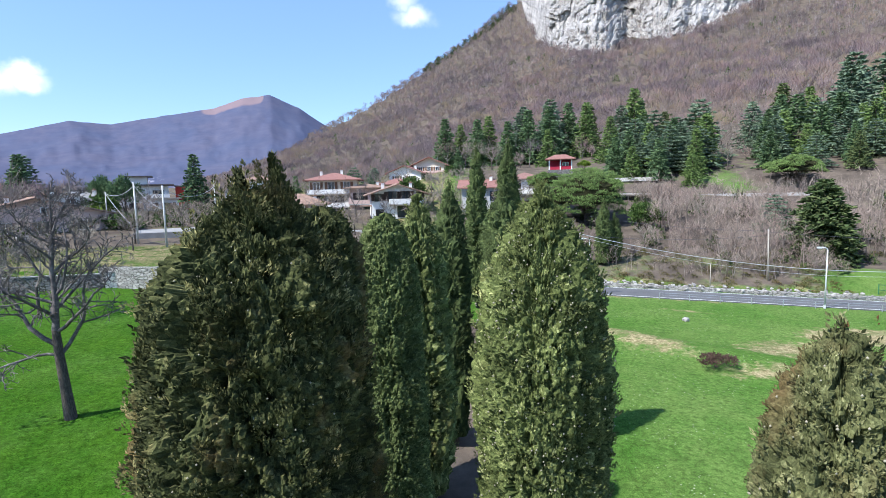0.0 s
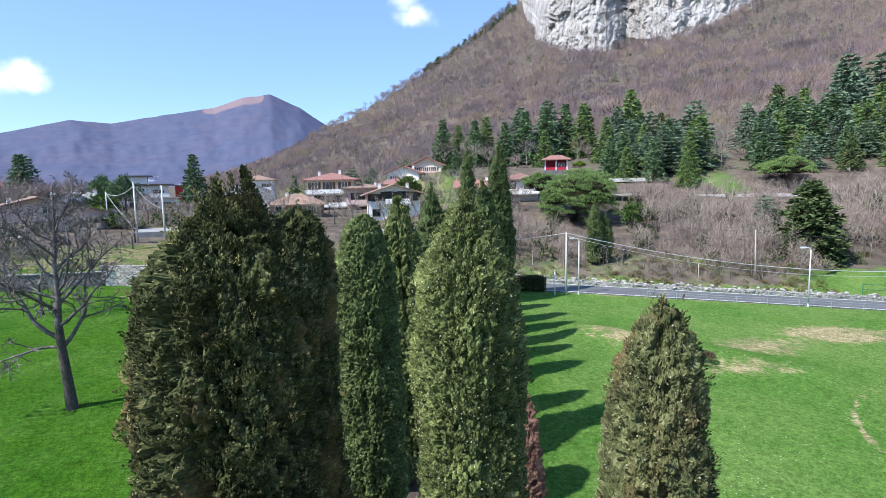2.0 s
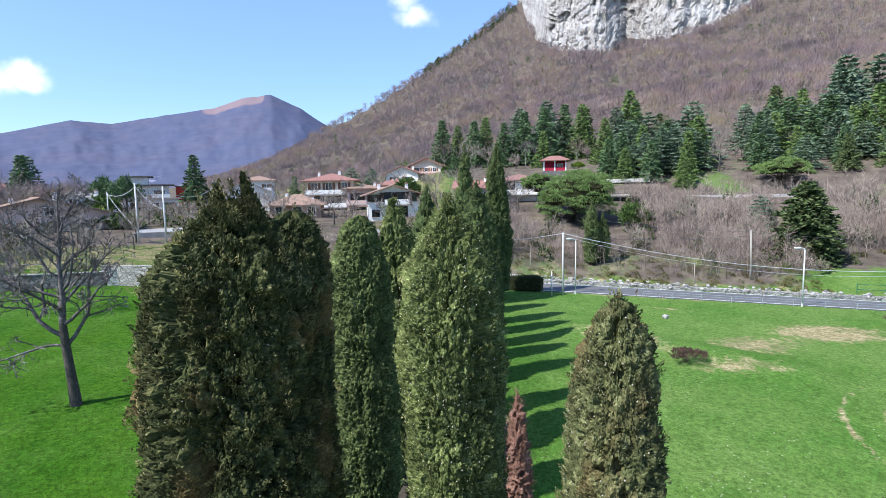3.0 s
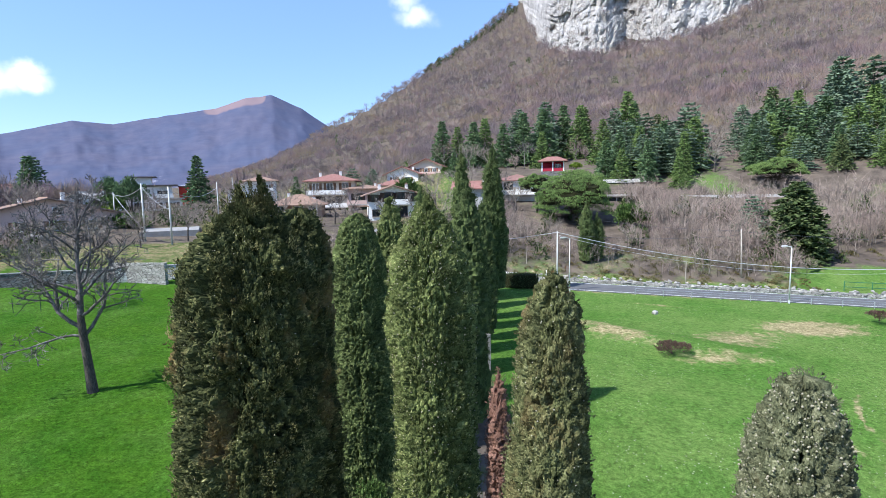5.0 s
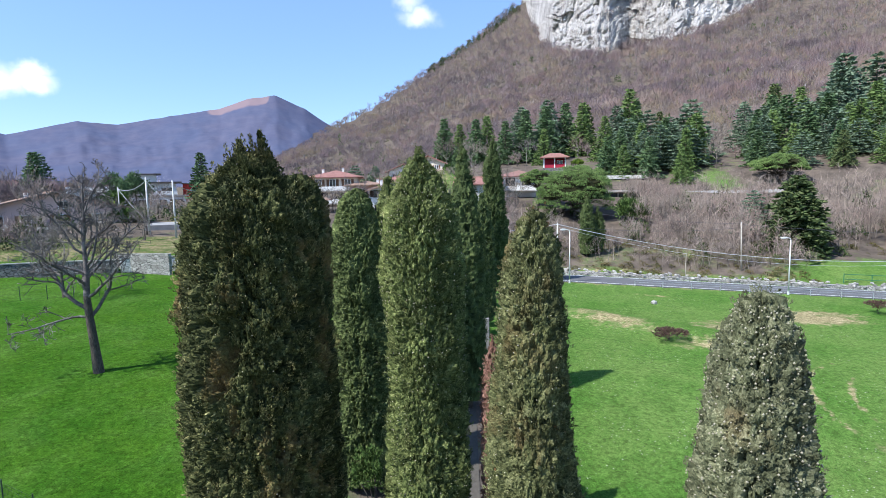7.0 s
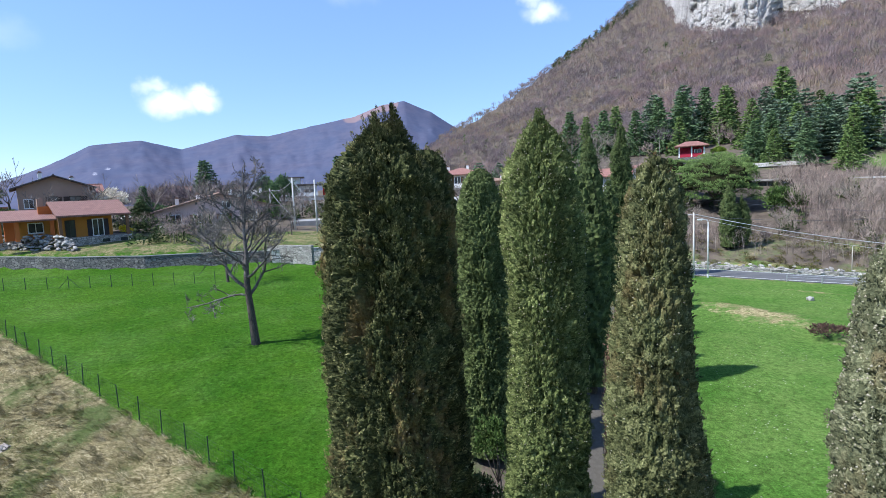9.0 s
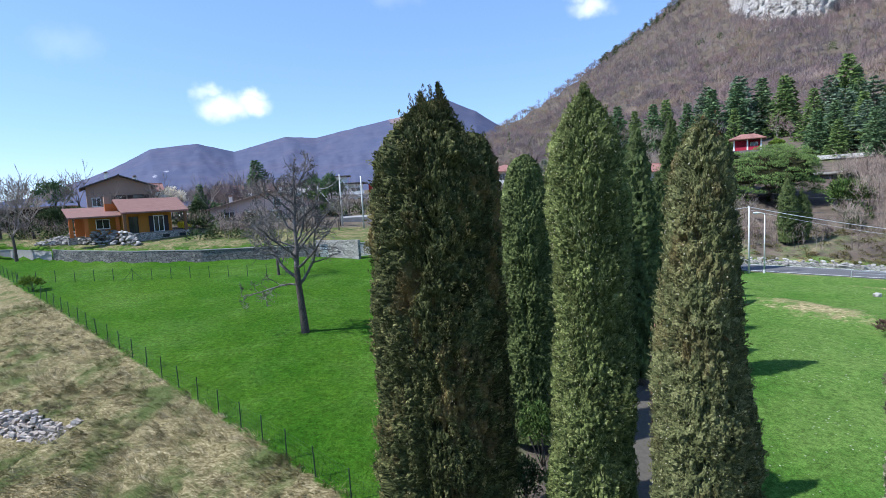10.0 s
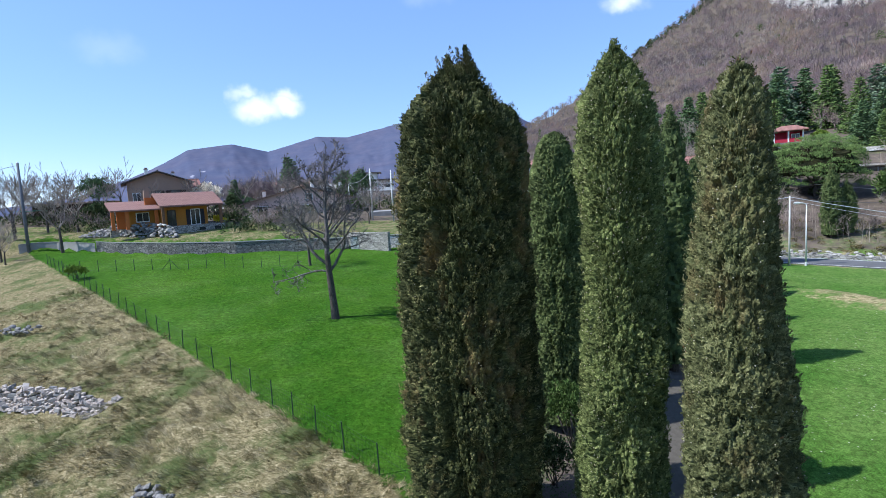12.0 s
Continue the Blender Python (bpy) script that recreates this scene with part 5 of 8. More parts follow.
# rows of firs above the houses
for x, y, h, kind in ((1.5, 158, 14, 0), (6, 163, 15, 3), (10.5, 160, 13, 0), (15, 166, 15, 3), (20.5, 158, 14, 0), (25.5, 160, 15, 0), (29.5, 150, 12, 3), (33, 162, 15, 0),
                      (28, 178, 17, 1), (36, 172, 18, 1), (41, 176, 18, 0), (46, 170, 18, 3), (50, 178, 17, 2), (55, 166, 16, 1), (60, 170, 18, 3), (65, 176, 19, 0), (70, 168, 14, 2),
                      (47, 146, 14, 3), (52, 141, 13, 0), (57, 143, 15, 4), (60, 136, 13, 1), (66, 137, 15, 4), (71, 140, 13, 2), (63, 130, 11, 3), (69, 128, 12, 0), (75, 131, 11, 4),
                      (79, 150, 12, 2), (86, 150, 15, 1), (92, 145, 16, 0), (95, 152, 18, 2), (100, 146, 16, 3), (84, 138, 11, 4), (90, 133, 13, 3), (97, 134, 14, 0),
                      (103, 137, 16, 4), (108, 143, 18, 1), (112, 135, 15, 3), (118, 140, 17, 1), (122, 131, 16, 0), (114, 150, 22, 1), (124, 150, 21, 4), (132, 146, 20, 1), (140, 150, 18, 0),
                      (104, 122, 12, 3), (111, 121, 13, 0), (118, 118, 12, 4), (127, 124, 14, 3), (134, 130, 15, 0), (136, 118, 13, 2), (96, 121, 10, 3), (146, 138, 16, 3), (150, 128, 14, 0)):
    if not in_glade(x, y):
        conifer_at(kind, x + g.uniform(-0.8, 0.8), y + g.uniform(-2, 2), h * g.uniform(0.85, 1.10), g.uniform(0, 360))
# lower edge of the park, and the dark tree above the road
for x, y, h, kind in ((42, 118, 7.5, 3), (47, 116, 9, 0), (51, 120, 11, 4), (55.5, 117, 10, 3), (59, 114, 9, 2), (63, 118, 11, 0), (52, 111, 8, 3), (44, 126, 11, 0), (50, 129, 12, 3), (56, 126, 11, 1),
                      (80, 118, 9, 3), (86, 122, 12, 0), (91, 113, 9, 4), (97, 112, 10, 3), (104, 112, 11, 0), (84, 108, 7, 2), (112, 110, 12, 3), (120, 108, 11, 4), (39.5, 122, 8, 0), (48, 122, 10, 1), (58, 121, 11, 4), (67, 121, 11, 3), (71, 116, 9, 0), (75, 121, 11, 1), (80, 126, 12, 3), (85, 129, 13, 0), (78, 112, 8, 4), (88, 116, 11, 1), (94, 117, 12, 3), (100, 116, 12, 0), (92, 106, 8, 3), (99, 105, 9, 1), (106, 106, 10, 0), (73, 133, 13, 3), (45, 121, 8, 4), (53, 124, 11, 0), (61, 124, 12, 3), (66, 126, 12, 1), (57, 132, 13, 0), (64, 134, 14, 4), (70, 124, 11, 0), (48, 133, 12, 4), (77, 127, 11, 0),
                      (82, 133, 13, 1), (88, 126, 12, 4), (94, 127, 13, 0), (99, 124, 12, 1), (106, 128, 14, 3), (110, 116, 11, 4), (116, 124, 13, 0), (123, 117, 12, 1), (86, 112, 8, 0), (95, 109, 8, 4), (102, 110, 9, 3), (130, 112, 12, 0), (109, 104, 9, 1), (115, 102, 10, 3)):
    if not in_glade(x, y):
        conifer_at(kind, x, y, h * g.uniform(0.85, 1.1), g.uniform(0, 360), wide=g.uniform(1.1, 1.45))
conifer_at(5, 50.0, 69.6, 10.8, 40, wide=1.15)
conifer_at(4, 49.5, 79.0, 7.0, 200)
# single trees in the village
for x, y, h, kind in ((-88.5, 115, 13.0, 1), (-59.2, 130, 13.5, 0), (-80.9, 103.6, 12.0, 0), (-68.0, 70.2, 4.6, 0), (-63.6, 66.2, 6.2, 0), (-61.5, 63.0, 4.0, 5), (-22.5, 140, 9.5, 4), (-17.5, 143, 8.5, 1), (-43, 160, 8, 0), (4.6, 135, 6.5, 0)):
    conifer_at(kind, x, y, h, g.uniform(0, 360))
for t_ in KINDS:
    for o_ in list(t_.children):
        bpy.data.objects.remove(o_)
    bpy.data.objects.remove(t_)


def round_tree(name, x, y, top, radius, crown_low, mat, label, seed, tufts=420, per=5, size=0.6, flat=1.0, trunk=0.22, sink=0.2, hollow=0.55, z=None, lobes=6):
    """Trunk with limbs under a crown of many leaf sprays gathered in lobes."""
    g = np.random.default_rng(seed)
    z0 = land_at(x, y) - sink if z is None else z
    h = top - z0
    tree = thing(name, pose(x, y, z0), label, "tree")
    bm = bmesh.new()
    low = max(0.3, crown_low - z0)
    tube(bm, [(0, 0, -0.3), (0.1, 0.05, low * 0.6), (0.0, 0.1, low + (h - low) * 0.4)], [trunk, trunk * 0.8, trunk * 0.4], 7)
    heads = []
    for i in range(lobes):
        a = 2.4 * i + g.random()
        k = radius * (0.25 + 0.42 * math.sqrt((i + 0.5) / lobes)) if i else 0
        c = np.array([math.cos(a) * k, math.sin(a) * k, low + (h - low) * (0.60 + 0.08 * g.random() - 0.55 * (k / radius) ** 2)])
        heads.append((c, radius * (0.42 + 0.16 * g.random())))
        tube(bm, [(0, 0.05, low * 0.8), tuple(c * (0.5, 0.5, 1) - np.array([0, 0, (h - low) * 0.25])), tuple(c)], [trunk * 0.45, trunk * 0.3, 0.03], 5)
    part("trunk", bm, "bark_grey", tree, smooth=True)
    B, W = [], []
    for c, rr0 in heads:
        n = tufts // lobes
        d = g.normal(size=(n, 3))
        d /= np.linalg.norm(d, axis=1, keepdims=True)
        d[:, 2] = np.where(d[:, 2] < -0.35, -d[:, 2], d[:, 2])
        r = rr0 * (hollow + (1 - hollow) * g.random(n)) * (1 + 0.2 * vnoise(d * 2.2 + c, seed))
        p = c + d * r[:, None] * (1, 1, max(0.62, (h - low) / (1.7 * radius)) * flat)
        p[:, 2] = np.minimum(p[:, 2], h - 0.4 * g.random(n))
        B.append(np.repeat(p, per, 0) + g.normal(size=(n * per, 3)) * size * 0.3)
        W.append(np.repeat(d * 0.7 + (0, 0, 0.5), per, 0) + g.normal(size=(n * per, 3)) * 0.55)
    B, W = np.concatenate(B), np.concatenate(W)
    ln = size * (0.6 + 0.7 * g.random(len(B)))
    v, f = blades(B, W, ln, ln * 0.4, seed + 1)
    child(new("crown", np_mesh("crown", v, f, [mat])), tree)
    return tree


def stone_pine(x, y, top, radius, crown_low, label, seed, clumps=150, needle=0.30, trunk=0.3, skirt=-0.25, lean=0.0):
    """An umbrella pine: bare trunk, forked limbs, and a dome of many small tufted clumps."""
    g = np.random.default_rng(seed)
    z0 = land_at(x, y) - 0.2
    low, h = crown_low - z0, top - z0
    tree = thing("stone_pine", pose(x, y, z0), label, "tree", "stone pines")
    bm = bmesh.new()
    hub = np.array([lean, 0.1, max(low - 0.1 * radius, 0.5)])
    tube(bm, [(0, 0, -0.3), (lean * 0.4, 0.1, hub[2] * 0.5), tuple(hub)], [trunk, trunk * 0.85, trunk * 0.7], 8)
    d = g.normal(size=(clumps * 4, 3))
    d /= np.linalg.norm(d, axis=1, keepdims=True)
    d = d[d[:, 2] > skirt][:clumps]
    lump = 1 + 0.16 * vnoise(d * 2.4 + seed, seed)
    deep = (1 - 0.30 * g.random(len(d)) ** 2) * lump
    mid = low + 0.22 * (h - low)
    c = np.stack([lean + d[:, 0] * deep * radius * 0.93, d[:, 1] * deep * radius * 0.93, mid + d[:, 2] * deep * (h - mid) * np.where(d[:, 2] < 0, 1.0, 0.95)], -1)
    for i in range(0, len(c), max(1, len(c) // 16)):
        bend = hub + (c[i] - hub) * 0.5 - (0, 0, 0.08 * radius)
        tube(bm, [tuple(hub - (0, 0, 0.2)), tuple(bend), tuple(c[i])], [trunk * 0.42, trunk * 0.26, 0.03], 5)
    part("trunk", bm, "bark_grey", tree, smooth=True)
    # inner dome that carries the tufts, coloured dark in place of shade
    al, be = np.meshgrid(np.linspace(0, np.pi * 0.56, 14), np.linspace(0, 2 * np.pi, 36, endpoint=False), indexing="ij")
    al, be = al.ravel(), be.ravel()
    dd = np.stack([np.sin(al) * np.cos(be), np.sin(al) * np.sin(be), np.cos(al)], -1)
    rr_ = (0.80 + 0.13 * vnoise(dd * 2.4 + seed, seed) + 0.05 * g.normal(size=len(dd)))[:, None]
    iv = (lean, 0, mid) + dd * rr_ * (radius * 0.93, radius * 0.93, (h - mid) * 0.95)
    i = np.arange(14 * 36).reshape(14, 36)
    j = np.roll(i, -1, axis=1)
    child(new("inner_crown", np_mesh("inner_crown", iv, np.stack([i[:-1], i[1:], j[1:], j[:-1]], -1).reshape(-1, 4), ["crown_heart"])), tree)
    per = 84
    e = g.normal(size=(len(c), per, 3))
    e /= np.linalg.norm(e, axis=2, keepdims=True)
    e[..., 2] = np.abs(e[..., 2]) * 0.9 - 0.15
    puff = radius * (0.10 + 0.05 * g.random(len(c)))[:, None, None]
    p = c[:, None] + e * puff * (1.15, 1.15, 0.8) * (0.55 + 0.45 * g.random((len(c), per, 1)))
    ln = needle * (0.45 + 0.45 * g.random(p.shape[0] * per))
    v, f = spindles(p.reshape(-1, 3), (e * 0.7 + (0, 0, 0.6) + g.normal(size=e.shape) * 0.3).reshape(-1, 3), ln, ln * 0.5, seed + 1)
    child(new("crown", np_mesh("crown", v, f, ["pine_needles"])), tree)
    return tree


stone_pine(24.9, 92.0, 14.2, 6.9, 7.6, "broad umbrella-shaped stone pine, fresh green", 301, 260, 0.36, 0.35, -0.5)
stone_pine(19.5, 99.0, 14.0, 3.6, 11.2, "small umbrella-shaped stone pine", 302, 90, 0.34, 0.25)
stone_pine(46.5, 122.0, 18.0, 4.1, 14.6, "small stone pine on a bare leaning trunk", 303, 100, 0.36, 0.22, -0.2, 0.3)
stone_pine(69.5, 106.0, 16.4, 5.4, 12.9, "umbrella-shaped stone pine above the thicket", 304, 150, 0.36, 0.3)
stone_pine(58.0, 128.0, 22.2, 2.6, 19.6, "small umbrella-shaped stone pine", 308, 60, 0.34, 0.2)
round_tree("evergreen_oak", 33.0, 86.0, 8.6, 2.6, 3.6, "broadleaf", "dark green holm oak in the thicket", 306, 700, 6, 0.45, 1.2, 0.25)
round_tree("clipped_bush", 33.2, 124.5, 17.3, 1.6, 15.4, "bush_bright", "clipped round green bush on the lawn", 307, 380, 5, 0.3, 1.0, 0.1)
for i, (x, y, top, rad_, low_, mat) in enumerate(((-62.5, 99.5, 15.2, 2.6, 9, "fir_needles"), (-55.5, 94.4, 14.9, 2.5, 8.5, "fir_needles"), (-52.0, 79.5, 9.6, 3.2, 6.0, "bush_bright"), (-47.0, 78.0, 8.4, 3.4, 5.6, "broadleaf"),
                                                   (-94.9, 65.0, 15.7, 3.3, 9.0, "fir_needles"), (-86.0, 60.0, 10.2, 3.6, 7.8, "broadleaf"), (-5.9, 108.0, 14.0, 2.6, 9.5, "broadleaf"), (-66.5, 71.5, 10.0, 1.9, 7.4, "fir_needles"),
                                                   (-57.0, 90.0, 11.5, 3.0, 8.0, "broadleaf"), (3.4, 138.0, 17.0, 2.4, 13.5, "broadleaf"), (-24.0, 132.0, 15.5, 3.2, 11.0, "fir_needles"), (-84.0, 57.5, 10.6, 2.6, 7.6, "holm_leaves"), (-78.0, 52.5, 9.8, 2.2, 7.0, "holm_leaves"))):
    round_tree("garden_tree", x, y, top, rad_, low_, mat, "dense evergreen garden tree between the houses", 320 + i, 500, 5, 0.5, 1.2, 0.2)
round_tree("magnolia_tree", -73.2, 69.6, 13.2, 2.6, 9.0, "blossom_white", "magnolia in full white blossom behind the house", 340, 500, 5, 0.4, 1.0, 0.16)
round_tree("forsythia_bush", -56.6, 54.9, 7.4, 0.75, 5.8, "blossom_yellow", "yellow-flowering forsythia bush beside the house", 341, 160, 5, 0.25, 1.0, 0.05)

# bare garden trees: three built, then repeated
BARE = "bare garden trees"
bare_tree("bare_tree", -31.2, 40.6, 8.0, 1.0, 0.16, 41, "smaller leafless fruit tree in the meadow", 5, group=BARE, thin=0.016)
first = bare_tree("bare_tree", -69.5, 40.9, 10.4, 0.8, 0.22, 42, "tall leafless tree by the garden wall", 4, group=BARE, thin=0.026)
second = bare_tree("bare_tree", -75.0, 47.0, 9.0, 1.0, 0.2, 43, "leafless tree in the scrub by the wall", 4, mat="twig_pale", group=BARE, thin=0.026)
g = random.Random(9)
for x, y, k in ((-73.5, 36.0, 0.7), (-76.5, 37.5, 0.75), (-79, 41, 0.85), (-80, 46, 0.9), (-84, 44, 1.0), (-86, 52, 1.0), (-79, 54, 0.8), (-88, 48, 0.9), (-92, 57, 0.9), (-70, 33.6, 0.45), (-71, 35, 0.5),
                (-62, 66, 0.8), (-48, 60, 0.55), (-44, 64, 0.6), (-57, 70, 0.8), (-39, 58.5, 0.55), (-41.5, 61.5, 0.6), (-66, 84, 0.9), (-72, 88, 1.0), (-36, 62, 0.5), (-96, 54, 1.0), (-99, 60, 1.1), (-92, 50, 1.0), (-103, 66, 1.1), (-90, 66, 1.1), (-106, 58, 1.0), (-74, 58, 0.7), (-70, 64, 0.8), (-33, 68, 0.6), (-38, 66, 0.7), (-46, 84, 0.7), (-30, 92, 0.8), (-24, 80, 0.7), (-13, 80, 0.6), (-8, 84, 0.7), (-3, 88, 0.8), (1, 92, 0.8), (-28, 84, 0.6), (5, 84, 0.7), (-16, 100, 0.8), (-33, 112, 0.9), (0, 108, 0.8), (-2, 116, 0.8),
                (-21, 103, 0.75), (-17.5, 90, 0.7), (-20, 86, 0.7), (-26, 108, 0.8), (-9, 128, 0.9), (-14, 125, 0.9), (-35, 104, 0.8), (-36, 128, 0.9), (-31, 136, 1.0), (-44, 110, 0.8), (8, 116, 0.8), (12.5, 103, 0.9), (15.5, 99.5, 0.9), (11, 94, 0.8), (4, 118, 0.8)):
    src_ = g.choice((first, second))
    copy_thing(src_, pose(x, y, land_at(x, y) - 0.1, 0, 0, g.uniform(0, 360)) @ Matrix.Scale(k, 4))


# taller bare trees standing in the thicket and under the park
third = bare_tree("bare_tree", 44.6, 73.5, 8.6, 0.75, 0.15, 46, "dense leafless tree with grey-brown twigs above the road", 4, mat="thicket_twigs", fork=0.16, group=BARE, thin=0.022, limbs=7)
fourth = bare_tree("bare_tree", 63.5, 68.0, 6.6, 0.62, 0.10, 47, "leafless many-stemmed tree with pinkish-grey twigs", 4, mat="thicket_twigs", fork=0.10, group=BARE, thin=0.018, limbs=8)
for x, y, k in ((45.8, 75.5, 1.0), (42.5, 76.0, 0.8), (38.5, 74.5, 0.75), (36, 79, 0.85), (31.5, 80, 0.7), (29, 76, 0.55), (26, 72, 0.5), (33.5, 73, 0.6), (40.5, 82, 0.9), (53.5, 80, 0.9), (59, 76, 0.8),
                (66, 72, 1.0), (68, 78, 1.0), (71, 70, 1.1), (73, 80, 1.1), (76, 73, 1.1), (79, 84, 1.1), (82, 74, 1.1), (65, 66, 0.8), (86, 84, 1.2), (90, 76, 1.2), (16, 74, 0.55), (12, 78, 0.6), (9.5, 74, 0.55), (18.5, 80, 0.6),
                (67, 150, 1.4), (72, 156, 1.5), (76, 146, 1.3), (110, 128, 1.3), (82, 160, 1.5), (70, 134, 1.1), (66, 128, 1.0), (75, 141, 1.2), (63, 118, 0.9), (69, 145, 1.3), (72, 127, 1.0), (65, 138, 1.1), (105, 130, 1.5), (98, 128, 1.3), (112, 140, 1.5), (92, 124, 1.1), (58, 150, 1.2), (45, 160, 1.2), (36, 140, 1.0), (22, 148, 1.2), (9, 150, 1.2), (14, 146, 1.1)):
    src_ = g.choice((third, fourth, fourth, second))
    copy_thing(src_, pose(x, y, land_at(x, y) - 0.1, 0, 0, g.uniform(0, 360)) @ Matrix.Scale(k, 4))


# thicket on the slope beyond the road
def sapling(seed, stems, twigs):
    g = np.random.default_rng(seed)
    v, f, m = [], [], []

    def sliver(p, q, w, mat):
        s = np.cross(q - p, g.normal(size=3))
        s *= w / (np.linalg.norm(s) + 1e-9)
        k = len(v)
        v.extend((p - s, p + s, q))
        f.append((k, k + 1, k + 2))
        m.append(mat)

    for i in range(stems):
        b = np.array([g.normal() * 0.10, g.normal() * 0.10, -0.03])
        t = b + np.array([g.normal() * 0.10, g.normal() * 0.10, 0.7 + 0.3 * g.random()])
        sliver(b, t, 0.007, 1)
        for j in range(twigs):
            s = 0.15 + 0.8 * g.random()
            p = b + (t - b) * s
            q = p + np.array([g.normal() * 0.10, g.normal() * 0.10, 0.06 + 0.13 * g.random()])
            sliver(p, q, 0.003 + 0.003 * g.random(), 0)
    return np.array(v), np.array(f), np.array(m)


g = np.random.default_rng(33)
n = 820
along, out_ = g.uniform(-12, 130, n), 7.5 + 31 * g.random(n) ** 1.15
tx = ROAD_P[0] + along * ROAD_D[0] - out_ * ROAD_D[1]
ty = ROAD_P[1] + along * ROAD_D[1] + out_ * ROAD_D[0]
open_ = ((tx > 47) & (tx < 90) & (out_ < 17)) | (np.hypot(tx - 66, ty - 112) < 7) | ((out_ > 28) & (tx < 32)) | (np.hypot(tx - 24.9, ty - 90) < 8.5) | (np.hypot(tx - 49.4, ty - 69) < 4)
open_ |= vnoise(np.stack([tx / 7, ty / 7, 0 * tx], -1), 66) > 0.55
tp = np.stack([tx, ty, land(tx, ty)], -1)[~open_]
tall = 2.8 + 0.10 * out_[~open_] + 2.0 * g.random(len(tp))
tall = np.where((tp[:, 0] > 14) & (tp[:, 0] < 34) & (tp[:, 1] < 92), np.minimum(tall, 3.4), tall)
half = g.random(len(tp)) < 0.5
scatter("slope_thicket", [wood_tree(430 + i, 150, 0.36) for i in range(6)], tp[half], np.minimum(tall, 8.0)[half], ["thicket_twigs", "thicket_trunks"], "leafless reddish-brown thicket on the slope beyond the road", "thicket", 1.1, 9)
scatter("slope_saplings", [sapling(400 + i, 5, 15) for i in range(6)], tp[~half], np.minimum(tall * 1.15, 9.0)[~half], ["thicket_twigs", "thicket_trunks"], "slender leafless saplings rising out of the thicket", "saplings", 1.0, 11)
n = 90
along, out_ = g.uniform(-12, 110, n), 9 + 36 * g.random(n)
tx = ROAD_P[0] + along * ROAD_D[0] - out_ * ROAD_D[1]
ty = ROAD_P[1] + along * ROAD_D[1] + out_ * ROAD_D[0]
scatter("thicket_evergreens", [leaf_ball(440 + i, 160, 1.0) for i in range(4)], np.stack([tx, ty, land(tx, ty) - 0.2], -1), 1.5 + 2.6 * g.random(n), ["holm_leaves"], "dark ivy and holly bushes inside the thicket", "bushes", 0.8, 12)
n = 620
along, out_ = g.uniform(-12, 70, n), 4.6 + 16 * g.random(n) ** 1.4
tx = ROAD_P[0] + along * ROAD_D[0] - out_ * ROAD_D[1]
ty = ROAD_P[1] + along * ROAD_D[1] + out_ * ROAD_D[0]
clear_ = (tx < 46.5) | (out_ > 16)
tx, ty = tx[clear_], ty[clear_]
n = len(tx)
scatter("roadside_brambles", [leaf_ball(420 + i, 130, 0.7, 0.6) for i in range(4)], np.stack([tx, ty, land(tx, ty) - 0.1], -1), 0.45 + 0.65 * g.random(n), ["bramble_leaves"], "low green and brown brambles along the road bank", "brambles", 1.3, 10)

# ---- road, lamps, poles, cables ----
def road_point(along, out, lift=0.0):
    x, y = ROAD_P[0] + along * ROAD_D[0] - out * ROAD_D[1], ROAD_P[1] + along * ROAD_D[1] + out * ROAD_D[0]
    return x, y, land_at(x, y) + lift


def road_height(along):
    x, y = ROAD_P[0] + along * ROAD_D[0], ROAD_P[1] + along * ROAD_D[1]
    return float(meadow(np.array([x]), np.array([y]))[0])


def strip(name, across, lift, a0, a1, step, mat, label, kind="structure", thick=0.25):
    """A band along the road between two offsets."""
    bm = bmesh.new()
    rows = []
    n = int((a1 - a0) / step)
    for i in range(n + 1):
        al = a0 + (a1 - a0) * i / n
        z = road_height(al)
        row = []
        for o, dz in ((across[0], -thick), (across[0], lift), (across[1], lift), (across[1], -thick)):
            x, y = ROAD_P[0] + al * ROAD_D[0] - o * ROAD_D[1], ROAD_P[1] + al * ROAD_D[1] + o * ROAD_D[0]
            row.append(bm.verts.new((x, y, z + dz)))
        rows.append(row)
    for p, q in zip(rows, rows[1:]):
        for j in range(3):
            bm.faces.new((p[j], q[j], q[j + 1], p[j + 1]))
    ob = part(name, bm, mat, None)
    return tagged(ob, label, name.replace("_", " "), kind=kind)


strip("road", (-2.6, 2.6), 0.06, -24, 150, 2.0, "asphalt", "grey asphalt country road below the wooded slope")
strip("edge_line", (-2.42, -2.30), 0.066, -24, 150, 2.0, "road_paint", "white painted edge line of the road", thick=-0.062)
strip("edge_line", (2.30, 2.42), 0.066, -24, 150, 2.0, "road_paint", "white painted edge line of the road", thick=-0.062)

# guard rail on the meadow's side
rail = thing("guard_rail", Matrix.Identity(4), "low grey two-wire rail on thin posts along the road", "guard rail", kind="structure")
bm = bmesh.new()
pts = [(*road_point(a, -2.95)[:2], road_height(a) + 0.62) for a in np.arange(7, 120, 3.0)]
for p, q in zip(pts, pts[1:]):
    for dz, r in ((0.06, 0.022), (-0.16, 0.018)):
        tube(bm, [(p[0], p[1], p[2] + dz), (q[0], q[1], q[2] + dz)], [r, r], 5)
part("beam", bm, "galvanised", rail)
for a in np.arange(7, 120, 3.0):
    x, y, _ = road_point(a, -3.05)
    part("post", boxed(((x, y, road_height(a) + 0.2), (0.07, 0.07, 0.95)), bevel=0.01), "galvanised", rail)

# rough stones at the foot of the bank: the nearer ones single, the rest joined
g = random.Random(21)


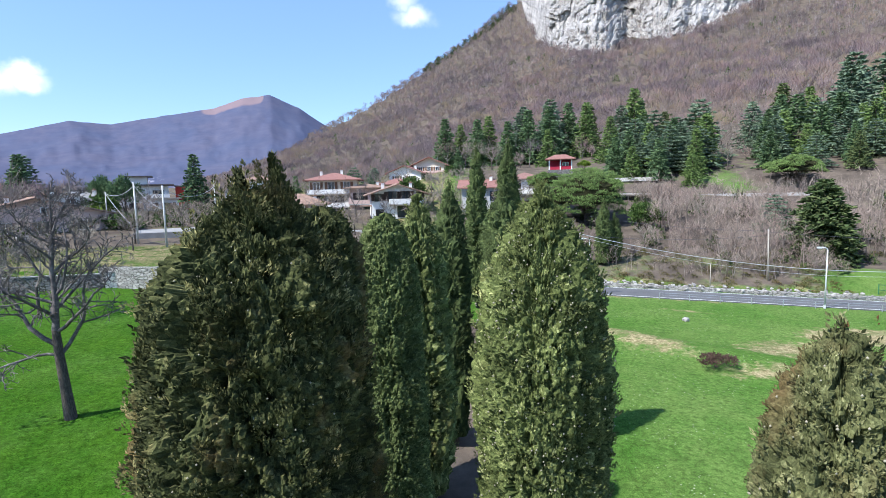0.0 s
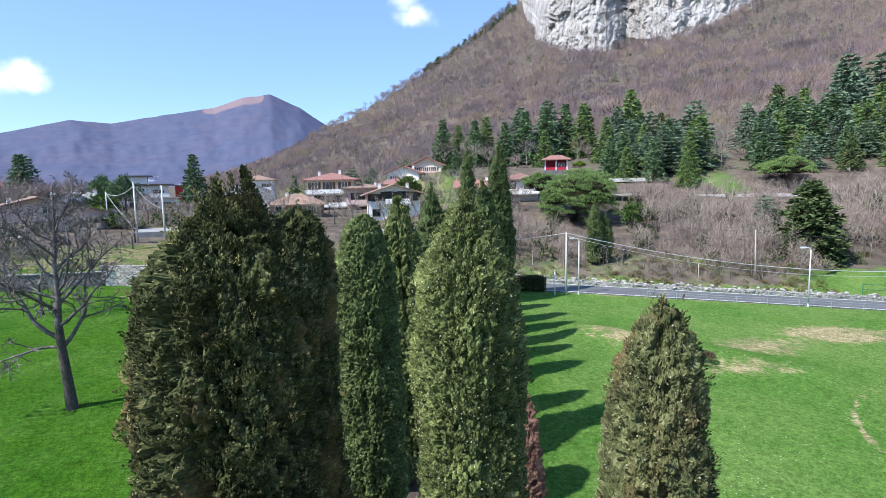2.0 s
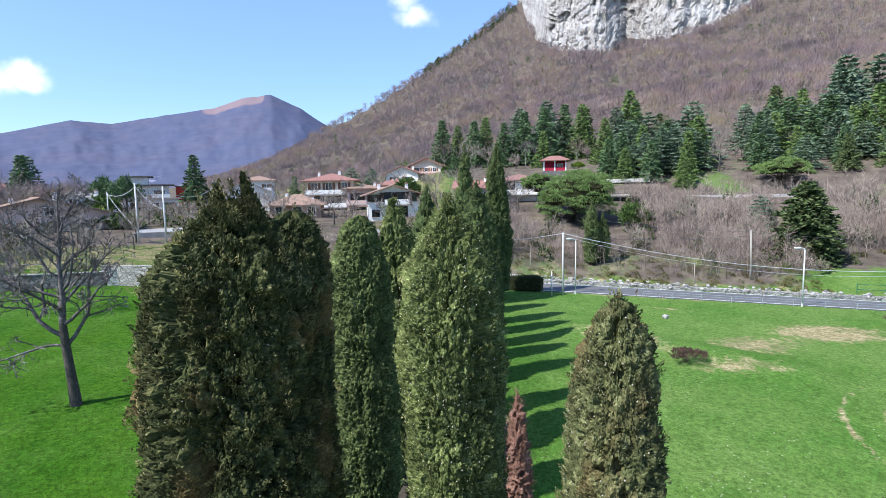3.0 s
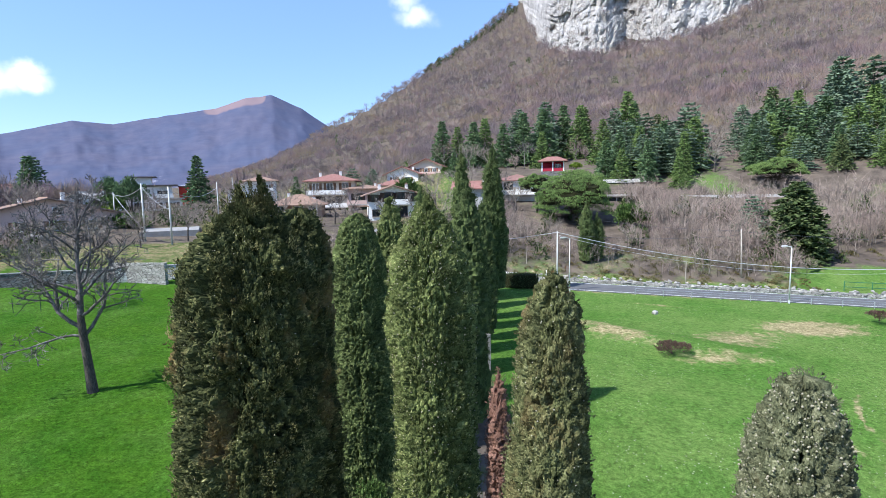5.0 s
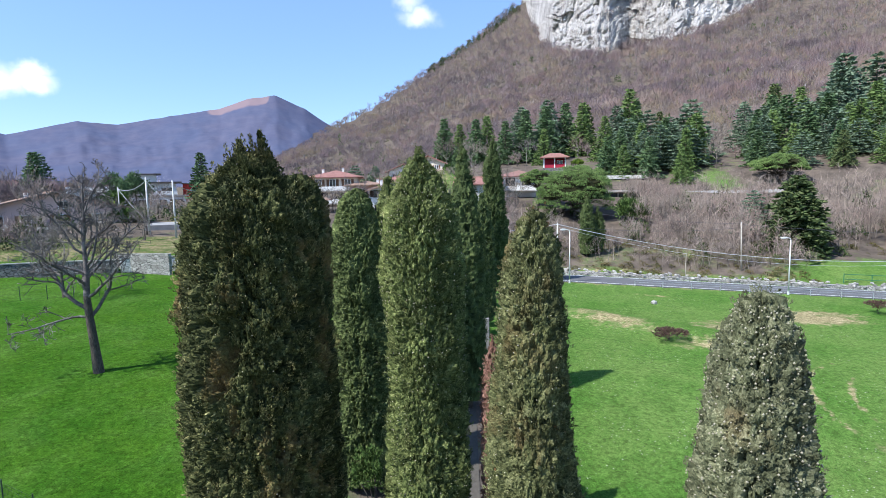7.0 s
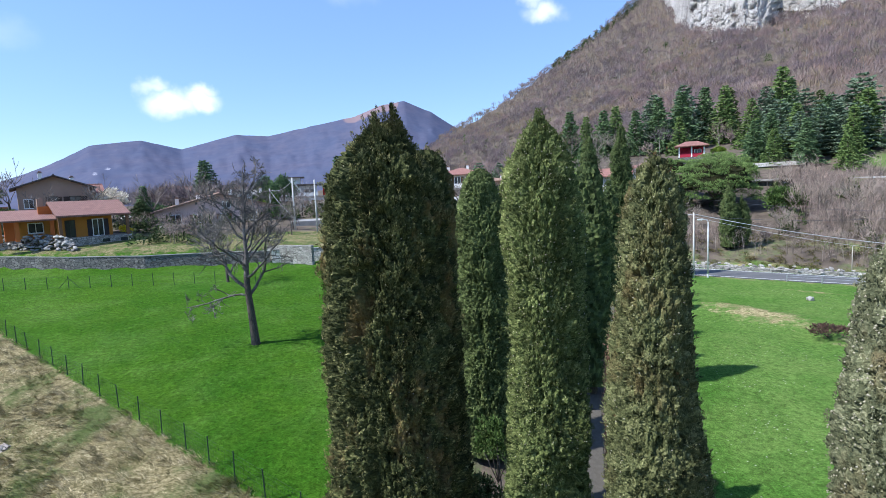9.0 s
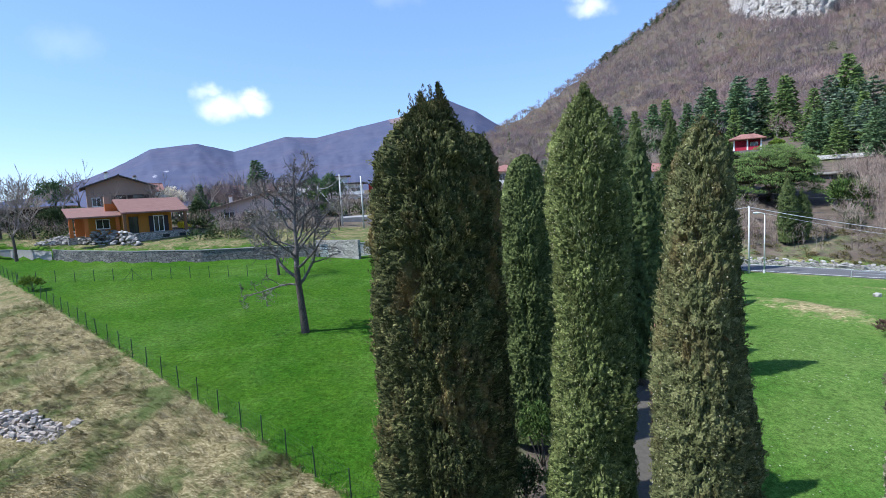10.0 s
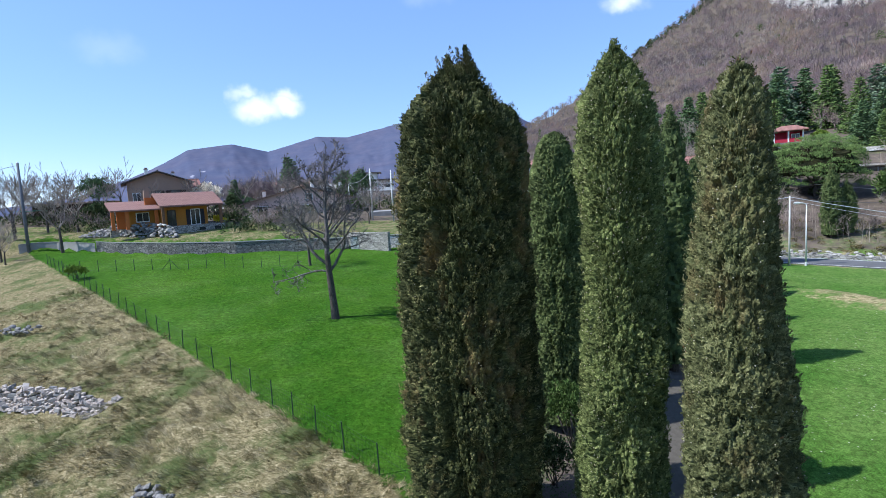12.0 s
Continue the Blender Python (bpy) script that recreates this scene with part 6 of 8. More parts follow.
def pebble(seed, sub=1):
    q = random.Random(seed)
    bm = bmesh.new()
    bmesh.ops.create_icosphere(bm, subdivisions=sub, radius=0.5)
    for v in bm.verts:
        v.co *= 1 + q.uniform(-0.3, 0.25)
        v.co.z *= 0.7
    me = bpy.data.meshes.new("stone")
    bm.to_mesh(me)
    bm.free()
    return me


PALE, GREY = [pebble(i) for i in range(5)], [pebble(10 + i) for i in range(5)]
for me in PALE:
    me.materials.append(MATS["stone_pale"])
for me in GREY:
    me.materials.append(MATS["stone_grey"])


def stone(meshes, parent, x, y, z, s, g):
    ob = new("stone", g.choice(meshes))
    ob.parent = parent
    ob.matrix_basis = pose(x, y, z, g.uniform(-25, 25), g.uniform(-25, 25), g.uniform(0, 360)) @ Matrix.Diagonal((s * g.uniform(0.8, 1.4), s * g.uniform(0.7, 1.1), s * g.uniform(0.7, 1.0), 1))
    return ob


strip("bank_foot", (2.95, 3.75), 0.42, -24, 60, 2.0, "wall_stone_mid", "rough stone footing of the road bank")
bank_wall = thing("stone_bank", Matrix.Identity(4), "low bank of rough pale stones beside the road", "stone wall", kind="structure")
for i in range(290):
    al = g.uniform(-8, 46)
    o = 2.95 + g.random() * 0.75
    x, y, _ = road_point(al, o)
    stone(PALE if g.random() < 0.6 else GREY, bank_wall, x, y, road_height(al) + 0.22 + (o - 2.95) * 0.6 + g.uniform(-0.05, 0.1), g.uniform(0.34, 0.58), g)


def street_lamp(along, out, height, label, arm=0.9, turn=0.0):
    x, y, _ = road_point(along, out)
    z = road_height(along)
    lamp = thing("street_lamp", pose(x, y, z, 0, 0, turn), label, "street lamp", "street lamps")
    part("base", rod((0, 0, -0.2), (0, 0, 0.35), 0.11, 0.10, 10), "pole_white", lamp)
    part("pole", rod((0, 0, 0.3), (0, 0, height - 0.25), 0.075, 0.055, 10), "pole_white", lamp, smooth=True)
    bm = bmesh.new()
    tube(bm, [(0, 0, height - 0.3), (-0.05, 0, height - 0.08), (-arm * 0.4, 0, height), (-arm * 0.6, 0, height)], [0.05, 0.045, 0.04, 0.035], 8)
    part("bracket", bm, "pole_white", lamp, smooth=True)
    head = part("head", boxed(((-arm * 0.85, 0, height + 0.02), (0.62, 0.26, 0.14)), bevel=0.05), "pole_white", lamp, "white lamp head")
    part("lens", boxed(((-arm * 0.9, 0, height - 0.06), (0.42, 0.2, 0.05)), bevel=0.02), "lamp_lens", head)
    return lamp


street_lamp(-0.25, -3.3, 6.2, "white street lamp beside the country road")
street_lamp(22.85, -3.0, 6.2, "white street lamp beside the country road")
street_lamp(-9.5, -2.9, 3.0, "short lamp at the end of the road wall", 0.7)
street_lamp(62, -3.0, 6.2, "white street lamp beside the country road")


def pole(name, x, y, z, top, r, mat, label, arms=0, lean=0.0):
    p = thing(name, pose(x, y, z), label, "utility pole", "utility poles")
    h = top - z
    part("pole", rod((0, 0, -0.3), (lean, 0, h), r, r * 0.7, 10), mat, p, smooth=True)
    part("cap", rod((lean, 0, h), (lean, 0, h + 0.08), r * 0.75, r * 0.4, 10), "galvanised", p)
    for i in range(arms):
        part("crossarm", boxed(((lean, 0, h - 0.35 - 0.5 * i), (1.0, 0.09, 0.09)), bevel=0.01), "galvanised", p)
        for sx in (-0.42, 0.42):
            part("insulator", rod((lean + sx, 0, h - 0.30 - 0.5 * i), (lean + sx, 0, h - 0.16 - 0.5 * i), 0.045, 0.03, 8), "frame_white", p)
    return p


def cable(a, b, sag, r, mat, label):
    n = 14
    pts = [Vector(a).lerp(Vector(b), i / n) - Vector((0, 0, sag * 4 * (i / n) * (1 - i / n))) for i in range(n + 1)]
    bm = bmesh.new()
    tube(bm, pts, [r] * (n + 1), 5)
    return tagged(part("overhead_cable", bm, mat, None), label, "cable", "overhead cables")


PM = (14.25, 56.2)
PMZ = road_height(-2.4)
pole("utility_pole", PM[0], PM[1], PMZ, 6.35, 0.10, "pole_concrete", "pale concrete cable pole beside the road")
pole("utility_pole", 39.3, 63.5, land_at(39.3, 63.5), 5.5, 0.10, "pole_wood", "weathered wooden pole on the bank", lean=-0.25)
pole("utility_pole", 12.9, 55.6, road_height(-3.6), 2.2, 0.06, "frame_white", "short white marker post by the road")
pole("utility_pole", 31.5, 62.0, land_at(31.5, 62.0), 1.8, 0.05, "pole_wood", "thin stake on the stony bank")
pole("utility_pole", 60, 56, land_at(60, 56), 1.6 - land_at(60, 56), 0.10, "pole_wood", "weathered wooden cable pole beside the sports ground")
cable((PM[0], PM[1], 6.3), (60, 56, 1.5), 1.8, 0.030, "cable", "thick pale overhead cable strung along the road")
cable((PM[0], PM[1], 6.0), (60, 56, 1.2), 2.1, 0.014, "cable", "thin overhead cable below the thick one along the road")
cable((PM[0], PM[1], 6.1), (39.0, 63.5, 4.9), 0.5, 0.016, "cable_dark", "thin overhead cable across the road")
cable((39.0, 63.5, 5.3), (90, 60.0, 3.4), 0.8, 0.016, "cable_dark", "thin overhead cable along the slope")
cable((PM[0], PM[1], 6.3), (-6.0, 60.5, 4.9), 0.5, 0.028, "cable", "thick pale overhead cable strung along the road")
cable((20, 72, 7.2), (39.0, 63.5, 5.4), 0.4, 0.014, "cable_dark", "thin overhead cable above the thicket")

# poles of the village
pole("utility_pole", -74.75, 40.0, land_at(-74.75, 40.0), 15.6, 0.21, "pole_dark", "tall dark wooden pole at the garden wall")
cable((-74.75, 40.0, 15.3), (-120, 20, 11.5), 1.2, 0.03, "cable_dark", "overhead cable leading off across the valley")
for x, y, top, r in ((-37.6, 66.0, 12.9, 0.13), (-33.6, 65.0, 12.4, 0.13), (-50.8, 81.5, 12.0, 0.09), (-37.0, 88.0, 13.5, 0.10), (-46.0, 118.0, 15.2, 0.09)):
    pole("utility_pole", x, y, land_at(x, y), top, r, "pole_concrete", "concrete power pole between the gardens")
for a, b, sg in (((-37.6, 66.0, 12.6), (-33.6, 65.0, 9.6), 0.5), ((-37.6, 66.0, 12.5), (-50.8, 81.5, 11.8), 0.7), ((-33.6, 65.0, 12.0), (-37.0, 88.0, 12.6), 1.2), ((-50.8, 81.5, 11.8), (-37.6, 66.0, 7.0), 0.3)):
    cable(a, b, sg, 0.03, "cable", "pale overhead cable between the village poles")

# ---- wire fence between meadow and bank ----
fence = thing("wire_fence", Matrix.Identity(4), "dark green wire-mesh fence on thin posts along the bank", "fence")
xs, x = [], -5.2
while x > -64:
    xs.append(x)
    x -= 1.85 + 0.25 * math.sin(x * 3.1)
prev = None
bm = bmesh.new()
g = random.Random(6)
for i, x in enumerate(xs):
    y = FENCE_A + FENCE_B * x
    z = land_at(x, y)
    p = part("post", rod((0, 0, -0.2), (g.uniform(-0.08, 0.08), g.uniform(-0.08, 0.08), 1.18), 0.028, 0.024, 6), "fence_green", fence)
    p.matrix_basis = pose(x, y, z)
    if prev:
        for h in (0.06, 0.28, 0.5, 0.72, 0.94, 1.1):
            tube(bm, [(prev[0], prev[1], prev[2] + h), (x, y, z + h)], [0.0035, 0.0035], 3, cap=False)
        for k in range(9):
            q = [prev[j] + (c - prev[j]) * k / 9 for j, c in enumerate((x, y, z))]
            tube(bm, [(q[0], q[1], q[2] + 0.04), (q[0], q[1], q[2] + 1.1)], [0.0025, 0.0025], 3, cap=False)
    prev = (x, y, z)
part("wire_mesh", bm, "fence_green", fence, "thin green wire mesh")
cross = thing("wire_fence", Matrix.Identity(4), "low wire fence with dark posts across the meadow", "fence")
prev = None
bm = bmesh.new()
for i in range(16):
    k = i / 15
    x, y = -55.5 + 27.0 * k, 31.6 + 9.5 * k
    z = land_at(x, y)
    p = part("post", rod((0, 0, -0.2), (0, 0, 1.2), 0.03, 0.026, 6), "fence_green", cross)
    p.matrix_basis = pose(x, y, z)
    if i == 6:
        for s in (-0.9, 0.9):
            part("brace", rod((x, y, z + 1.0), (x + s, y + s * 0.35, z), 0.02, 0.02, 5), "fence_green", cross)
    if prev:
        for h in (0.15, 0.5, 0.85, 1.1):
            tube(bm, [(prev[0], prev[1], prev[2] + h), (x, y, z + h)], [0.004, 0.004], 3, cap=False)
    prev = (x, y, z)
part("wire", bm, "fence_green", cross)
green = thing("green_railing", Matrix.Identity(4), "green metal railing at the sports ground", "railing")
bm = bmesh.new()
for i in range(9):
    x, y = 49.5 + 3.0 * i, 59.6 - 0.5 * i
    z = land_at(x, y)
    part("post", rod((x, y, z - 0.2), (x, y, z + 1.2), 0.05, 0.05, 6), "rail_green", green)
    if i:
        for h in (0.5, 1.1):
            tube(bm, [(x - 3.0, y + 0.5, land_at(x - 3.0, y + 0.5) + h), (x, y, z + h)], [0.04, 0.04], 5)
part("bar", bm, "rail_green", green)

# ---- retaining walls ----
def wall_run(name, az0, az1, height, thick, mat, label, back=0.0, step=0.8):
    bm = bmesh.new()
    n = max(2, int(abs(az1 - az0) / step))
    rows = []
    for i in range(n + 1):
        a = az0 + (az1 - az0) * i / n
        r = float(wall_radius(a)) + back
        s, c = math.sin(radians(a)), math.cos(radians(a))
        z = land_at((r - 0.8) * s, (r - 0.8) * c)
        rows.append([bm.verts.new(((r + o) * s, (r + o) * c, z + h)) for o, h in ((-0.12, -0.5), (0.0, height), (thick, height), (thick, -0.5))])
    for p, q in zip(rows, rows[1:]):
        for j in range(3):
            bm.faces.new((p[j + 1], q[j + 1], q[j], p[j]))
    bm.faces.new(rows[0])
    bm.faces.new(rows[-1][::-1])
    w = tagged(part(name, bm, mat, None), label, "stone wall", kind="structure")
    bm = bmesh.new()
    caps = []
    for i in range(n + 1):
        a = az0 + (az1 - az0) * i / n
        r = float(wall_radius(a)) + back
        s, c = math.sin(radians(a)), math.cos(radians(a))
        z = land_at((r - 0.8) * s, (r - 0.8) * c)
        caps.append([bm.verts.new(((r + o) * s, (r + o) * c, z + h)) for o, h in ((-0.05, height + 0.003), (-0.05, height + 0.09), (thick + 0.05, height + 0.09), (thick + 0.05, height + 0.003))])
    for p, q in zip(caps, caps[1:]):
        for j in range(3):
            bm.faces.new((p[j + 1], q[j + 1], q[j], p[j]))
    part("coping", bm, "concrete_worn", w)
    return w


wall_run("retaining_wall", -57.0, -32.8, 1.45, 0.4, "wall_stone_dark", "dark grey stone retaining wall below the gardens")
wall_run("retaining_wall", -62.5, -57.1, 1.2, 0.35, "concrete_worn", "pale concrete end of the garden wall")
# sun only grazes this run; its stone colour is raised to look sunlit
wall_run("retaining_wall", -32.6, -22.0, 1.55, 0.4, "wall_stone_pale", "pale stone retaining wall, its colour brightened to look sunlit")

# ---- houses ----
def prism(profile, length):
    """A solid: the profile (x, z points, counter-clockwise seen from -y) drawn out along y, centred."""
    bm = bmesh.new()
    a = [bm.verts.new((x, -length / 2, z)) for x, z in profile]
    b = [bm.verts.new((x, length / 2, z)) for x, z in profile]
    n = len(profile)
    bm.faces.new(a)
    bm.faces.new(b[::-1])
    for i in range(n):
        bm.faces.new((a[(i + 1) % n], a[i], b[i], b[(i + 1) % n]))
    return bm


def on_face(face, w, d, u, z, off=0.0):
    """The frame of a facade at u along it: x along the wall, -y outwards."""
    if face == "f":
        return pose(u, -d / 2 - off, z)
    if face == "b":
        return pose(u, d / 2 + off, z, 0, 0, 180)
    if face == "r":
        return pose(w / 2 + off, u, z, 0, 0, 90)
    return pose(-w / 2 - off, u, z, 0, 0, -90)


def window(parent, m, w, h, shutters=None, frame_mat="frame_white", name="window", sill=True):
    bm = boxed(((-w / 2 - 0.04, -0.03, h / 2), (0.10, 0.12, h + 0.16)), ((w / 2 + 0.04, -0.03, h / 2), (0.10, 0.12, h + 0.16)),
               ((0, -0.03, h + 0.04), (w - 0.02, 0.12, 0.10)), ((0, -0.03, -0.04), (w - 0.02, 0.12, 0.10)), ((0, -0.03, h / 2), (0.07, 0.10, h)))
    o = part(name, bm, frame_mat, parent)
    o.matrix_basis = m
    part("pane", boxed(((0, 0.0, h / 2), (w, 0.05, h))), "glass_dark", o)
    if sill:
        part("sill", boxed(((0, -0.09, -0.13), (w + 0.3, 0.2, 0.06))), "concrete_pale", o)
    if shutters:
        for s in (-1, 1):
            part("shutter", boxed(((s * (w / 2 + 0.1 + w * 0.24), -0.05, h / 2), (w * 0.48, 0.06, h + 0.05))), shutters, o)
    return o


def balcony(parent, m, w, depth, solid="render_white"):
    o = part("balcony", boxed(((0, -depth / 2, -0.08), (w, depth, 0.18))), "concrete_pale", parent)
    o.matrix_basis = m
    part("parapet", boxed(((0, -depth + 0.06, 0.47), (w, 0.12, 0.90)), ((-w / 2 + 0.06, -depth / 2, 0.47), (0.12, depth - 0.25, 0.90)), ((w / 2 - 0.06, -depth / 2, 0.47), (0.12, depth - 0.25, 0.90))), solid, o)
    return o


def house(label, x, y, z, yaw, w, d, h, wall, roof, style="gable", rise=1.6, over=0.8, windows=(), balconies=(), chimneys=(), name="house", foot=3.0, extra=()):
    """style: gable (ridge along the depth, gable to the front), side (ridge along the front), hip or flat."""
    ob = thing(name, pose(x, y, z, 0, 0, yaw), label, "house", "houses of the village")
    t = 0.2
    if style in ("gable", "side"):
        a, b = (w, d) if style == "gable" else (d, w)
        k = rise / (a / 2)
        turn = Matrix.Identity(4) if style == "gable" else Matrix.Rotation(math.pi / 2, 4, "Z")
        bm = prism([(-a / 2, -foot), (a / 2, -foot), (a / 2, h), (0, h + rise), (-a / 2, h)], b)
        bm.transform(turn)
        part("wall", bm, wall, ob)
        for s in (-1, 1):
            e = s * (a / 2 + over)
            prof = [(0, h + rise + 0.03), (e, h - over * k + 0.03), (e, h - over * k + 0.03 + t), (0, h + rise + 0.03 + t)]
            bm = prism(prof if s < 0 else prof[::-1], b + 2 * over)
            bmesh.ops.recalc_face_normals(bm, faces=bm.faces)
            bm.transform(turn)
            part("roof", bm, roof, ob)
        bm = rod((0, -b / 2 - over, h + rise + t + 0.02), (0, b / 2 + over, h + rise + t + 0.02), 0.13, 0.13, 6)
        bm.transform(turn)
        part("ridge", bm, roof, ob)
    else:
        part("wall", boxed(((0, 0, (h - foot) / 2), (w, d, h + foot))), wall, ob)
        bm = bmesh.new()
        W, D = w / 2 + over, d / 2 + over
        if style == "flat":
            box(bm, (0, 0, h + 0.15), (2 * W, 2 * D, 0.3))
        else:
            r = max(0.05, abs(w - d) / 2) if w != d else 0.05
            rx, ry = (r, 0.03) if w >= d else (0.03, r)
            low = [bm.verts.new((sx * W, sy * D, h - 0.02)) for sx, sy in ((-1, -1), (1, -1), (1, 1), (-1, 1))]
            eave = [bm.verts.new((sx * W, sy * D, h + 0.16)) for sx, sy in ((-1, -1), (1, -1), (1, 1), (-1, 1))]
            top = [bm.verts.new((sx * rx, sy * ry, h + rise + 0.16)) for sx, sy in ((-1, -1), (1, -1), (1, 1), (-1, 1))]
            bm.faces.new(low[::-1])
            bm.faces.new(top)
            for i in range(4):
                j = (i + 1) % 4
                bm.faces.new((low[i], low[j], eave[j], eave[i]))
                bm.faces.new((eave[i], eave[j], top[j], top[i]))
        part("roof", bm, roof, ob)
    for face, u, wz, ww, wh, *sh in windows:
        window(ob, on_face(face, w, d, u, wz, 0.0), ww, wh, sh[0] if sh else None, sh[1] if len(sh) > 1 else "frame_white")
    for face, u, bz, bw, bd, *mat in balconies:
        balcony(ob, on_face(face, w, d, u, bz), bw, bd, mat[0] if mat else "render_white")
    for cx, cy, cz in chimneys:
        c = part("chimney", boxed(((cx, cy, cz - 0.7), (0.55, 0.55, 1.8))), "render_white", ob)
        part("chimney_cap", boxed(((cx, cy, cz + 0.27), (0.75, 0.75, 0.10)), ((cx, cy, cz + 0.42), (0.4, 0.4, 0.2))), "roof_brown", c)
    for nm, bm, mat in extra:
        part(nm, bm, mat, ob)
    return ob


# the ochre bungalow on its terrace
YAW1 = 58.0
m1 = pose(-56.8, 50.3, 6.3, 0, 0, YAW1)
h1 = thing("house", m1, "ochre single-storey house with rose tiled roofs and a porch", "house", "houses of the village")
bm = boxed(((-0.7, 4.6, 1.42), (6.0, 6.6, 2.85)))
part("wall", bm, "render_ochre", h1)
bm = prism([(-5.2, 2.55), (0, 4.35), (0, 4.57), (-5.2, 2.77)], 8.0)
bmesh.ops.recalc_face_normals(bm, faces=bm.faces)
bm.transform(Matrix.Translation((0, 4.2, 0)) @ Matrix.Rotation(math.pi / 2, 4, "Z"))
part("roof", bm, "roof_rose", h1)
bm = prism([(5.2, 2.55), (5.2, 2.77), (0, 4.57), (0, 4.35)], 8.0)
bmesh.ops.recalc_face_normals(bm, faces=bm.faces)
bm.transform(Matrix.Translation((0, 4.2, 0)) @ Matrix.Rotation(math.pi / 2, 4, "Z"))
part("roof", bm, "roof_rose", h1)
part("plinth", boxed(((0.1, 2.2, -1.6), (7.6, 6.2, 3.19))), "wall_stone_mid", h1, "rough stone plinth with small vents")
for px_ in (-3.6, 3.6):
    part("pillar", boxed(((px_, -0.6, 1.3), (0.34, 0.34, 2.6))), "wood_brown", h1)
part("beam", boxed(((0, -0.6, 2.62), (7.6, 0.3, 0.22))), "wood_brown", h1)
part("annexe_wall", boxed(((-5.6, 5.2, 1.25), (3.6, 5.4, 2.5))), "render_ochre", h1)
part("porch_wall", boxed(((-8.0, 2.9, 1.2), (1.2, 0.3, 2.4))), "render_terracotta", h1, "terracotta-coloured porch wall")
part("gable_wall", boxed(((-4.4, 3.4, 3.2), (1.4, 0.3, 1.6))), "render_terracotta", h1)
bm = prism([(-6.2, 2.25), (0, 3.45), (0, 3.65), (-6.2, 2.45)], 5.8)
bmesh.ops.recalc_face_normals(bm, faces=bm.faces)
bm.transform(Matrix.Translation((-6.6, 6.4, 0)) @ Matrix.Rotation(math.pi / 2, 4, "Z"))
part("porch_roof", bm, "roof_rose", h1)
for px_ in (-9.2, -7.6, -4.2):
    part("pillar", boxed(((px_, 0.8, 1.1), (0.4, 0.4, 2.3))), "render_terracotta", h1)
part("annexe_plinth", boxed(((-6.6, 5.6, -1.6), (5.6, 4.6, 3.19))), "wall_stone_mid", h1)
window(h1, pose(-5.6, 2.5, 0.85), 1.4, 1.1, None, "frame_white")
window(h1, pose(0.7, 1.3, 0.05), 1.1, 2.05, "shutter_dark")
window(h1, pose(-2.3, 1.3, 0.05), 0.9, 2.0, None, "shutter_dark", "door", False)
for px_ in (1.0, 3.0):
    part("vent", boxed(((px_, -0.92, -0.55), (0.8, 0.06, 0.4))), "glass_dark", h1)
part("chimney", boxed(((-4.6, 5.0, 4.3), (0.6, 0.6, 1.4))), "render_tan", h1)

# boulder terrace in front of it
terrace = thing("boulder_terrace", Matrix.Identity(4), "terrace of big pale boulders below the ochre house", "rock wall", kind="structure")
g = random.Random(31)
for i in range(295):
    k, up = g.random(), g.random()
    x, y = -70.4 + 15.6 * k - 0.6 * up, 43.8 + 1.75 * k + 1.3 * up
    stone(PALE if g.random() < 0.42 else GREY, terrace, x, y, land_at(x, y) + 0.05 + up * (0.8 if k < 0.3 else 1.55) * min(1, 5 * k, 6 * (1.03 - k)), g.uniform(0.32, 0.66), g)
for i in range(60):
    k = g.random()
    x, y = -58.0 + 8.0 * k, 60.5 + 2.0 * k + 2.5 * g.random()
    stone(PALE if g.random() < 0.6 else GREY, terrace, x, y, land_at(x, y) + 0.1 + 0.5 * g.random(), g.uniform(0.5, 1.0), g)

SH, BR = "wood_brown", "wood_dark"
house("tan two-storey chalet with a dark overhanging gable roof", -81.0, 66.1, 7.4, 52, 9.4, 10, 6.0, "render_tan", "roof_dark", "gable", 1.7, 0.9,
      (("f", -3.4, 2.9, 1.1, 1.3), ("f", -0.2, 3.3, 0.9, 1.2, BR, BR), ("f", 2.6, 2.6, 1.5, 1.9, BR, BR), ("r", 0, 3.0, 1.1, 1.3)), (("f", 2.4, 2.4, 4.4, 1.1, "wood_dark"),), ((-1.5, 0, 8.3), (2.8, 1, 7.6)))
house("lower wing with a red tiled roof beside the chalet", -79.2, 71.0, 7.4, 52, 3.2, 5, 5.2, "render_tan", "roof_red", "side", 1.2, 0.6, (("f", 0, 3.0, 1.0, 1.2),))
shed = house("dark open shed with a low tin roof", -90.5, 57.5, 7.4, 30, 11, 4, 3.0, "wood_dark", "roof_brown", "flat", 0, 0.6, name="shed")
part("tarpaulin", boxed(((-5.5, -2.8, 2.2), (4.2, 2.2, 0.06))), "tarp_green", shed, "green tarpaulin awning")
house("long pinkish house under a shallow brown gable roof", -57.5, 75.5, 6.0, 42, 19, 11, 2.7, "render_pink", "roof_brown", "gable", 2.5, 0.9,
      (("f", -6.6, 0.3, 1.5, 1.9), ("f", -3.4, 0.9, 1.1, 1.2, SH), ("f", 0.5, 0.9, 1.1, 1.2, SH), ("f", 1.0, 3.0, 1.1, 1.0), ("f", 5, 0.9, 1.1, 1.2, SH)), (), ((-6.0, 0, 4.6), (-2.6, 2, 5.2), (2.5, 1, 6.0)))
aw = part("awning", boxed(((0, 0, 0), (2.2, 1.4, 0.05))), "awning", None)
tagged(aw, "cream fabric awning over a terrace", "awning")
aw.matrix_basis = pose(-66.4, 65.7, 8.1, 28, 0, 32)
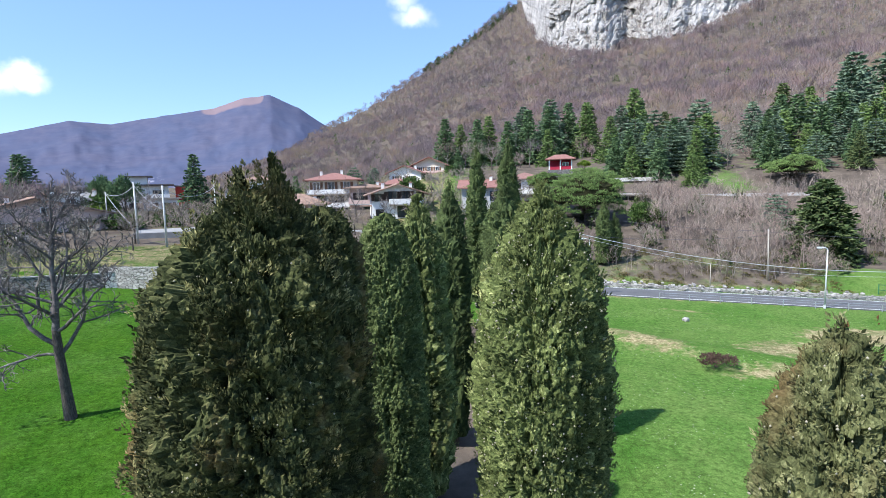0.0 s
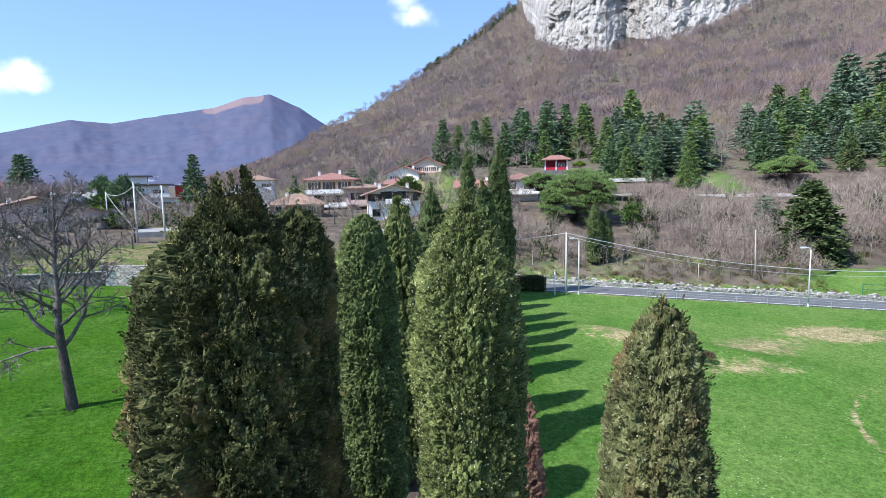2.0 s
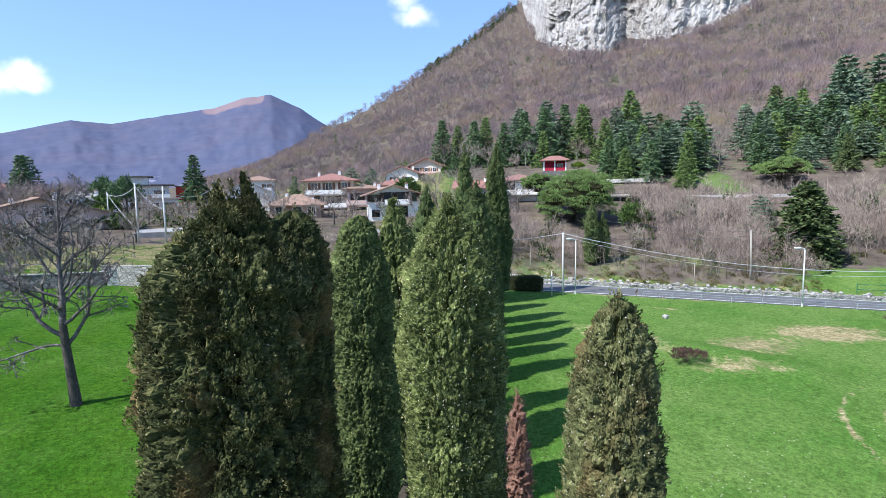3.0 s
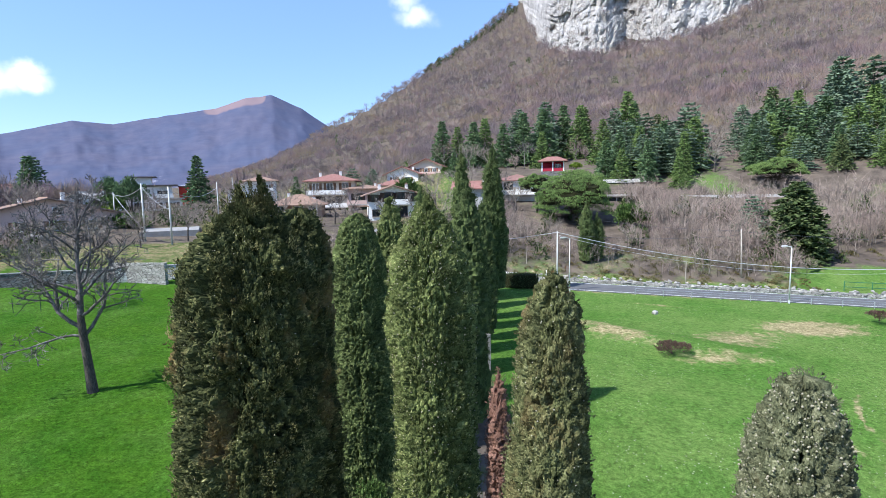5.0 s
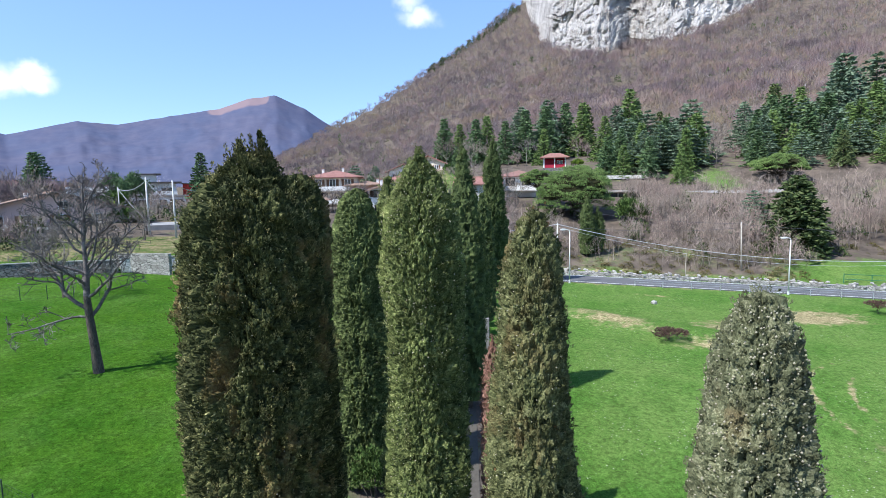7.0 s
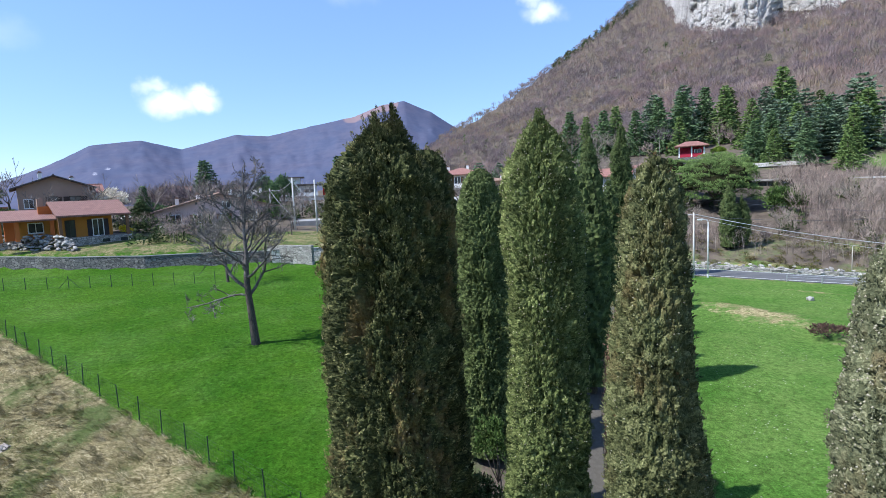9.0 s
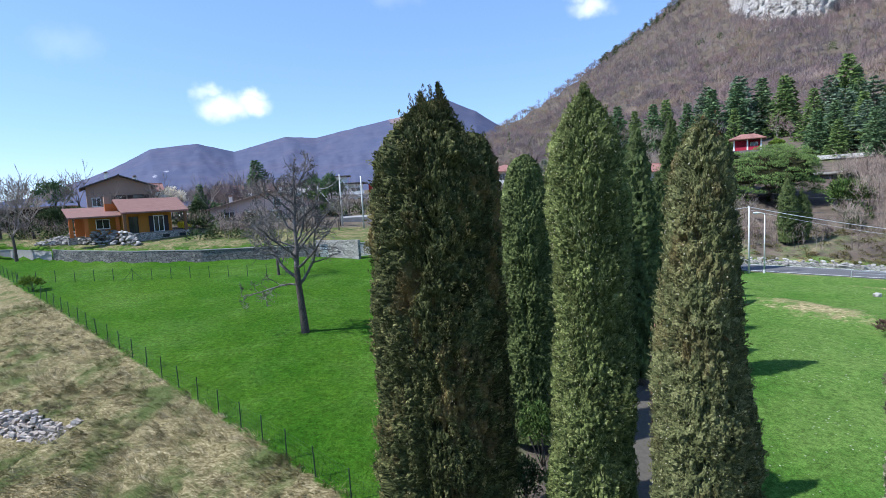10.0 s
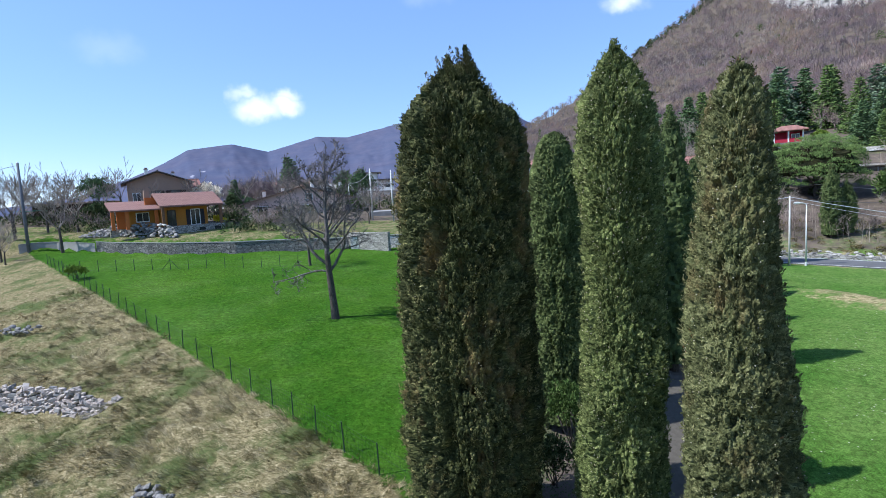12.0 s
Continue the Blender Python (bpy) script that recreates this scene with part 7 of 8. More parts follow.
house("small house with a red tiled roof", -98, 116, 8.0, 30, 8, 7, 5.0, "render_pink", "roof_red", "side", 1.5, 0.6, (("f", -2, 2.8, 1, 1.2), ("f", 2, 2.8, 1, 1.2)))
house("grey-roofed house with a white gable", -62.0, 92.0, 6.6, 20, 9, 9, 3.6, "render_white", "roof_grey", "gable", 1.9, 0.9, (("f", -2.2, 1.2, 1.4, 1.5), ("f", 2.2, 1.2, 1.4, 1.5), ("f", 0, 3.6, 1.0, 0.9)), (), ((2, 2, 5.7),))
# white modern villa: three stepped storeys
villa = house("white modern villa with stepped flat roofs", -76, 141, 7.4, 26, 13, 9, 3.2, "render_white", "roof_grey", "flat", 0, 0.7, (("f", -3.5, 0.8, 2.4, 1.5), ("f", 1.0, 0.8, 1.6, 1.5), ("f", 4.2, 0.8, 1.6, 1.5, BR)), foot=4)
part("upper_wall", boxed(((-1.0, 1.0, 5.0), (10.5, 7.0, 3.2))), "render_white", villa)
part("upper_roof", boxed(((-1.0, 0.6, 6.85), (13.4, 9.2, 0.35))), "roof_dark", villa)
part("top_wall", boxed(((-3.0, 1.4, 8.0), (5.0, 5.0, 1.9))), "render_white", villa)
part("top_roof", boxed(((-3.0, 1.2, 9.1), (7.4, 6.6, 0.3))), "roof_dark", villa)
balcony(villa, pose(-1.0, -2.5, 3.6), 11, 1.6)
window(villa, pose(-3.5, -2.5, 3.9), 2.6, 1.6)
window(villa, pose(2.0, -2.5, 3.9), 2.6, 1.6)
house("small bright red building", -72.0, 151.0, 9.5, 24, 4.0, 5, 4.4, "render_red", "roof_dark", "flat", 0, 0.2, (("f", 0.6, 2.0, 0.9, 1.2),))
house("white house with a brown hip roof high in the village", -51.0, 152.0, 9.5, 16, 8.5, 8, 5.5, "render_white", "roof_brown", "hip", 1.4, 0.9, (("f", -2.2, 3.2, 1.2, 1.4, SH), ("f", 2.2, 3.2, 1.2, 1.4, SH)), (("f", 0, 2.7, 7, 1.2),))
house("white gabled house with a grey roof", -42.5, 119.0, 7.0, 18, 9, 8, 5.0, "render_white", "roof_grey", "gable", 1.9, 0.7, (("f", 0, 3.0, 1.2, 1.3, SH), ("f", -2.8, 0.8, 1.2, 1.3, SH)))
house("wide low house with a pale brown hip roof", -27.2, 103.5, 6.6, 8, 9.4, 8, 2.4, "render_tan", "roof_brown", "hip", 2.0, 1.0, (("f", -3.0, 0.5, 1.4, 1.7), ("f", 0.4, 0.5, 1.6, 1.7), ("f", 3.0, 0.5, 1.4, 1.7)), (), ((-2, 0, 4.6), (3.0, -1.2, 3.8)))
# the big three-storey house
big = house("three-storey cream house with red hip roof and white balconies", -24.2, 123.5, 5.6, 6, 10.4, 10, 8.3, "render_cream", "roof_red", "hip", 1.7, 1.2,
            (("f", -3.6, 5.9, 1.3, 2.0, SH), ("f", -0.4, 5.9, 1.3, 2.0, SH), ("f", 3.0, 5.9, 1.3, 2.0, SH), ("f", -3.2, 3.0, 1.6, 1.9, BR, BR), ("f", 0.6, 3.0, 1.6, 1.9, BR, BR), ("f", -3.0, 0.3, 1.8, 1.8, BR, BR), ("f", 2.6, 0.3, 1.8, 1.8, BR, BR), ("r", -2, 5.9, 1.2, 1.4, SH)),
            (("f", -1.0, 5.4, 9.2, 1.5), ("f", -0.6, 2.5, 9.8, 1.7)), ((-3.0, 0, 10.3), (1.6, 0.6, 10.6)))
wing = house("pinkish two-storey wing with a brown tiled roof", -16.6, 121.5, 5.6, 6, 7.6, 8, 6.4, "render_pink", "roof_brown", "hip", 0.9, 1.3, (("f", -1.4, 3.6, 1.5, 1.8, BR, BR), ("f", 1.8, 3.9, 1.0, 1.2, SH), ("f", 0, 0.6, 1.6, 1.8, BR, BR)), (("f", 0, 3.0, 7.8, 1.3, "render_pink"),), ((2.4, 0, 7.6),))
house("house with a brown hip roof behind the chalet", -10.5, 133.0, 8.4, 4, 9, 8, 4.4, "render_cream", "roof_red", "hip", 1.4, 0.9, (("f", -2, 2.4, 1.2, 1.3, SH), ("f", 2, 2.4, 1.2, 1.3, SH)))
white = house("white chalet with a wide shallow grey-brown gable roof", -8.7, 103.0, 6.9, 10, 9.4, 10, 3.9, "render_white", "roof_brown", "gable", 1.5, 1.3,
              (("f", -3.6, 2.6, 1.2, 1.2, BR, BR), ("f", -1.0, 2.5, 1.5, 1.7, BR, BR), ("f", 1.4, 2.5, 1.5, 1.7, BR, BR), ("f", 3.6, 2.6, 1.2, 1.4, BR, BR), ("f", -3.4, -0.2, 1.3, 1.2, None, BR), ("f", 1.2, -0.4, 2.6, 1.9, None, BR)),
              (("f", 0.6, 2.0, 4.6, 1.4),), ((-2.4, 0, 5.7), (3.2, 2, 5.6)))
part("side_roof", boxed(((-5.6, -2.0, 1.7), (2.4, 4.6, 0.16))), "roof_brown", white)
house("white house with a red gable roof", -9.0, 151.0, 12.6, -8, 9.0, 9, 3.6, "render_white", "roof_red", "gable", 1.8, 1.0, (("f", -2.2, 1.4, 1.2, 1.3, SH), ("f", 1.6, 1.4, 1.2, 1.3, SH)), (("f", 0, 0.7, 7, 1.2),), ((2, 1, 5.6),))
house("cream house with a red gable roof and balcony", -2.4, 158.0, 13.5, -10, 9.4, 9, 5.0, "render_cream", "roof_red", "gable", 2.0, 1.1, (("f", -2.4, 2.9, 1.0, 1.5, SH), ("f", 0, 2.9, 1.0, 1.5, SH), ("f", 2.4, 2.9, 1.0, 1.5, SH), ("f", -2, 0.4, 1.2, 1.6, SH), ("f", 2, 0.4, 1.2, 1.6, SH)), (("f", 0, 2.4, 9, 1.2, "render_pink"),), ((1.5, 0, 7.4),))
house("long low annexe under a rose roof", 1.6, 151.0, 12.0, -8, 9.0, 7, 2.7, "render_tan", "roof_rose", "side", 1.2, 0.9, (("f", -2, 0.6, 1.4, 1.5), ("f", 2, 0.6, 1.4, 1.5)))
house("blue-grey house with an orange tiled roof", 8.4, 104.5, 6.2, -6, 8.2, 8, 5.4, "concrete_pale", "roof_red", "side", 1.2, 0.8, (("f", 2.0, 2.8, 1.5, 1.8, None, "blue_steel"), ("f", -2.0, 2.8, 1.5, 1.8, None, "blue_steel"), ("f", 2.0, 0.2, 1.5, 1.8)), (), ((1.4, -0.4, 7.2),))
house("white house with a rose hip roof and white terrace", 17.5, 112.0, 8.6, -10, 7.4, 8, 4.4, "render_white", "roof_rose", "hip", 1.3, 1.0, (("f", -1.6, 2.2, 1.7, 1.9, None, BR), ("f", 1.8, 2.2, 1.7, 1.9, None, BR)), (("f", 0, 1.6, 8.4, 1.8),))
low = house("low glazed bungalow with a pale roof edge in the hillside", 36.0, 107.0, 7.2, -18, 8.5, 5, 2.2, "concrete_pale", "roof_grey", "flat", 0, 0.7, (("f", -2.6, 0.4, 2.2, 1.5, None, BR), ("f", 0.0, 0.4, 2.2, 1.5, None, BR), ("f", 2.6, 0.4, 2.2, 1.5, None, BR)))
# red garden pavilion
pav = thing("pavilion", pose(28.3, 127.0, 15.2, 0, 0, -12), "small crimson garden pavilion with white columns and a red roof", "pavilion")
part("platform", boxed(((0, 0, -1.2), (5.6, 5.0, 2.7))), "wall_stone_dark", pav)
part("back_wall", boxed(((0, 1.6, 1.25), (5.2, 1.6, 2.3))), "render_crimson", pav)
for cx_ in (-2.5, 0.0, 2.5):
    part("column", rod((cx_, -2.2, 0.1), (cx_, -2.2, 2.45), 0.16, 0.14, 8), "frame_white", pav)
part("balustrade", boxed(((0, -2.2, 0.55), (5.0, 0.08, 0.8))), "render_crimson", pav)
window(pav, pose(1.2, 0.79, 0.7), 1.3, 1.2)
bm = bmesh.new()
eave = [bm.verts.new((sx * 3.5, sy * 3.2, 2.45)) for sx, sy in ((-1, -1), (1, -1), (1, 1), (-1, 1))]
edge = [bm.verts.new((sx * 3.5, sy * 3.2, 2.62)) for sx, sy in ((-1, -1), (1, -1), (1, 1), (-1, 1))]
tops = [bm.verts.new((sx * 1.2, sy * 0.5, 3.7)) for sx, sy in ((-1, -1), (1, -1), (1, 1), (-1, 1))]
bm.faces.new(eave[::-1])
bm.faces.new(tops)
for i in range(4):
    j = (i + 1) % 4
    bm.faces.new((eave[i], eave[j], edge[j], edge[i]))
    bm.faces.new((edge[i], edge[j], tops[j], tops[i]))
part("roof", bm, "roof_red", pav)

# small walls and terraces in the gardens
def block(name, x, y, z, yaw, size, mat, label, cat="wall"):
    ob = part(name, boxed(((0, 0, 0), size), bevel=0.03), mat, None)
    ob.matrix_basis = pose(x, y, z, 0, 0, yaw)
    return tagged(ob, label, cat, kind="structure")


block("garden_wall", 8.9, 60.3, 0.6, -10, (2.6, 0.4, 1.2), "render_white", "short white wall behind a hedge at the road junction")
block("garden_wall", 42.0, 116.0, 12.6, -14, (9, 0.5, 0.8), "wall_stone_pale", "pale terrace wall in the hillside park")
block("garden_wall", 55.0, 104.0, 9.0, -22, (30, 0.5, 0.6), "concrete_pale", "long pale terrace wall above the thicket")
block("garden_wall", 17.0, 101.5, 6.0, -8, (9, 0.4, 0.9), "render_white", "white terrace parapet below a house")
block("garden_wall", -15.0, 84.0, 4.6, 4, (16, 0.4, 1.2), "concrete_pale", "pale parapet below the village gardens")
block("garden_wall", -18.0, 76.5, 3.6, 6, (14, 0.5, 1.2), "wall_stone_pale", "pale stone wall below the village gardens")
block("driveway", -38.6, 75.0, 5.5, 24, (7.4, 9.0, 1.9), "concrete_worn", "grey concrete ramp between the gardens", "driveway")
# block added in front of the retaining wall, turned so the sun lights it
block("garden_wall", -30.0, 50.7, 3.05, -7.6, (6.2, 0.45, 2.9), "wall_stone_mid", "pale stone garden wall in full sun above the meadow")
block("garden_wall", -33.0, 63.5, 3.9, 22, (12.0, 0.3, 0.9), "wood_dark", "dark slatted garden railing above the pale wall", "railing")

# ---- graves and path between the cypresses ----
def slab(name, x, y, lift, size, mat, label, cat, yaw=0.0):
    ob = part(name, boxed(((0, 0, size[2] / 2), size), bevel=0.02), mat, None)
    ob.matrix_basis = pose(x, y, land_at(x, y) + lift, 0, 0, yaw)
    return tagged(ob, label, cat)


path_ = bmesh.new()
rows = []
for i in range(30):
    y = 4.0 + 1.4 * i
    x = 1.7 + 0.035 * y
    rows.append([path_.verts.new((x + o, y, land_at(x + o, y) + 0.05)) for o in (-0.5, 0.5)])
for p, q in zip(rows, rows[1:]):
    path_.faces.new((p[0], p[1], q[1], q[0]))
tagged(part("path", path_, "gravel_path", None), "grey gravel path between the cypresses", "path", kind="structure")
slab("gravestone", 2.35, 25.3, 0, (0.8, 0.25, 1.0), "plaque", "small sandy-coloured stone plaque with worn writing", "gravestone", 8)
slab("gravestone", 3.05, 27.5, 0, (0.9, 0.25, 1.0), "plaque", "low sandy-coloured gravestone in the shade", "gravestone", 4)
slab("gravestone", 3.9, 29.0, 0, (0.7, 0.3, 2.6), "stone_grey", "tall dark gravestone in the shade", "gravestone", 0)
bar = part("writing", boxed(((0, 0, 0), (0.34, 0.02, 0.06)), ((0, 0, -0.16), (0.22, 0.02, 0.06))), "wood_dark", bpy.data.objects["gravestone"])
bar.matrix_basis = pose(0, -0.14, 0.65)
round_tree("ivy_bush", -1.0, 13.0, 1.9, 0.75, -0.6, "broadleaf", "round leafy green bush below the cypress", 501, 500, 6, 0.12, 1.0, 0.05, lobes=6)
round_tree("ivy_bush", -1.35, 11.3, 0.6, 0.7, -1.3, "holm_leaves", "low dark ivy bush in the shade of the cypresses", 511, 420, 6, 0.12, 1.0, 0.05, lobes=6)
round_tree("ivy_bush", -0.75, 14.6, 0.9, 0.8, -1.0, "holm_leaves", "low dark ivy bush in the shade of the cypresses", 512, 420, 6, 0.12, 1.0, 0.05, lobes=6)
round_tree("heather_bush", 17.7, 33.7, 0.15, 1.3, -0.75, "heather", "low dry reddish-brown bush on the meadow hump", 502, 260, 6, 0.16, 0.5, 0.03, lobes=6)
round_tree("heather_bush", 41.5, 44.5, -0.5, 1.2, -1.5, "heather", "low dry reddish-brown bush in the meadow", 503, 200, 6, 0.16, 0.5, 0.03, lobes=5)
round_tree("willow_bush", -50.5, 29.6, 3.6, 1.1, 1.9, "bush_bright", "fresh green bush growing in the fence", 504, 260, 5, 0.2, 1.3, 0.05, hollow=0.2)

# clipped hedge at the road junction
q = np.random.default_rng(70)
n = 2600
u_ = q.uniform(-1, 1, (n, 3))
far_ = np.argmax(np.abs(u_) * (1, 1, 1), axis=1)
u_[np.arange(n), far_] = np.sign(u_[np.arange(n), far_])
hp = u_ * (1.9, 0.6, 0.85) * (0.93 + 0.1 * q.random((n, 1)))
v, f = blades(hp, u_ + q.normal(size=(n, 3)) * 0.6, 0.10 + 0.08 * q.random(n), 0.06 + 0.03 * q.random(n), 70)
hedge = thing("hedge", pose(10.4, 58.2, land_at(10.4, 58.2) + 0.85, 0, 0, -10), "dark clipped evergreen hedge at the road junction", "hedge")
child(new("leaves", np_mesh("leaves", v, f, ["holm_leaves"])), hedge)
# dark block added inside the hedge, its colour standing in for inner shade
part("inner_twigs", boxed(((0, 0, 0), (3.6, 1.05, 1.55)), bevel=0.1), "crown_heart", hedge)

# shrubs, hedges and undergrowth between the village gardens
HOMES = [(o.matrix_basis.translation.x, o.matrix_basis.translation.y) for o in bpy.data.objects if o.parent is None and o.name.split(".")[0] in ("house", "chalet", "bungalow", "driveway", "garden_wall", "apartment_building")]
q = np.random.default_rng(71)
n = 2400
az_ = q.uniform(-63, 4, n)
r_ = wall_radius(az_) + 7 + 85 * q.random(n) ** 1.2
sx, sy = r_ * np.sin(np.radians(az_)), r_ * np.cos(np.radians(az_))
gap = np.min([np.hypot(sx - a, sy - b) for a, b in HOMES], axis=0)
okay = (gap > 6.8) & (vnoise(np.stack([sx / 9, sy / 9, 0 * sx], -1), 91) > -0.15)
sx, sy = sx[okay], sy[okay]
sp = np.stack([sx, sy, land(sx, sy) - 0.1], -1)
leafless = q.random(len(sx)) < 0.66
scatter("garden_shrubs", [wood_tree(600 + i, 60, 0.5) for i in range(5)], sp[leafless], 1.3 + 2.2 * q.random(leafless.sum()), ["thicket_twigs", "thicket_trunks"], "leafless shrubs and brush between the village gardens", "shrubs", 1.3, 31)
scatter("garden_hedges", [leaf_ball(610 + i, 80, 0.9) for i in range(4)], sp[~leafless], 0.9 + 1.9 * q.random((~leafless).sum()), ["holm_leaves"], "dark evergreen hedges and bushes between the gardens", "bushes", 1.0, 32)

q = np.random.default_rng(72)
n = 90
bx_, by_ = q.uniform(-104, -62, n), q.uniform(84, 118, n)
scatter("village_copse", [wood_tree(640 + i, 190, 0.45) for i in range(5)], np.stack([bx_, by_, land(bx_, by_) - 0.2], -1), 5.5 + 3.0 * q.random(n), ["wood_twigs", "wood_trunks"], "leafless brown copse behind the village houses", "copse", 1.2, 33)

# dry-stone walls on the bank
def block_stone(seed):
    q = random.Random(seed)
    bm = bmesh.new()
    bmesh.ops.create_cube(bm, size=1.0)
    for v in bm.verts:
        v.co *= 1 + q.uniform(-0.22, 0.12)
        v.co.z *= 0.62
    bmesh.ops.bevel(bm, geom=list(bm.edges), offset=0.06, segments=1, affect="EDGES")
    me = bpy.data.meshes.new("stone")
    bm.to_mesh(me)
    bm.free()
    return me


BLOCKS = [block_stone(80 + i) for i in range(6)]
for i, me in enumerate(BLOCKS):
    me.materials.append(MATS["stone_rose" if i < 4 else "stone_grey"])
dry_wall = thing("dry_stone_wall", Matrix.Identity(4), "tumbled grey dry-stone wall holding the grassy bank", "stone wall", kind="structure")
g = random.Random(61)
for i in range(290):
    x = g.uniform(-38, -23.2)
    k = g.random()
    y = 12.45 + 0.05 * (x + 26) + 0.25 * k
    hump = 1.45 * min(1, max(0.15, (-23.0 - x) / 3.0))
    z = land_at(x, 12.0 + 0.05 * (x + 26)) + 0.05 + k * hump * 0.95
    stone(BLOCKS, dry_wall, x, y, z, g.uniform(0.20, 0.44), g)
q = np.random.default_rng(63)
n = 900
wx_ = q.uniform(-38, -23.2, n)
up_ = q.random(n)
wy_ = 12.42 + 0.05 * (wx_ + 26) + 0.25 * up_
wz_ = land(wx_, 12.0 + 0.05 * (wx_ + 26)) + up_ * 1.40 * np.clip((-23.0 - wx_) / 3.0, 0.15, 1)
shapes_ = []
for me in PALE:
    vv = np.array([v.co[:] for v in me.vertices])
    ff = np.array([p.vertices[:] for p in me.polygons if len(p.vertices) == len(me.polygons[0].vertices)])
    shapes_.append((vv, ff, np.zeros(len(ff), int)))
scatter("wall_rubble", shapes_, np.stack([wx_, wy_, wz_], -1), 0.14 + 0.16 * q.random(n), ["stone_rose"], "small pale stones packed into the dry-stone wall", "stones", 1.2, 64)
n = 46
bx_ = q.uniform(-38, -23.6, n)
by_ = 12.95 + 0.05 * (bx_ + 26) + 0.5 * q.random(n)
scatter("wall_brambles", [wood_tree(650 + i, 60, 0.35) for i in range(4)], np.stack([bx_, by_, land(bx_, by_) - 0.05], -1), 0.4 + 0.5 * q.random(n), ["heather", "thicket_trunks"], "dry reddish brush along the top of the dry-stone wall", "brush", 1.4, 65)
upper = thing("dry_stone_wall", Matrix.Identity(4), "dark dry-stone wall in the shade of the bank", "stone wall", kind="structure")
for i in range(80):
    x = g.uniform(-50, -38.5)
    k = g.random()
    y = 18.3 + 0.10 * (x + 40) + 0.2 * k
    stone(GREY, upper, x, y, land_at(x, y) + 0.1 + 0.5 * k, g.uniform(0.25, 0.45), g)
rock = thing("rock_outcrop", Matrix.Identity(4), "dark weathered rock showing through the grass", "rock")
for i in range(40):
    x, y = -15.0 + g.uniform(-1.0, 1.2), 7.5 + g.uniform(-0.5, 0.5)
    stone(GREY, rock, x, y, land_at(x, y) + 0.02 + 0.1 * g.random(), g.uniform(0.2, 0.42), g)

# pale boulder and molehills in the meadow
for x, y, s, nm, lab in ((21.5, 46.5, 0.7, "boulder", "pale boulder in the meadow"), (45.0, 47.5, 0.8, "boulder", "pale boulder in the meadow")):
    ob = new(nm, PALE[1])
    ob.matrix_basis = pose(x, y, land_at(x, y) + 0.15) @ Matrix.Scale(s, 4)
    tagged(ob, lab, "rock")


# ---- grass that stands up: straw on the bank, blades in the meadow ----
def grass(name, x, y, length, spread, width, mats, idx, label, seed, comb=False, rise=1.0, lift=0.0):
    q = np.random.default_rng(seed)
    n = len(x)
    base = np.stack([x, y, land(x, y) - 0.02 + lift], -1)
    a = q.random(n) * 2 * np.pi
    if comb:
        a = a * 0.55 + 3.0 * vnoise(np.stack([x * 0.35, y * 0.35, 0 * x], -1), seed + 4) - 1.2
    way = np.stack([np.cos(a) * spread, np.sin(a) * spread, rise * (0.35 + 0.65 * q.random(n))], -1)
    v, f = blades(base, way, length, width, seed)
    return tagged(new(name, np_mesh(name, v, f, mats, np.tile(idx, 2))), label, "grass", kind="stuff")


k = Nodes("straw", 0.92, 0, 0.05)
green_ = k.ramp(k.noise(0.42, 5, 0.65), (0.48, 0.0), (0.64, 0.85))
mat_ = k.ramp(k.noise(1.5, 4, 0.7, k.coord((1.0, 1.6, 1.0))), (0.34, (0.085, 0.072, 0.030)), (0.50, (0.25, 0.205, 0.105)), (0.64, (0.56, 0.465, 0.28)))
turf_ = k.ramp(k.noise(1.5, 4, 0.7), (0.34, (0.075, 0.095, 0.024)), (0.66, (0.195, 0.215, 0.070)))
k.done(k.mix(1.0, k.mix(green_, mat_, turf_), k.ramp(k.island(), (0, 0.62), (0.8, 1.2), (1, 1.7)), "MULTIPLY"))
k = Nodes("meadow_blade", 0.9, 0, 0.05)
mix_ = k.ramp(k.noise(0.11, 5, 0.6), (0.35, 0.8), (0.68, 1.2))
pos_ = k.n.new("ShaderNodeSeparateXYZ")
k.l.new(k.coord(), pos_.inputs[0])
where = k.ramp(k.math("DIVIDE", k.math("ADD", pos_.outputs[0], 6.0), 20.0, True), (0.0, 0.0), (1.0, 1.0))
k.done(k.mix(1.0, k.mix(where, k.ramp(k.island(), (0, (0.012, 0.054, 0.003)), (1, (0.050, 0.136, 0.012))), k.ramp(k.island(), (0, (0.046, 0.130, 0.016)), (1, (0.136, 0.250, 0.056)))), mix_, "MULTIPLY"))

q = np.random.default_rng(71)
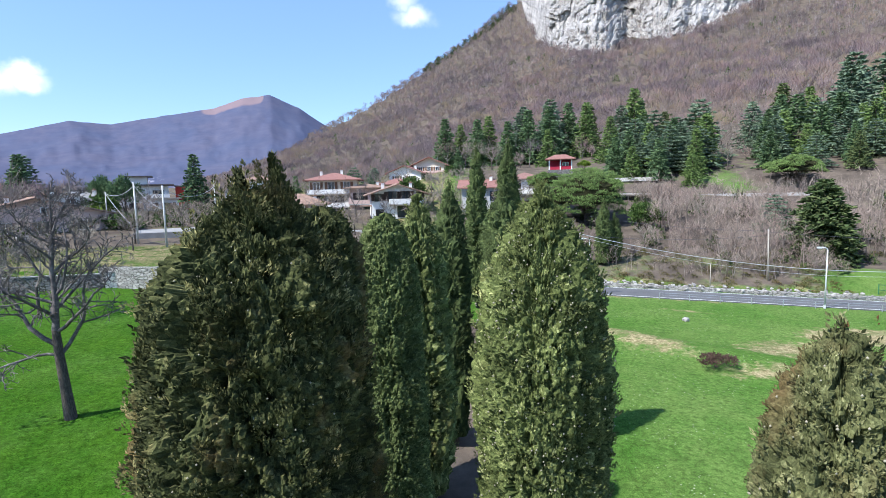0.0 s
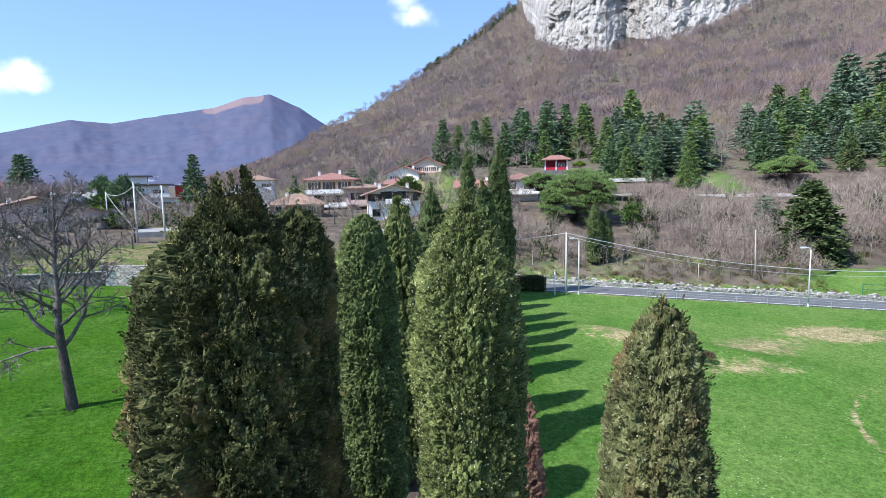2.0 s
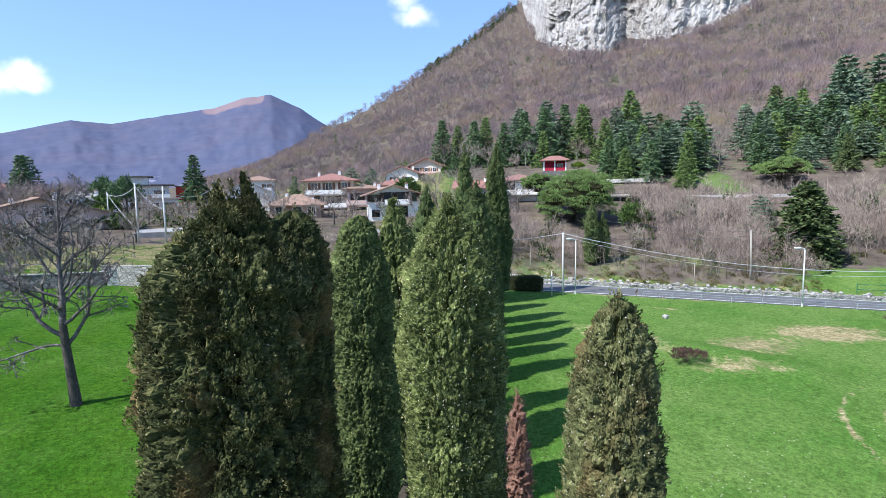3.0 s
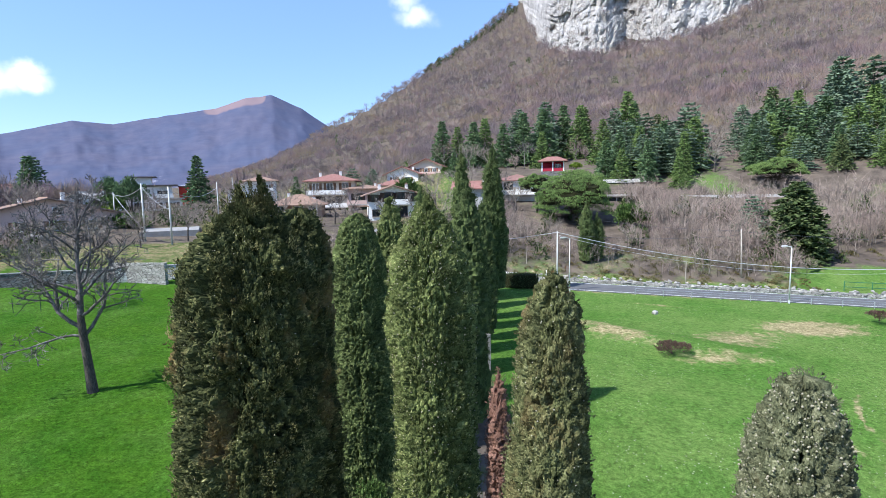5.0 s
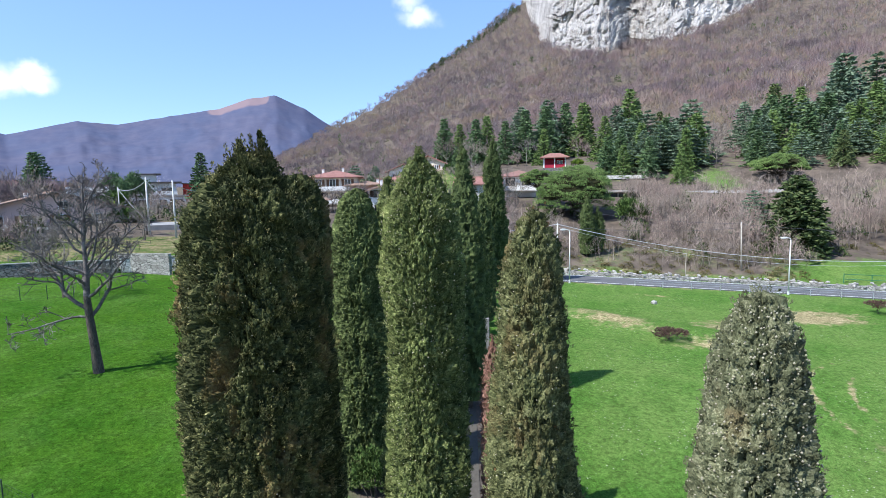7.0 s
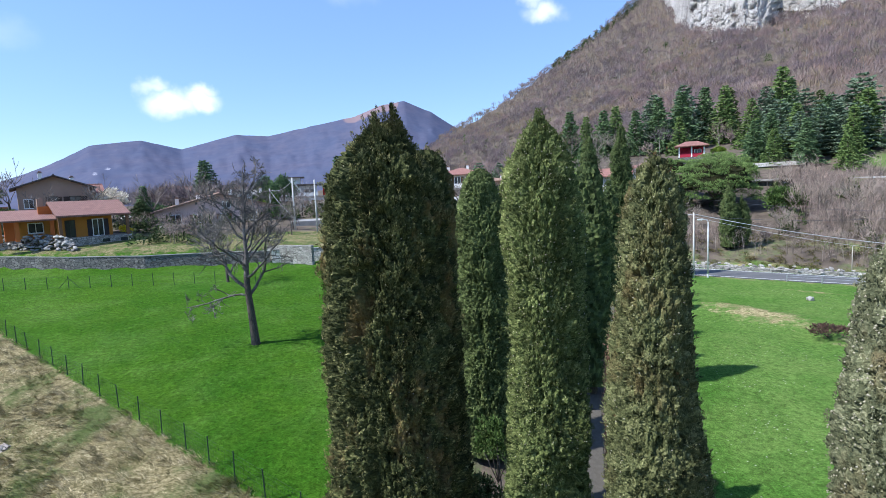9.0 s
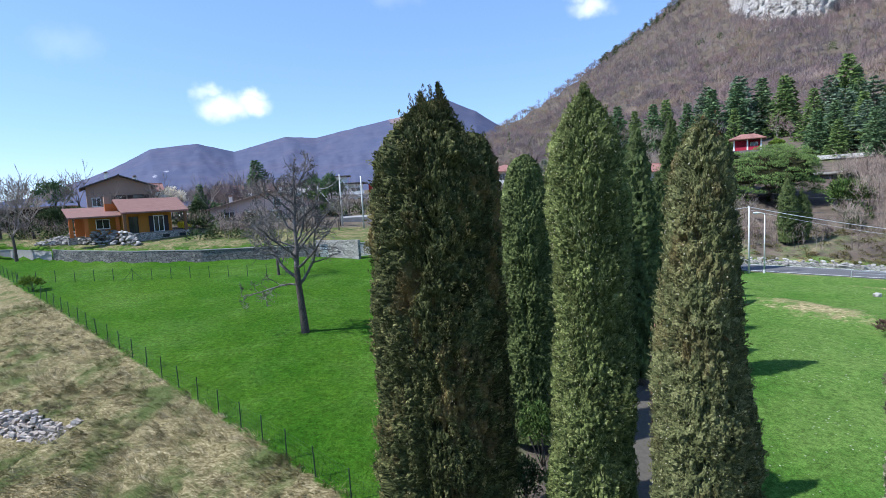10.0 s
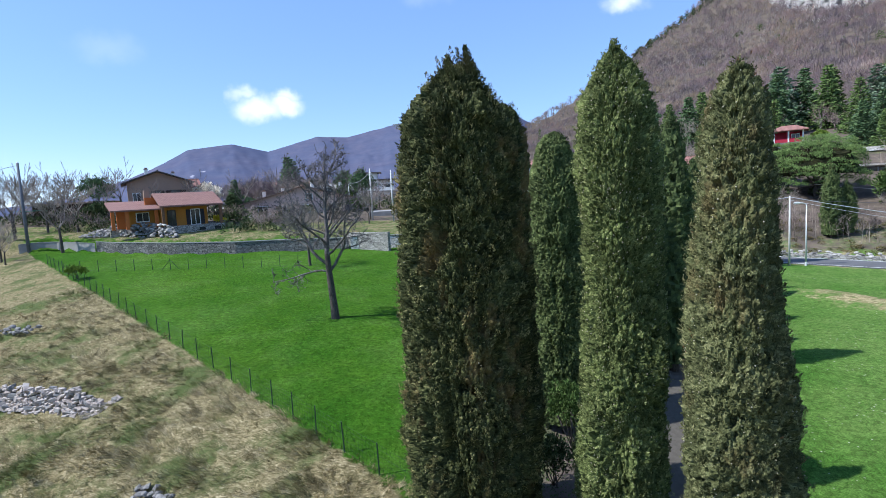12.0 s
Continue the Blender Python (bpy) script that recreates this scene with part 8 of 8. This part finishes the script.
# tussocks: each a sheaf of long blades combed downhill
n = 19000
r_ = 8 + 50 * q.random(n) ** 1.25
a_ = np.radians(q.uniform(-68, -16, n))
x_, y_ = 1.8 + r_ * np.sin(a_), -5.2 + r_ * np.cos(a_)
sel = fence_side(x_, y_) < 0.1
x_, y_ = x_[sel], y_[sel]
m_ = len(x_)
per_ = 14
comb_ = 2.6 * vnoise(np.stack([x_ * 0.3, y_ * 0.3, 0 * x_], -1), 75) - 1.6
tall_ = (0.20 + 0.24 * q.random(m_)) * np.clip(0.9 + 0.7 * vnoise(np.stack([x_ * 0.55, y_ * 0.8, 0 * x_], -1), 76), 0.5, 1.6)
heap_ = 0.30 * smooth01(0, -1.2, fence_side(x_, y_)) * np.clip(vnoise(np.stack([x_ * 0.7, y_ * 1.1, 0 * x_], -1), 77), 0, 1)
base_ = np.repeat(np.stack([x_, y_, land(x_, y_) - 0.03 + heap_], -1), per_, 0) + q.normal(size=(m_ * per_, 3)) * (0.09, 0.09, 0.02)
way_ = np.repeat(np.stack([np.cos(comb_), np.sin(comb_), 0.75 + 0 * comb_], -1), per_, 0) + q.normal(size=(m_ * per_, 3)) * (0.45, 0.45, 0.25)
v, f = needles(base_, way_, np.repeat(tall_, per_) * (0.7 + 0.6 * q.random(m_ * per_)), 0.013 + 0.014 * q.random(m_ * per_), 78)
tagged(new("bank_grass", np_mesh("bank_grass", v, f, ["straw"])), "long matted straw-coloured grass on the bank", "grass", kind="stuff")
n = 90000
r_ = 14 + 38 * q.random(n) ** 1.2
a_ = np.radians(q.uniform(-48, 42, n))
x_, y_ = 1.6 + r_ * np.sin(a_), -4.5 + r_ * np.cos(a_)
sel = (fence_side(x_, y_) > 0.1) & (road_side(x_, y_) < -4) & (np.abs(x_ - 1.5) > 2.2) & (bare_patches(x_, y_) < 0.25 + 0.3 * q.random(n))
x_, y_ = x_[sel], y_[sel]
m_ = len(x_)
grass("meadow_grass", x_, y_, 0.05 + 0.09 * q.random(m_), 0.7, 0.016 + 0.012 * q.random(m_), ["meadow_blade"], np.zeros(m_, int), "short fresh green meadow grass", 73)
